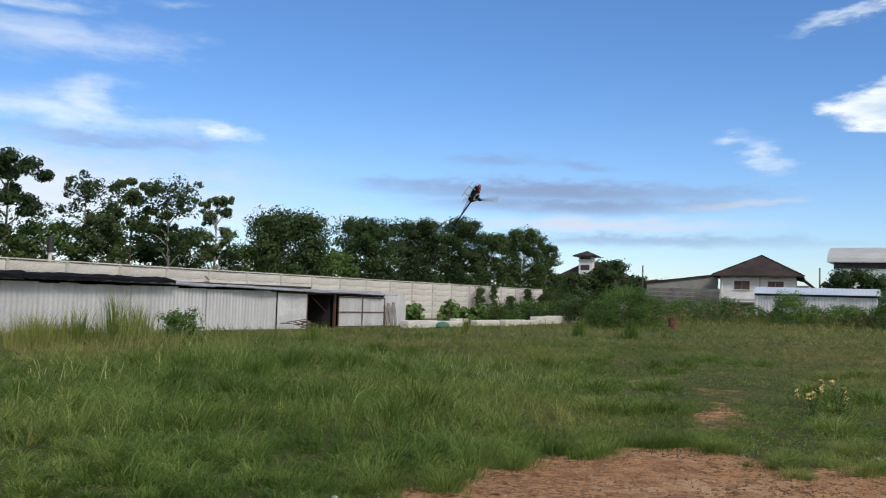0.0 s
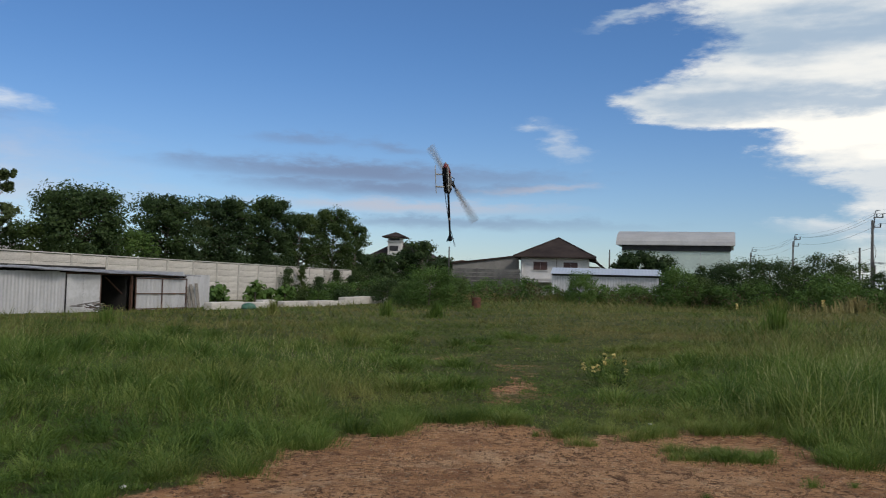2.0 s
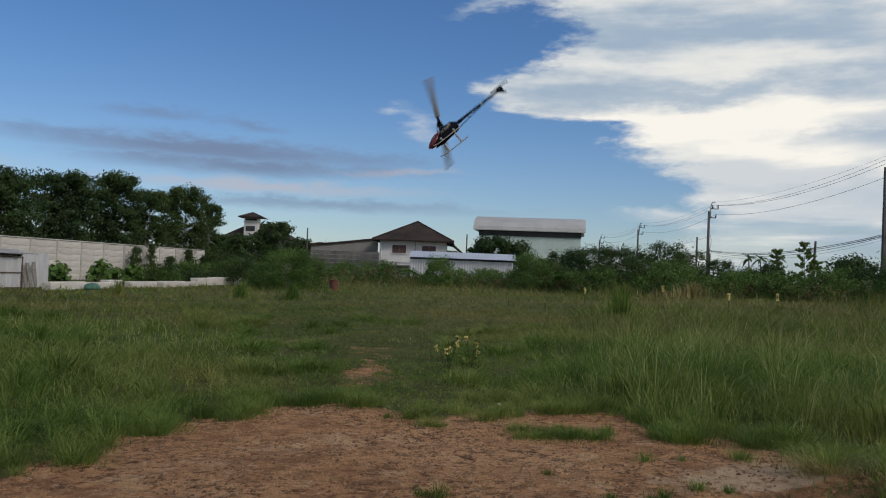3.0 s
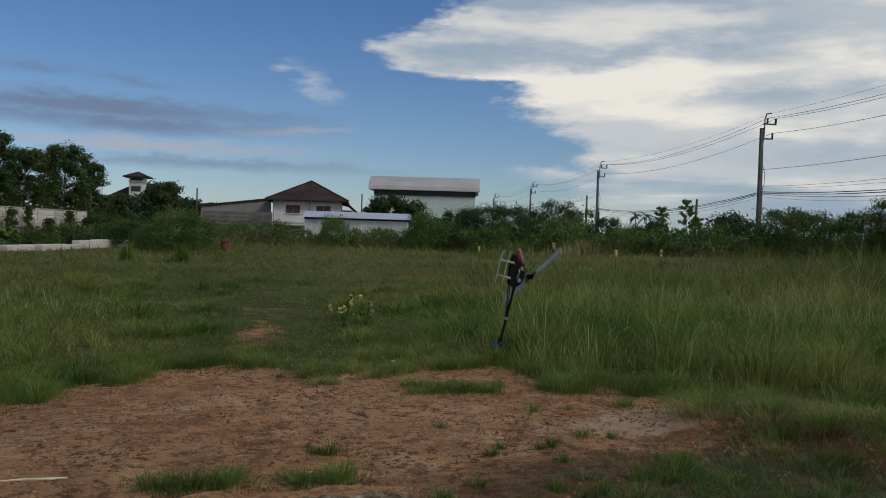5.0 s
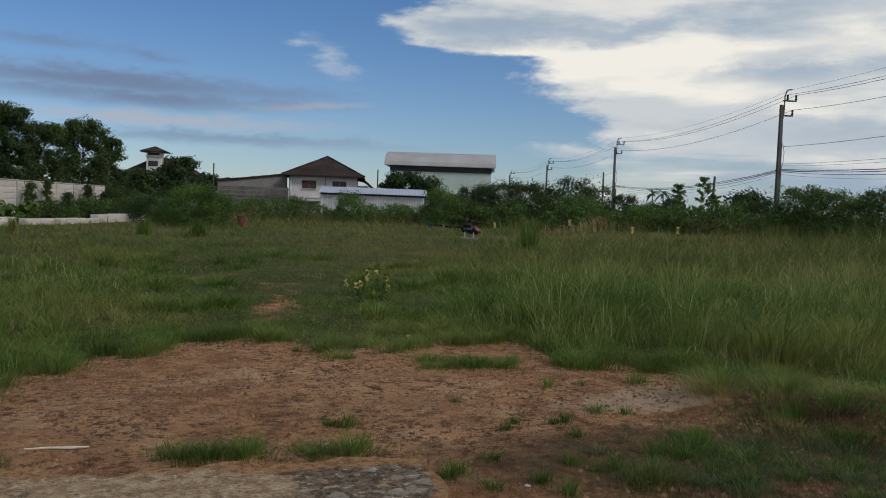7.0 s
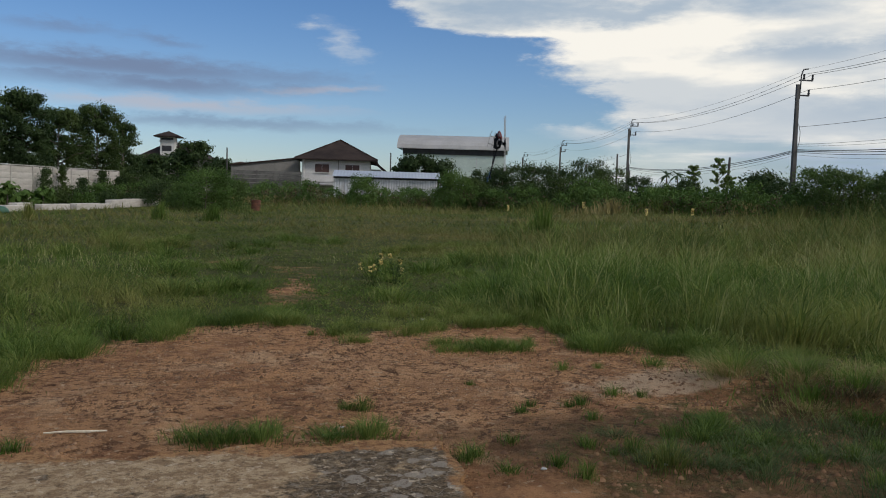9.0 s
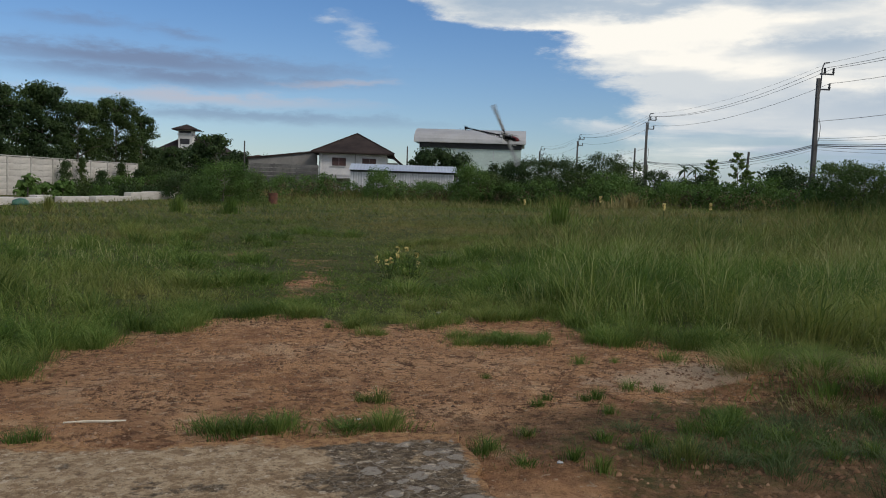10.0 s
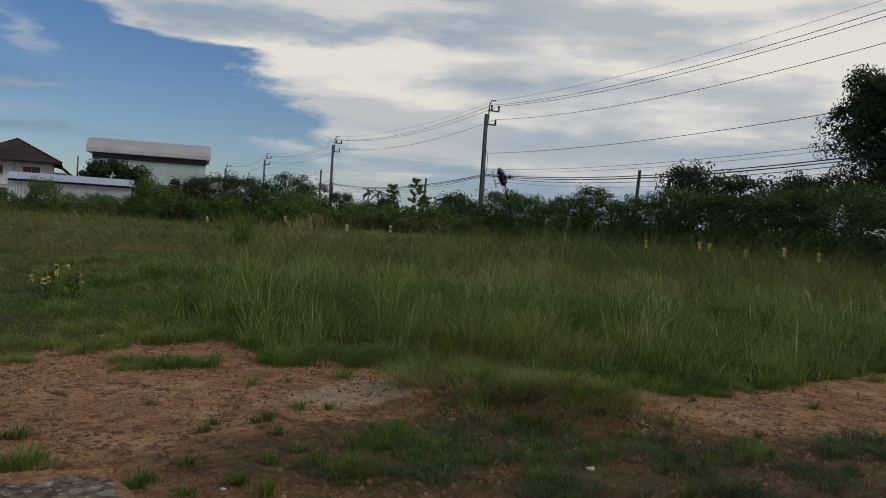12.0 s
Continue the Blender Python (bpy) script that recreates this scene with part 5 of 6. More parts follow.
def blades(name, label, count, r0, r1, width, mat, seed, az0=-38, az1=86, lean=0.85, scale=1.0, three=True, keep=None, power=1.0):
    """A field of single grass blades between two distances."""
    g = np.random.default_rng(seed)
    az = g.uniform(az0, az1, count)
    r = np.sqrt(g.uniform(r0 ** 2, r1 ** 2, count)) if power == 1.0 else r0 + (r1 - r0) * g.random(count) ** power
    x, y = np.sin(np.radians(az)) * r, np.cos(np.radians(az)) * r
    # gather the blades into tufts
    cell = 0.26 + 0.008 * r
    tx, ty = np.round(x / cell) * cell, np.round(y / cell) * cell
    jx, jy = np.sin(tx * 91.7 + ty * 47.3) * cell * 0.5, np.cos(tx * 37.1 - ty * 73.9) * cell * 0.5
    mood = 0.5 + 0.5 * np.sin(tx * 57.3 + ty * 131.9 + 1.3)
    pull = g.uniform(0.25, 0.75, count)
    ox, oy = x - tx - jx, y - ty - jy
    x, y = x - ox * pull, y - oy * pull
    ok = (g.random(count) < 0.55 + 0.6 * mood) & (g.random(count) > bareness(x, y) * 1.6) & (lumps(x, y, 0.55, 9.0) > -0.9 + 0.6 * g.random(count))
    # none inside the shed or beyond the wall, none on the pad
    off = x * WALL_N.x + y * WALL_N.y
    ok &= off < 26.5
    if keep is not None:
        ok &= keep(x, y, g)
    x, y, r, ox, oy, mood = x[ok], y[ok], r[ok], ox[ok], oy[ok], mood[ok]
    n = len(x)
    h = grass_height(x, y) * (0.25 + 1.1 * g.random(n) ** 1.5) * scale * (0.45 + 0.95 * mood)
    a = np.arctan2(oy, ox) + g.normal(0, 0.7, n)
    bend = h * lean * g.uniform(0.3, 1.9, n)
    z = ground_z(x, y) - 0.02
    w = width * g.uniform(0.6, 1.4, n)
    face = g.uniform(0, math.tau, n)
    sx, sy = np.cos(face) * w / 2, np.sin(face) * w / 2
    dx, dy = np.cos(a) * bend, np.sin(a) * bend
    base_l, base_r = np.stack([x - sx, y - sy, z], -1), np.stack([x + sx, y + sy, z], -1)
    tip = np.stack([x + dx, y + dy, z + h], -1)
    if three:
        mx, my, mz = x + dx * 0.35, y + dy * 0.35, z + h * 0.75
        mid_l, mid_r = np.stack([mx - sx * 0.8, my - sy * 0.8, mz], -1), np.stack([mx + sx * 0.8, my + sy * 0.8, mz], -1)
        verts = np.stack([base_l, base_r, mid_r, mid_l, tip], 1).reshape(-1, 3)
        k = np.arange(n)[:, None] * 5
        tris = np.vstack([np.hstack([k, k + 1, k + 2]), np.hstack([k, k + 2, k + 3]), np.hstack([k + 3, k + 2, k + 4])])
    else:
        verts = np.stack([base_l, base_r, tip], 1).reshape(-1, 3)
        k = np.arange(n)[:, None] * 3
        tris = np.hstack([k, k + 1, k + 2])
    ob = new(name, from_arrays(name, verts, tris, mat))
    return tagged(ob, label, "grass", kind="stuff")


def straw_spots(x, y, g):
    az = np.degrees(np.arctan2(x, y))
    return g.random(len(x)) < 0.25 + 0.75 * smoothstep(lumps(x, y, 4.0, 2.5) + 1.3 * smoothstep(az, 28, 38), -0.1, 0.7)


blades("meadow_grass", "dense green meadow grass", 215000, 6.0, 15.0, 0.0082, GRASS_NEAR, 1, lean=1.1)
blades("meadow_grass", "short dense grass at the edge of the bare earth", 60000, 5.6, 9.5, 0.008, GRASS_NEAR, 8, az0=-38, az1=4, lean=1.3, scale=0.9)
blades("meadow_grass", "dense green meadow grass", 115000, 14.0, 22.0, 0.018, GRASS_NEAR, 2, three=False)
blades("meadow_grass", "green and straw-coloured meadow grass", 115000, 21.0, 33.0, 0.027, GRASS, 7, three=False)
blades("meadow_grass", "far green and straw-coloured meadow grass", 125000, 31.0, 62.0, 0.052, GRASS, 3, three=False)
blades("meadow_grass", "far green and straw-coloured meadow grass", 75000, 60.0, 130.0, 0.10, GRASS, 4, three=False)
blades("dry_grass", "pale dry seed stalks standing in the meadow", 46000, 9.5, 24.0, 0.0095, SEED, 5, scale=1.12, lean=0.6, keep=straw_spots)
blades("dry_grass", "pale dry seed stalks standing in the meadow", 24000, 23.0, 70.0, 0.020, STRAW, 6, scale=1.3, lean=0.35, three=False, keep=straw_spots)


def make_low_weeds():
    """Small broad leaves in the thin turf, and the rank growth before the far buildings."""
    g = np.random.default_rng(61)
    n = 9000
    az, d = g.uniform(4, 31, n), 10.2 + 26 * g.random(n) ** 0.7
    x, y = np.sin(np.radians(az)) * d, np.cos(np.radians(az)) * d
    ok = (lumps(x, y, 0.5, 3.3) > -0.2) & (bareness(x, y) < 0.6)
    x, y = x[ok], y[ok]
    c = np.stack([x, y, ground_z(x, y) + g.uniform(0.03, 0.14, len(x))], -1)
    ob = new("low_weeds", leaf_mesh("low_weeds", c, 0.10, 32000, 0.036, GRASS, 62, up=0.7, slim=0.5))
    tagged(ob, "low broad-leaved weeds in thin turf", "weeds", kind="stuff")
    # broad short leaves in the turf
    for count, d0, d1, size, many in ((16000, 6.5, 14.0, 0.024, 60000), (14000, 13.0, 30.0, 0.036, 30000)):
        az, d = g.uniform(-32, 80, count), np.sqrt(g.uniform(d0 ** 2, d1 ** 2, count))
        x, y = np.sin(np.radians(az)) * d, np.cos(np.radians(az)) * d
        ok = (lumps(x, y, 0.7, 5.3) > -0.35) & (bareness(x, y) < 0.5) & (x * WALL_N.x + y * WALL_N.y < 25.5)
        x, y = x[ok], y[ok]
        c = np.stack([x, y, ground_z(x, y) + grass_height(x, y) * g.uniform(0.25, 0.85, len(x))], -1)
        ob = new("turf_leaves", leaf_mesh("turf_leaves", c, size * 2.2, many, size, GRASS_NEAR, 65, up=0.7, slim=0.45))
        tagged(ob, "short broad leaves among the meadow grass", "weeds", kind="stuff")
    n = 900
    az = g.uniform(5, 50, n)
    d = np.interp(az, [5, 20, 28, 36, 50], [80, 84, 74, 62, 52]) + g.uniform(-2.5, 3.5, n)
    x, y = np.sin(np.radians(az)) * d, np.cos(np.radians(az)) * d
    z = ground_z(x, y) + g.uniform(0.1, 2.0, n) * (0.85 + 0.4 * lumps(x, y, 3.0, 8.0))
    ob = new("weed_thicket", leaf_mesh("weed_thicket", np.stack([x, y, z], -1), 0.55, 42000, 0.19, LEAF_LIGHT, 63))
    tagged(ob, "rank green weeds along the far field edge", "weeds", kind="stuff")
    ob = new("weed_thicket", leaf_mesh("weed_thicket", np.stack([x, y - 2.0, z * 0.7], -1)[::2], 0.6, 7000, 0.20, STRAW_OLD, 64))
    tagged(ob, "brown dead stalks along the far field edge", "weeds", kind="stuff")


make_low_weeds()


# ---- tufts, weeds and litter on the bare earth ----
def tuft_mesh(name, n, h, spread, width, mat, seed, droop=1.0):
    g = np.random.default_rng(seed)
    a = g.uniform(0, math.tau, n)
    d = spread * np.abs(g.normal(0, 0.5, n)) * (1 + 0.35 * np.sin(3 * a + seed))
    x, y = np.cos(a) * d, np.sin(a) * d * 0.8
    hh = h * g.uniform(0.35, 1.25, n) * (1.05 - 0.5 * np.clip(d / spread, 0, 1.2))
    out = a + g.normal(0, 0.7, n)
    bend = hh * droop * g.uniform(0.3, 1.3, n)
    f = g.uniform(0, math.tau, n)
    sx, sy = np.cos(f) * width / 2, np.sin(f) * width / 2
    dx, dy = np.cos(out) * bend, np.sin(out) * bend
    z = np.full(n, -0.02)
    parts = [np.stack([x - sx, y - sy, z], -1), np.stack([x + sx, y + sy, z], -1),
             np.stack([x + dx * 0.35 + sx * .8, y + dy * 0.35 + sy * .8, hh * 0.65], -1), np.stack([x + dx * 0.35 - sx * .8, y + dy * 0.35 - sy * .8, hh * 0.65], -1),
             np.stack([x + dx, y + dy, hh * 0.95], -1)]
    verts = np.stack(parts, 1).reshape(-1, 3)
    k = np.arange(n)[:, None] * 5
    tris = np.vstack([np.hstack([k, k + 1, k + 2]), np.hstack([k, k + 2, k + 3]), np.hstack([k + 3, k + 2, k + 4])])
    return from_arrays(name, verts, tris, mat)


def on_ground(x, y, dz=0.0, turn=0.0):
    return Matrix.Translation((x, y, float(ground_z(x, y)) + dz)) @ Matrix.Rotation(turn, 4, "Z")


def make_tufts():
    meshes = [tuft_mesh("grass_tuft", 130, 0.13, 0.15, 0.005, GRASS_NEAR, 300 + k) for k in range(4)]
    wide = [tuft_mesh("grass_tuft", 420, 0.14, 0.42, 0.006, GRASS, 310 + k) for k in range(3)]
    lush = [tuft_mesh("grass_tuft", 420, 0.13, 0.40, 0.006, GRASS_NEAR, 320 + k, droop=1.5) for k in range(3)]
    weeds = [tuft_mesh("grass_tuft", 230, 0.13, 0.40, 0.0045, WEED_DARK, 370 + k, droop=1.9) for k in range(3)]
    r = random.Random(12)
    spots = [(4.05, 7.85, 1), (4.05, 7.55, 1), (4.30, 7.72, 1), (4.35, 7.45, 1), (4.60, 7.35, 1), (4.5, 7.6, 1), (3.85, 7.55, 0), (4.9, 7.6, 0), (1.20, 5.30, 1), (1.42, 5.27, 1), (1.05, 5.42, 1), (1.85, 5.15, 1), (2.10, 5.13, 1), (2.21, 5.81, 0), (2.3, 5.75, 0), (3.90, 5.25, 0), (4.37, 5.46, 0),
             (2.90, 4.63, 0), (3.38, 5.28, 0), (2.46, 4.42, 0), (2.55, 4.47, 0), (2.90, 4.10, 0), (2.58, 4.12, 0), (2.95, 3.87, 0), (3.65, 4.0, 0), (3.3, 4.35, 0), (4.33, 4.36, 1), (4.5, 4.5, 1), (4.15, 4.2, 1), (4.48, 3.99, 1), (3.57, 3.89, 1), (-0.1, 5.45, 0), (0.0, 5.5, 0),
             (7.25, 5.0, 1), (7.0, 5.3, 1), (6.3, 6.3, 1), (6.6, 6.0, 1), (-1.5, 7.7, 0), (-1.1, 7.3, 0), (1.63, 9.6, 0), (0.3, 8.5, 0), (6.9, 5.7, 1)]
    for k, (x, y, big) in enumerate(spots):
        mesh = ((lush if k < 30 else wide) if big else meshes)[k % 3]
        ob = new("grass_tuft", mesh)
        ob.matrix_basis = on_ground(x, y, 0, r.uniform(0, 6.28)) @ Matrix.Diagonal((0.8, 0.8, r.uniform(0.5, 1.0), 1))
        tagged(ob, "green grass tuft in reddish bare earth", "grass tuft", kind="stuff")
    edge_tufts = [tuft_mesh("grass_tuft", 260, 0.21, 0.36, 0.006, GRASS_NEAR, 360 + q, droop=1.3) for q in range(4)]
    for k in range(230):
        az = r.uniform(-12, 78)
        d = float(np.interp(az, EDGE_AZ, EDGE_R)) + r.gauss(0.15, 0.38)
        x, y = math.sin(radians(az)) * d, math.cos(radians(az)) * d
        ob = new("grass_tuft", edge_tufts[k % 4])
        ob.matrix_basis = on_ground(x, y, 0, r.uniform(0, 6.28)) @ Matrix.Scale(r.uniform(0.3, 0.95), 4)
        tagged(ob, "drooping grass tuft at the edge of bare earth", "grass tuft", kind="stuff")
    tussocks = [tuft_mesh("grass_tussock", 300, 0.42, 0.50, 0.011, GRASS_NEAR, 380 + q, droop=0.9) for q in range(4)]
    for k in range(170):
        az, d = r.uniform(-30, 74), 9.5 + 17 * r.random() ** 0.8
        x, y = math.sin(radians(az)) * d, math.cos(radians(az)) * d
        tall = 1.15 if az > 34 else 0.55 if 6 < az < 30 else 0.8
        if d < float(np.interp(az, EDGE_AZ, EDGE_R)) + 0.5 or x * WALL_N.x + y * WALL_N.y > 24 or float(bareness(np.array(x), np.array(y))) > 0.3:
            continue
        ob = new("grass_tussock", tussocks[k % 4])
        size = r.uniform(0.7, 1.3)
        ob.matrix_basis = on_ground(x, y, 0, r.uniform(0, 6.28)) @ Matrix.Diagonal((size, size, size * tall, 1))
        tagged(ob, "thick green tussock standing in the meadow", "grass tussock", kind="stuff")
    for k in range(190):
        x, y = r.uniform(3.2, 8.2), r.uniform(1.4, 4.7)
        if x + 0.5 * y < 5.6 + r.uniform(-0.7, 0.5) or 0.735 * x + 0.678 * y > 7.05 + r.uniform(-0.3, 0.2):
            continue
        ob = new("grass_tuft", (weeds if k % 4 else meshes)[k % 3])
        ob.matrix_basis = on_ground(x, y, 0, r.uniform(0, 6.28)) @ Matrix.Diagonal((0.8, 0.8, r.uniform(0.45, 1.0), 1))
        tagged(ob, "low weedy grass on dark earth", "grass tuft", kind="stuff")
    for k in range(60):
        az, d = r.uniform(-12, 76), r.uniform(5.0, 10.5)
        x, y = math.sin(radians(az)) * d, math.cos(radians(az)) * d
        if float(bareness(np.array(x), np.array(y))) < 0.25 or (x < 2.5 and y < 5.2) or (az < 32 and d < 8 and r.random() < 0.85):
            continue
        ob = new("grass_tuft", meshes[k % 4])
        ob.matrix_basis = on_ground(x, y, 0, r.uniform(0, 6.28)) @ Matrix.Scale(r.uniform(0.35, 0.8), 4)
        tagged(ob, "small green grass tuft in reddish bare earth", "grass tuft", kind="stuff")
    for k, (x, y, h, s) in enumerate(((5.62, 5.35, 0.30, 0.30), (6.0, 5.0, 0.17, 0.45), (6.35, 4.75, 0.18, 0.5), (5.75, 4.75, 0.15, 0.40), (6.45, 4.3, 0.18, 0.45), (5.85, 4.3, 0.14, 0.40), (6.55, 3.85, 0.17, 0.42), (6.1, 3.9, 0.14, 0.40), (5.45, 4.4, 0.13, 0.40), (5.5, 3.9, 0.13, 0.35))):
        ob = new("straw_clump", tuft_mesh("straw_clump", 520, h * 0.6, s * 1.3, 0.005, STRAW_OLD if k % 4 == 1 else STRAW, 330 + k, droop=3.2))
        ob.matrix_basis = on_ground(x, y)
        tagged(ob, "drooping clump of dry straw-coloured grass on a low bank", "dry grass", kind="stuff")
        ob = new("grass_tuft", tuft_mesh("grass_tuft", 330, h, s * 1.2, 0.006, GRASS_NEAR, 340 + k, droop=1.2))
        ob.matrix_basis = on_ground(x + 0.08, y + 0.1)
        tagged(ob, "green grass growing through dry straw", "grass tuft", kind="stuff")


def make_clods():
    """Loose crumbs of earth and small stones."""
    g = np.random.default_rng(21)
    n = 26000
    az = g.uniform(-14, 80, n)
    r = 3.6 + 7.0 * g.random(n) ** 0.8
    x, y = np.sin(np.radians(az)) * r, np.cos(np.radians(az)) * r
    ok = (bareness(x, y) > 0.35) & (lumps(x, y, 0.7, 1.1) > -0.35) & ~((x < 2.45) & (y < 5.15))
    x, y = x[ok], y[ok]
    n = len(x)
    s = 0.005 + 0.024 * g.random(n) ** 4
    z = ground_z(x, y)
    base = np.array([[1, 0, 0], [0, 1, 0], [-1, 0, 0], [0, -1, 0], [0, 0, 0.8]])
    v = base[None] * s[:, None, None] * g.uniform(0.6, 1.4, (n, 5, 3))
    t = g.uniform(0, 6.28, n)
    c, sn = np.cos(t)[:, None], np.sin(t)[:, None]
    verts = np.stack([v[..., 0] * c - v[..., 1] * sn + x[:, None], v[..., 0] * sn + v[..., 1] * c + y[:, None], v[..., 2] + z[:, None] - 0.002], -1).reshape(-1, 3)
    k = np.arange(n)[:, None] * 5
    tris = np.vstack([np.hstack([k + a, k + b, k + 4]) for a, b in ((0, 1), (1, 2), (2, 3), (3, 0))])
    ob = new("earth_crumbs", from_arrays("earth_crumbs", verts, tris, CRUMB))
    tagged(ob, "loose crumbs of reddish earth and small stones", "earth crumbs", kind="stuff")


CRUMB = leafy("earth_crumb", ((0.075, 0.038, 0.020), (0.19, 0.098, 0.048), (0.36, 0.215, 0.12)), 1.5, None, shine=0.1, through=0.0)


PALE_STICK = surface("peeled_stick", (0.72, 0.64, 0.50), (0.52, 0.44, 0.32), 0.8, grain=30, stain=8, bump=0.1)


def make_litter():
    bm = bmesh.new()
    tube(bm, [(-0.19, 0, 0.012), (-0.05, 0.006, 0.014), (0.08, -0.004, 0.013), (0.19, 0.004, 0.012)], [0.006, 0.009, 0.009, 0.005], 6)
    stick = thing("stick", "pale dry stick lying on bare earth", "stick", on_ground(0.36, 5.81, 0.0, radians(-12)))
    part("shaft", bm, PALE_STICK, stick)
    for k, (x, y, s) in enumerate(((2.78, 4.06, 0.025), (6.0, 4.92, 0.04), (5.02, 3.1, 0.045), (-1.05, 7.0, 0.04), (4.6, 9.6, 0.04), (3.55, 3.9, 0.025), (2.0, 5.35, 0.02))):
        bm = bmesh.new()
        bmesh.ops.create_icosphere(bm, subdivisions=1, radius=s)
        r = random.Random(k)
        for v in bm.verts:
            v.co = Vector((v.co.x * r.uniform(0.6, 1.3), v.co.y * r.uniform(0.5, 1.1), v.co.z * r.uniform(0.2, 0.5)))
        bit = thing("litter", "crumpled white scrap of litter on bare earth", "litter", on_ground(x, y, s * 0.2), "scraps of litter")
        part("scrap", bm, PAPER, bit)


def make_flowers():
    for k, (x, y, h, n, many) in enumerate(((5.25, 12.9, 0.62, 5, 9), (5.72, 13.1, 0.58, 3, 8))):
        plant = thing("flowering_weed", "leggy weed with pale yellow flower heads in the grass", "flower", on_ground(x, y), "yellow flowering weeds")
        r = random.Random(40 + k)
        tips = []
        for s in range(n):
            a, lean = s * 2.4, r.uniform(0.05, 0.26)
            tip = (math.cos(a) * lean, math.sin(a) * lean, h * r.uniform(0.4, 1.0))
            part("stem", tube(bmesh.new(), [(0, 0, -0.03), (tip[0] * 0.4, tip[1] * 0.4, tip[2] * 0.5), tip], [0.008, 0.006, 0.003], 5), LEAF_MID, plant)
            tips.append(tip)
        ob = new("foliage", leaf_mesh("foliage", tips + [(q[0] * 0.6, q[1] * 0.6, q[2] * f) for q in tips for f in (0.2, 0.5, 0.75)], 0.10, 150, 0.05, LEAF_MID, 350 + k))
        ob.parent = plant
        for tip in tips:
            ob = new("flower_head", leaf_mesh("flower_head", [tip, (tip[0], tip[1], tip[2] - 0.05)], 0.04, many * 2, 0.04, PETAL, int(400 + 97 * tip[2] * 10), slim=0.8))
            ob.parent = plant
    r = random.Random(77)
    for az, d in ((63.4, 30), (66.2, 31), (40.1, 33), (68.5, 29), (43.0, 36), (36.0, 40), (60.0, 33), (70.5, 30), (31.0, 42), (64.0, 30.5)):
        p = polar(az, d)
        h = 1.0 + r.uniform(-0.15, 0.3)
        plant = thing("flowering_weed", "tall weed stalk with a pale yellow flower spike", "flower", on_ground(p.x, p.y), "yellow flower spikes")
        part("stem", tube(bmesh.new(), [(0, 0, -0.05), (0.03, 0.02, h)], [0.012, 0.006], 5), LEAF_MID, plant)
        ob = new("flower_spike", leaf_mesh("flower_spike", [(0.03, 0.02, h), (0.03, 0.02, h - 0.1), (0.03, 0.02, h - 0.2)], 0.07, 60, 0.06, PETAL, int(az * 10), slim=0.8))
        ob.parent = plant
    # tall rushes standing in the field
    for k, (az, d, h, s) in enumerate(((33.4, 34, 1.25, 0.7), (-22.0, 25.5, 1.5, 1.0), (-24.2, 25.5, 1.1, 1.2), (-20.6, 26.5, 1.2, 0.9), (-26.5, 24.5, 1.0, 1.3), (8.2, 42, 0.9, 0.6), (11.5, 40, 0.8, 0.5), (0.6, 40, 0.8, 0.3), (-9.6, 31, 0.6, 0.9))):
        p = polar(az, d)
        ob = new("rush_clump", tuft_mesh("rush_clump", 260, h, s, 0.022, GRASS_NEAR, 500 + k, droop=0.25))
        ob.matrix_basis = on_ground(p.x, p.y)
        tagged(ob, "upright clump of tall green rushes", "rushes", kind="stuff")
    make_tree("bush", "rounded green shrub against the tin shed", stand(-18.2, 29), 1.1, 0.7, 0.02, 12, 2200, 0.10, LEAF_LIGHT, 610, None, False, 0.5, "bush", 0.03)
    for k, (az, d) in enumerate(((15.5, 86), (19.5, 82), (22.5, 80), (25.5, 78), (30.5, 74), (33.5, 62), (38.0, 58), (41.0, 58), (43.8, 60), (46.5, 56), (49.5, 50), (9.0, 70), (13.0, 80))):
        p = polar(az, d)
        ob = new("rush_clump", tuft_mesh("rush_clump", 420, 0.95, 3.2, 0.06, GRASS if k % 3 else STRAW, 520 + k, droop=0.35))
        ob.matrix_basis = on_ground(p.x, p.y)
        tagged(ob, "rank tall weeds along the far field edge", "weeds", kind="stuff")


# ---- yard things beside the shed ----
def in_shed(x, y, z, turn=0.0):
    return SHED @ pose(x, y, z, 0, 0, turn)


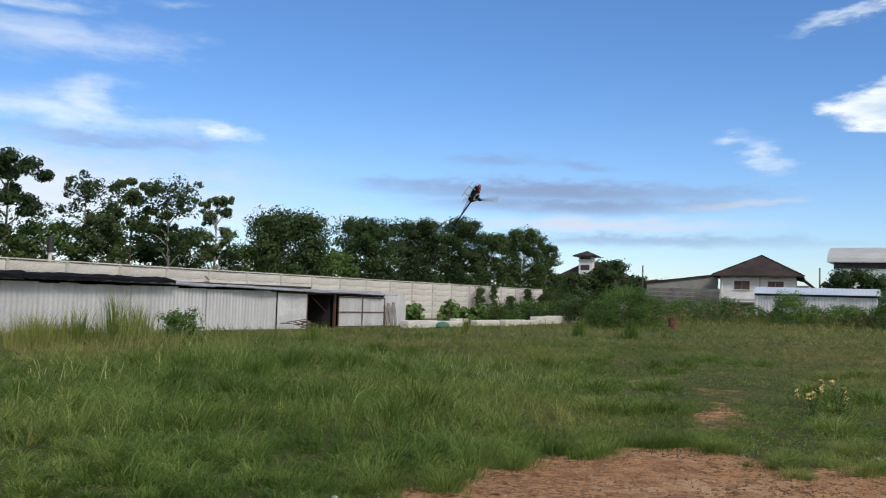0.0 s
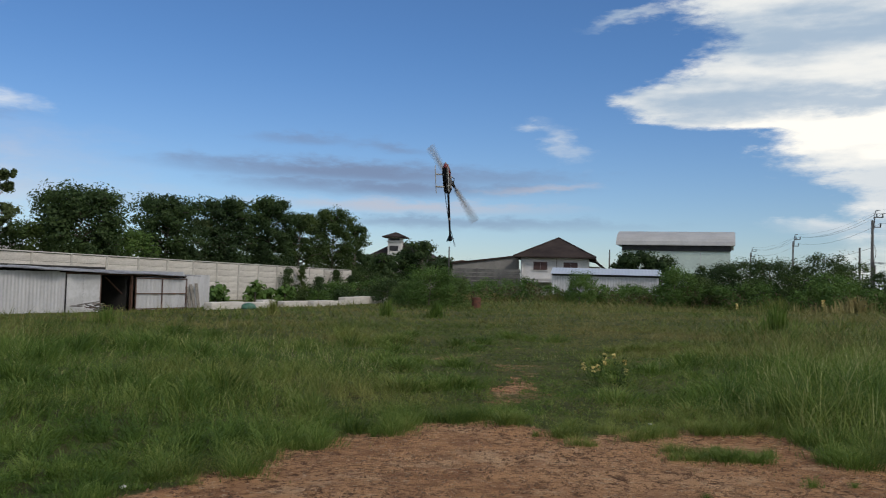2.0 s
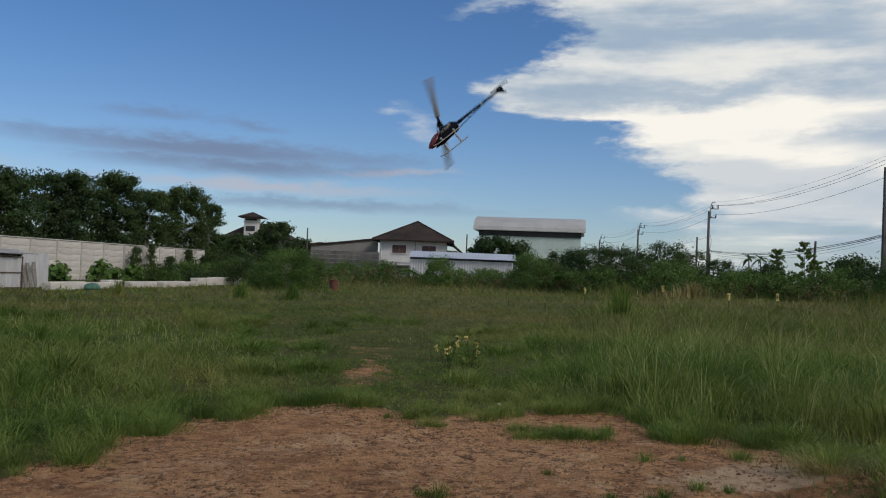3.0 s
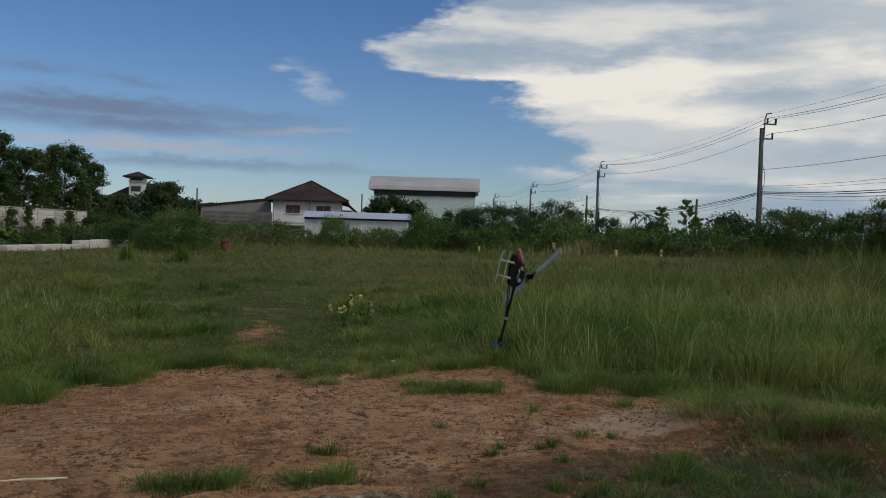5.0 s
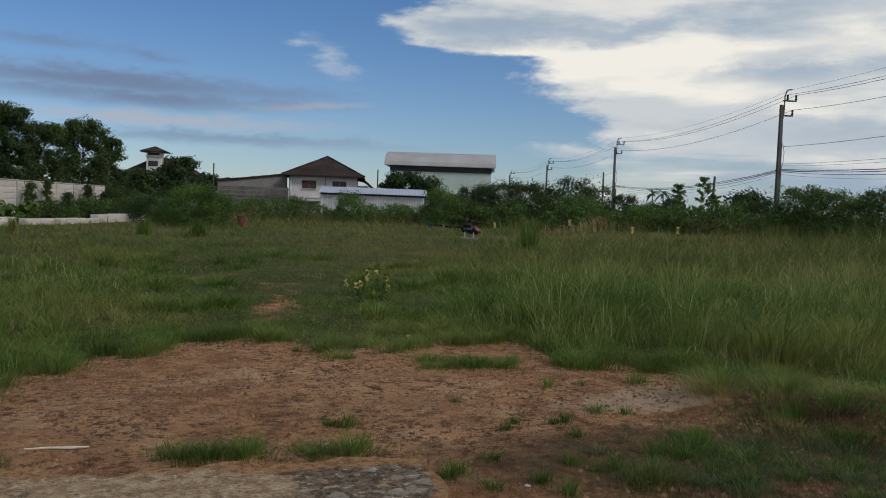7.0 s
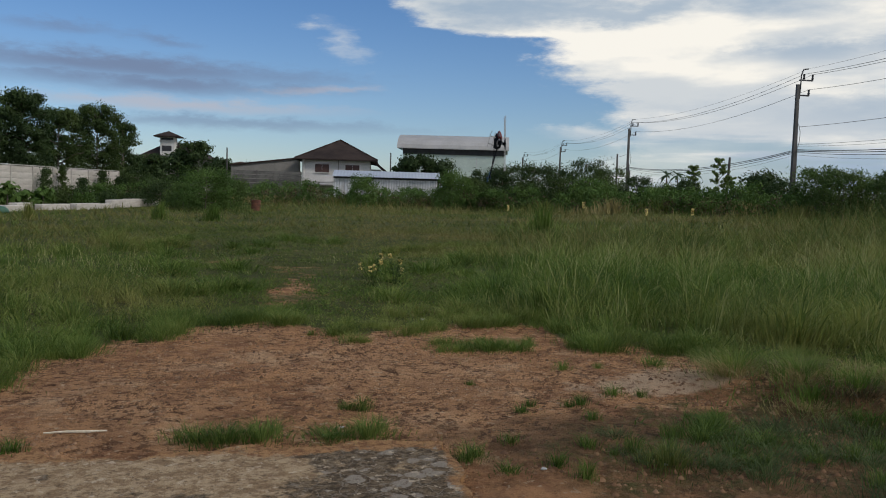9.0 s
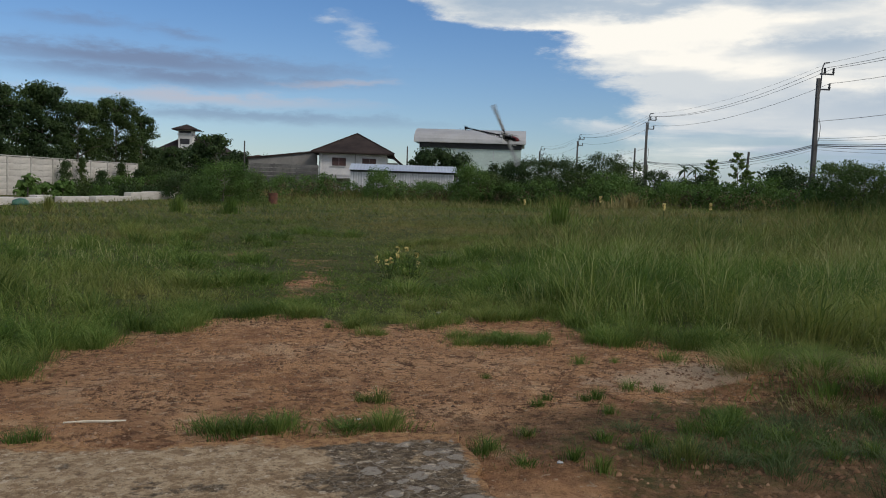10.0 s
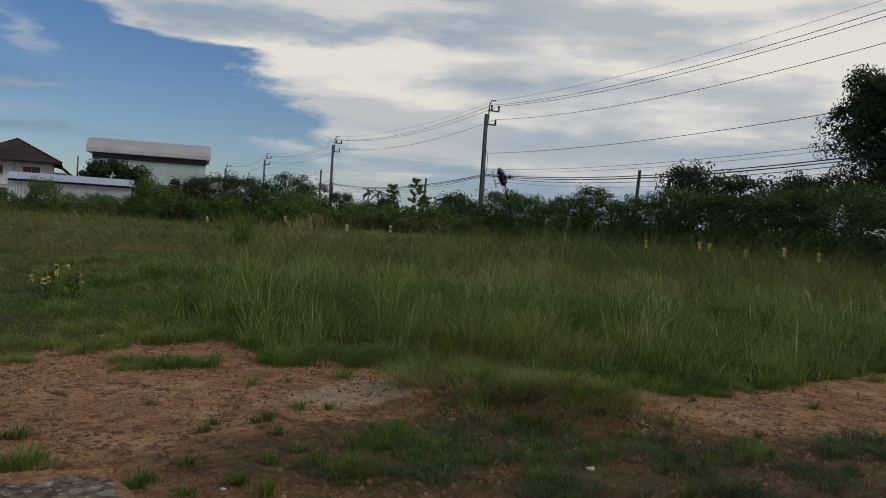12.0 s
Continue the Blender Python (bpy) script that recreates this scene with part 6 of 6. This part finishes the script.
def make_yard():
    r = random.Random(33)
    panel = thing("tin_sheet_stack", "grey tin sheet standing beside the shed", "tin sheet", in_shed(0, 0, 0))
    part("sheet", ribbed(bmesh.new(), 38.0, 41.6, -0.1, 1.78, 1.2, pitch=0.4, depth=0.03), TIN, panel)
    for k, (x, h, lean) in enumerate(((39.2, 1.15, 12), (39.6, 1.3, 14), (39.95, 1.35, 10), (38.4, 0.8, 6))):
        board = thing("leaning_board", "weathered grey board leaning on tin", "board", in_shed(x, 0.75, -0.02), "leaning boards")
        bm = new_box(-0.13, 0.13, -0.02, 0.02, 0, h, bevel=0.006)
        ob = part("plank", bm, WOOD_GREY, board)
        ob.matrix_basis = pose(0, 0, 0, -lean, 2 * (k - 1), 0)
    for k, (x0, x1, y, h, z) in enumerate(((37.9, 41.0, -1.2, 0.30, 0), (41.1, 44.2, -1.0, 0.24, 0), (44.3, 46.0, -0.4, 0.34, 0), (46.2, 49.0, -0.9, 0.26, 0), (49.1, 52.2, -1.3, 0.28, 0), (52.3, 54.6, -1.0, 0.22, 0), (54.8, 58.1, -0.7, 0.46, 0), (58.3, 61.2, -0.5, 0.50, 0), (61.4, 63.7, -0.6, 0.42, 0))):
        slab = thing("concrete_panel", "pale precast concrete panel lying at the yard edge", "concrete panel", in_shed((x0 + x1) / 2, y, -0.05, r.uniform(-6, 6)), "concrete panels at the yard")
        part("panel", new_box(-(x1 - x0) / 2, (x1 - x0) / 2, -0.25, 0.25, 0, h + 0.12, bevel=0.03), CONCRETE, slab)
    pile = thing("scrap_pile", "pile of broken boards and scrap by the shed", "scrap pile", in_shed(29.9, -0.9, 0))
    for k in range(14):
        bm = new_box(-r.uniform(0.2, 0.5), r.uniform(0.2, 0.5), -0.05, 0.05, -0.015, 0.02)
        ob = part("board", bm, WOOD_GREY if k % 3 else RUST, pile)
        ob.matrix_basis = pose(r.uniform(-0.9, 0.9), r.uniform(-0.3, 0.3), 0.10 + 0.022 * k, r.uniform(-12, 12), r.uniform(-14, 14), r.uniform(0, 180))
    bm = bmesh.new()
    bmesh.ops.create_icosphere(bm, subdivisions=3, radius=1.0)
    for v in bm.verts:
        v.co = Vector((v.co.x * 0.55, v.co.y * 0.35, max(v.co.z, -0.2) * 0.28 + 0.05 * noise.noise(v.co * 3)))
    heap = thing("tarp_heap", "crumpled green tarpaulin heap", "tarpaulin", in_shed(40.6, -2.0, 0.05))
    part("cover", bm, GREEN_TARP, heap, smooth=True)
    # rusty drum in the field
    p = polar(14.2, 56)
    drum = thing("rusty_drum", "rust-red steel drum standing in the grass", "drum", on_ground(p.x, p.y, -0.05))
    part("shell", tube(bmesh.new(), [(0, 0, 0), (0, 0, 0.3), (0, 0, 0.32), (0, 0, 0.34), (0, 0, 0.5), (0, 0, 0.52), (0, 0, 0.54), (0, 0, 0.74)], [0.29, 0.29, 0.305, 0.29, 0.29, 0.305, 0.29, 0.29], 20), RUST_RED, drum)
    part("rim", tube(bmesh.new(), [(0, 0, 0.74), (0, 0, 0.77)], [0.305, 0.305], 20), RUST_RED, drum)
    p = WALL_N * 38.5 + WALL_U * 25.6
    tank = thing("black_pipe_stack", "black pipe stack on a white base behind the wall", "pipe", Matrix.Translation(p))
    part("base", tube(bmesh.new(), [(0, 0, -0.1), (0, 0, 3.3)], 0.09, 10), PAINT_WHITE, tank)
    part("cap", tube(bmesh.new(), [(0, 0, 3.3), (0, 0, 4.05), (0, 0, 4.1)], [0.16, 0.16, 0.12], 12), CABLE, tank)
    roofs = thing("far_shed", "far pale roof glimpsed between trees", "house", Matrix.Translation(polar(-15.4, 110)))
    part("wall", new_box(-3, 3, 0, 5, 0, 4.2), PAINT_WHITE, roofs)
    bm = bmesh.new()
    poly_prism(bm, [(-3.4, 4.2), (0, 5.2), (3.4, 4.2), (3.4, 4.05), (-3.4, 4.05)], -0.4, 5.4)
    part("roof", bm, ROOF_PALE, roofs)


make_tufts()
make_clods()
make_litter()
make_flowers()
make_yard()


# ---- radio-controlled helicopter: nose to +x, mast to +z, the mast's foot at the origin ----
def make_helicopter():
    heli = thing("model_helicopter", "red and white radio-controlled helicopter with black carbon frame, in flight", "model helicopter")
    bm = bmesh.new()
    stations = ((0.305, 0.014, -0.05, 0.012), (0.29, 0.040, -0.048, 0.044), (0.25, 0.058, -0.038, 0.068), (0.20, 0.070, -0.018, 0.085), (0.15, 0.070, 0.006, 0.080), (0.10, 0.055, 0.03, 0.058))
    rings = []
    for x, w, zc, h in stations:
        rings.append([bm.verts.new((x, math.cos(a) * w * 0.8, zc + math.sin(a) * h * 0.8)) for a in (k * math.tau / 14 for k in range(14))])
    for ra, rb in zip(rings, rings[1:]):
        for k in range(14):
            bm.faces.new((ra[k], ra[(k + 1) % 14], rb[(k + 1) % 14], rb[k]))
    bm.faces.new(rings[0][::-1])
    bm.faces.new(rings[-1])
    canopy = part("canopy", bm, HELI_RED, heli, "glossy red canopy", smooth=True)
    for s in (-1, 1):
        bm = bmesh.new()
        rows = [[bm.verts.new((x, s * (w * 0.8 + 0.004) * math.cos(a), zc + (h * 0.8 + 0.004) * math.sin(a))) for a in (-0.1, 0.2, 0.5)] for x, w, zc, h in stations[2:5]]
        for ra, rb in zip(rows, rows[1:]):
            for k in range(2):
                bm.faces.new((ra[k], ra[k + 1], rb[k + 1], rb[k]))
        bmesh.ops.solidify(bm, geom=bm.faces[:], thickness=0.002)
        part("panel", bm, HELI_WHITE, canopy, "white side panel")
    part("nose_cap", tube(bmesh.new(), [(0.30, 0, -0.05), (0.318, 0, -0.05)], [0.022, 0.012], 8), HELI_WHITE, canopy)
    for s in (-1, 1):
        bm = poly_prism(bmesh.new(), [(-0.15, -0.09), (0.12, -0.13), (0.24, -0.11), (0.16, 0.0), (0.05, 0.095), (-0.12, 0.08), (-0.19, 0.0)], s * 0.032 - 0.002, s * 0.032 + 0.002)
        part("side_frame", bm, CARBON, heli)
    part("battery", new_box(-0.02, 0.22, -0.03, 0.03, -0.105, -0.03, bevel=0.008), CARBON, heli)
    part("motor", tube(bmesh.new(), [(0.06, 0, 0.0), (0.06, 0, 0.075)], 0.036, 14), ALLOY, heli)
    part("main_gear", tube(bmesh.new(), [(0, 0, -0.01), (0, 0, 0.004)], 0.075, 24), HELI_WHITE, heli)
    for k, (x, y, z) in enumerate(((0.08, 0.045, 0.03), (0.08, -0.045, 0.03), (-0.08, 0.045, 0.03), (-0.10, -0.045, -0.01))):
        part("servo", new_box(x - 0.022, x + 0.022, y - 0.012, y + 0.012, z - 0.02, z + 0.02, bevel=0.003), ALLOY if k % 2 else HELI_WHITE, heli)
    part("tail_boom", tube(bmesh.new(), [(-0.14, 0, 0.01), (-0.90, 0, 0.01)], [0.019, 0.016], 12), CARBON, heli, "black carbon tube")
    for s in (-1, 1):
        part("boom_strut", tube(bmesh.new(), [(-0.13, s * 0.03, -0.07), (-0.60, s * 0.012, 0.0)], 0.006, 6), CARBON, heli)
    part("boom_clamp", tube(bmesh.new(), [(-0.58, 0, 0.01), (-0.61, 0, 0.01)], 0.024, 12), HELI_WHITE, heli)
    part("tail_case", new_box(-0.95, -0.87, -0.025, 0.025, -0.015, 0.035, bevel=0.006), CARBON, heli)
    part("tail_fin", poly_prism(bmesh.new(), [(-0.88, 0.02), (-0.93, 0.02), (-0.975, 0.065), (-0.945, 0.065)], -0.026, -0.022), HELI_BLUE, heli, "dark blue fin")
    part("tail_fin", poly_prism(bmesh.new(), [(-0.88, 0.0), (-0.94, 0.0), (-0.97, -0.085), (-0.945, -0.085)], -0.026, -0.022), HELI_BLUE, heli, "dark blue fin")
    for s in (-1, 1):
        skid = part("skid", tube(bmesh.new(), [(-0.19, s * 0.11, -0.215), (-0.15, s * 0.11, -0.225), (0.20, s * 0.11, -0.225), (0.26, s * 0.11, -0.20)], 0.007, 8), SKID, heli, "white landing skid")
        for x in (-0.08, 0.12):
            part("skid_leg", tube(bmesh.new(), [(x, s * 0.025, -0.09), (x, s * 0.085, -0.14), (x, s * 0.11, -0.225)], 0.0125, 8), SKID, skid)
    part("mast", tube(bmesh.new(), [(0, 0, 0.0), (0, 0, 0.20)], 0.006, 8), ALLOY, heli)
    part("head_block", new_box(-0.03, 0.03, -0.03, 0.03, 0.14, 0.225, bevel=0.008), CARBON, heli)
    for s in (-1, 1):
        part("control_link", tube(bmesh.new(), [(s * 0.03, 0.03, 0.11), (s * 0.045, 0.035, 0.20)], 0.004, 6), ALLOY, heli)
    part("antenna", tube(bmesh.new(), [(0.10, 0.035, 0.05), (0.06, 0.085, 0.09), (0.0, 0.10, 0.03), (0.02, 0.05, -0.06)], 0.006, 6), CARBON, heli, "looped black wiring")
    part("swashplate", tube(bmesh.new(), [(0, 0, 0.105), (0, 0, 0.122)], 0.035, 16), ALLOY, heli)
    rotor = part("main_rotor", tube(bmesh.new(), [(0, -0.07, 0.0), (0, 0.07, 0.0)], [0.024, 0.024], 10), CARBON, heli)
    rotor.matrix_basis = pose(0, 0, 0.20)
    for s in (-1, 1):
        part("blade_grip", tube(bmesh.new(), [(0, s * 0.05, 0), (0, s * 0.15, 0)], 0.019, 8), ALLOY, rotor)
        bm = poly_prism(bmesh.new(), [(-0.036, -0.001), (-0.026, 0.003), (0.0, 0.0045), (0.034, 0.0), (0.0, -0.0045), (-0.026, -0.004)], *sorted((s * 0.12, s * 0.75)))
        part("blade", bm, BLADE, rotor, "pale grey blade")
    tail = part("tail_rotor", tube(bmesh.new(), [(0, 0.0, 0), (0, 0.03, 0)], 0.012, 8), ALLOY, heli)
    tail.matrix_basis = pose(-0.92, 0.03, 0.01)
    for s in (-1, 1):
        part("blade", new_box(-0.013, 0.013, 0.018, 0.021, min(s * 0.02, s * 0.14), max(s * 0.02, s * 0.14)), HELI_BLUE, tail)
    return heli, rotor, tail


helicopter, main_rotor, tail_rotor = make_helicopter()


def motions():
    # seconds, place, turn
    rows = [
        (0.000, 0.28, 20.94, 4.17, -144, -57, -4),
        (0.100, 0.40, 19.90, 4.38, -32, -64, -147),
        (0.200, 0.45, 17.86, 4.36, -5, -14, 180),
        (0.300, 0.55, 18.81, 4.69, -7, 46, 173),
        (0.400, 0.66, 20.75, 5.16, -107, 84, 70),
        (0.433, 0.69, 21.39, 5.38, 73, 56, -65),
        (0.467, 0.72, 22.03, 5.59, 43, 23, -39),
        (0.500, 0.75, 22.68, 5.81, 6, 6, -3),
        (0.600, 0.31, 17.73, 5.34, 6, -26, -7),
        (0.700, 0.15, 19.65, 6.45, 6, -23, -6),
        (0.800, 0.06, 21.66, 6.69, -8, 9, 60),
        (0.833, 0.13, 21.04, 6.10, -7, 13, 112),
        (0.867, 0.19, 20.42, 5.51, -3, 14, 164),
        (0.900, 0.25, 19.81, 4.91, 0, 12, -143),
        (1.000, 0.43, 16.96, 2.78, -2, 4, -138),
        (1.100, 0.50, 16.06, 1.18, -2, 3, -143),
        (1.200, 0.33, 14.10, 0.49, -3, 1, 177),
        (1.300, 0.41, 14.08, 0.40, -3, 1, 176),
        (1.400, 0.62, 14.04, 0.95, -2, 2, 175),
        (1.500, 0.81, 14.01, 1.68, -2, -2, 175),
        (1.533, 0.92, 14.33, 1.92, -56, -17, 170),
        (1.567, 1.04, 14.65, 2.17, -114, -28, -180),
        (1.600, 1.15, 14.96, 2.41, -176, -26, -163),
        (1.667, 1.57, 15.57, 2.95, 137, -37, 178),
        (1.700, 1.78, 15.87, 3.22, 112, -47, 174),
        (1.800, 2.19, 15.80, 3.61, 60, -77, -180),
        (1.900, 2.30, 13.45, 3.38, 71, -87, 166),
        (2.000, 2.81, 13.35, 3.26, 73, -86, 162),
        (2.100, 3.33, 13.25, 2.99, 70, -87, 163),
        (2.200, 3.91, 13.43, 2.52, 30, -88, -149),
        (2.300, 4.05, 12.38, 1.84, -140, -87, 10),
        (2.367, 4.08, 11.69, 1.47, -175, -74, -7),
        (2.400, 4.09, 11.34, 1.28, 171, -69, -19),
        (2.500, 4.47, 11.75, 1.03, 151, -25, -18),
        (2.600, 4.34, 11.23, 1.40, 163, -7, -19),
        (2.667, 4.59, 11.84, 1.82, -155, -30, -66),
        (2.700, 4.71, 12.14, 2.03, -130, -26, -94),
        (2.733, 4.72, 12.13, 2.20, -154, -26, -120),
        (2.766, 4.73, 12.12, 2.37, -177, -35, -144),
        (2.800, 4.74, 12.10, 2.53, 162, -51, -166),
        (2.900, 4.07, 10.74, 2.93, 167, -21, 160),
        (2.933, 4.04, 10.57, 3.08, 126, -2, 176),
        (2.967, 4.02, 10.40, 3.24, 89, 22, 176),
        (3.000, 4.09, 10.47, 3.47, 42, 40, 157),
        (3.100, 4.45, 11.07, 4.10, -85, 88, 61),
        (3.133, 4.63, 11.34, 4.23, 90, 68, -75),
        (3.167, 4.82, 11.62, 4.36, 62, 49, -50),
        (3.200, 5.00, 11.90, 4.48, 33, 38, -21),
        (3.500, 5.93, 12.63, 3.80, 19, -32, -25),
        (3.800, 6.92, 13.32, 2.52, 164, -88, -177),
        (3.900, 7.04, 13.26, 2.33, -66, -50, 94),
        (4.000, 7.15, 13.21, 2.15, -38, -16, 119),
        (4.100, 7.27, 13.15, 1.97, -1, 2, 154),
        (4.400, 6.89, 12.21, 2.63, -31, -35, 178),
        (4.600, 6.54, 11.26, 2.21, -36, -58, 152),
        (4.800, 6.21, 10.29, 1.57, 26, -80, 147),
        (4.900, 6.44, 10.17, 1.42, 126, -89, 47),
        (5.000, 6.15, 9.19, 1.12, -163, -77, -25),
        (5.100, 6.27, 9.12, 0.73, 178, -49, -27),
        (5.200, 6.09, 8.66, 0.52, 165, -19, -28),
        (5.300, 5.80, 8.26, 0.56, 174, -10, -28),
        (5.400, 5.60, 8.17, 1.11, 177, -9, -28),
        (5.500, 5.42, 8.50, 2.04, 175, -7, -27),
        (5.600, 4.56, 7.76, 3.13, 152, 6, -26),
        (5.700, 4.31, 7.79, 4.14, 135, -27, -27),
        (5.733, 4.24, 7.79, 4.34, 117, -41, -38),
        (5.800, 4.09, 7.80, 4.76, 68, -73, -39),
        (5.900, 4.22, 8.19, 5.33, -161, -63, 166),
        (5.933, 4.24, 8.34, 5.46, -88, -41, 127),
        (5.967, 4.25, 8.48, 5.58, -48, -9, 132),
        (6.000, 4.27, 8.63, 5.70, -6, 12, 155),
        (6.100, 4.77, 9.53, 5.64, -6, 22, 154),
        (6.200, 5.83, 11.27, 5.67, -7, 39, 152),
        (6.300, 7.46, 13.91, 5.42, -6, 47, 151),
        (6.400, 8.68, 15.65, 4.63, -6, 57, 150),
        (6.500, 10.38, 18.23, 3.64, 36, 80, -152),
        (6.600, 9.99, 17.36, 2.26, 38, 60, -104),
        (6.700, 9.66, 16.40, 1.03, 15, 34, -108),
        (6.800, 10.09, 17.27, 0.41, 8, 26, -105),
        (6.900, 9.90, 17.36, 0.57, 5, 22, -84),
        (7.000, 9.80, 17.43, 1.19, -3, 3, -28),
        (7.100, 9.67, 17.55, 1.91, -20, 12, -69),
        (7.200, 9.65, 17.59, 2.33, -52, 23, -93),
        (7.500, 10.24, 18.48, 3.14, -59, 86, -87),
        (7.600, 10.48, 18.72, 2.91, 67, 52, 84),
        (7.700, 10.72, 18.96, 2.67, 41, 18, 114),
        (7.800, 10.96, 19.20, 2.43, 3, 2, 153),
        (8.100, 11.20, 18.99, 0.91, 3, 2, 153),
        (8.400, 11.44, 18.89, 1.14, 41, 47, -154),
        (8.600, 11.62, 18.83, 1.54, 27, 35, -108),
        (8.800, 11.68, 18.84, 2.01, -29, 26, -98),
        (8.833, 11.61, 18.89, 2.16, -71, 0, -101),
        (8.867, 11.54, 18.94, 2.31, -115, -22, -86),
        (8.900, 11.46, 18.99, 2.46, -167, -25, -58),
        (9.000, 11.18, 19.17, 2.94, 134, -76, -11),
        (9.100, 12.27, 20.90, 3.36, 95, -85, 22),
        (9.133, 12.30, 20.88, 3.34, 59, -86, 25),
        (9.200, 12.36, 20.85, 3.30, -27, -86, 45),
        (9.300, 12.47, 20.79, 3.12, -70, -86, 88),
        (9.400, 12.62, 20.66, 2.24, -13, -85, 23),
        (9.500, 12.16, 19.72, 1.55, 9, -79, -6),
        (9.600, 11.61, 18.83, 0.84, 14, -66, -17),
        (9.700, 11.57, 18.86, 0.96, 18, -44, -22),
        (9.800, 10.87, 18.14, 1.64, 13, -35, -23),
        (9.900, 10.59, 18.36, 2.58, -40, -12, -25),
        (10.000, 9.49, 16.68, 2.74, -78, 11, -26),
        (10.100, 9.73, 17.73, 3.20, -22, 28, -28),
        (10.200, 10.22, 18.60, 3.08, 18, 40, -29),
        (10.300, 10.45, 18.42, 2.24, -11, 54, -69),
        (10.400, 9.26, 15.56, 1.08, -31, 25, -109),
        (10.500, 10.55, 17.11, 0.24, 2, 13, -114),
        (10.600, 11.45, 17.77, 0.21, -4, 16, -115),
        (10.700, 11.41, 16.68, 0.55, 12, 25, -96),
        (10.800, 12.02, 16.42, 1.26, 4, 12, -63),
        (10.900, 13.80, 17.79, 1.83, 3, -42, -36),
        (11.000, 14.15, 17.59, 2.00, -100, -85, 91),
        (11.100, 16.51, 18.46, 2.80, -108, -85, 103),
        (11.200, 17.79, 17.48, 3.07, -120, -84, 112),
        (11.300, 18.96, 16.47, 3.16, -131, -82, 122),
        (11.400, 20.12, 15.23, 3.03, -10, -85, -3),
        (11.500, 21.06, 13.98, 2.78, -120, -85, 105),
        (11.600, 21.25, 13.39, 2.65, 42, -37, -100),
        (11.667, 21.12, 13.24, 2.56, -2, -54, -147),
        (11.700, 21.06, 13.17, 2.51, -20, -70, -170),
        (11.800, 20.44, 13.69, 2.55, -10, -76, 150),
        (11.900, 18.76, 13.91, 2.80, -5, -84, 140),
        (12.000, 17.12, 14.12, 2.78, 0, -74, 134),
    ]
    walk(helicopter, [(t, pose(x, y, z, rx, ry, rz)) for t, x, y, z, rx, ry, rz in rows])
    steps = range(0, 361)
    # the blades' line at some moments; between them the rotor spins at an even rate
    stops = [(0, 164), (15, 10), (60, 60), (75, 70), (90, 16), (150, 146), (195, 164), (270, 122), (300, 144), (360, 4)]
    spin = [(0, stops[0][1])]
    for k, line in stops[1:]:
        k0, turned = spin[-1]
        goal = turned - 85.0 * (k - k0)
        spin.append((k, line + 180.0 * round((goal - line) / 180.0)))
    walk(main_rotor, [(k / 30, pose(0, 0, 0.20, 0, 0, float(np.interp(k, *zip(*spin))))) for k in steps])
    walk(tail_rotor, [(k / 30, pose(-0.92, 0.03, 0.01, 0, 77.0 * k, 0)) for k in steps])


motions()
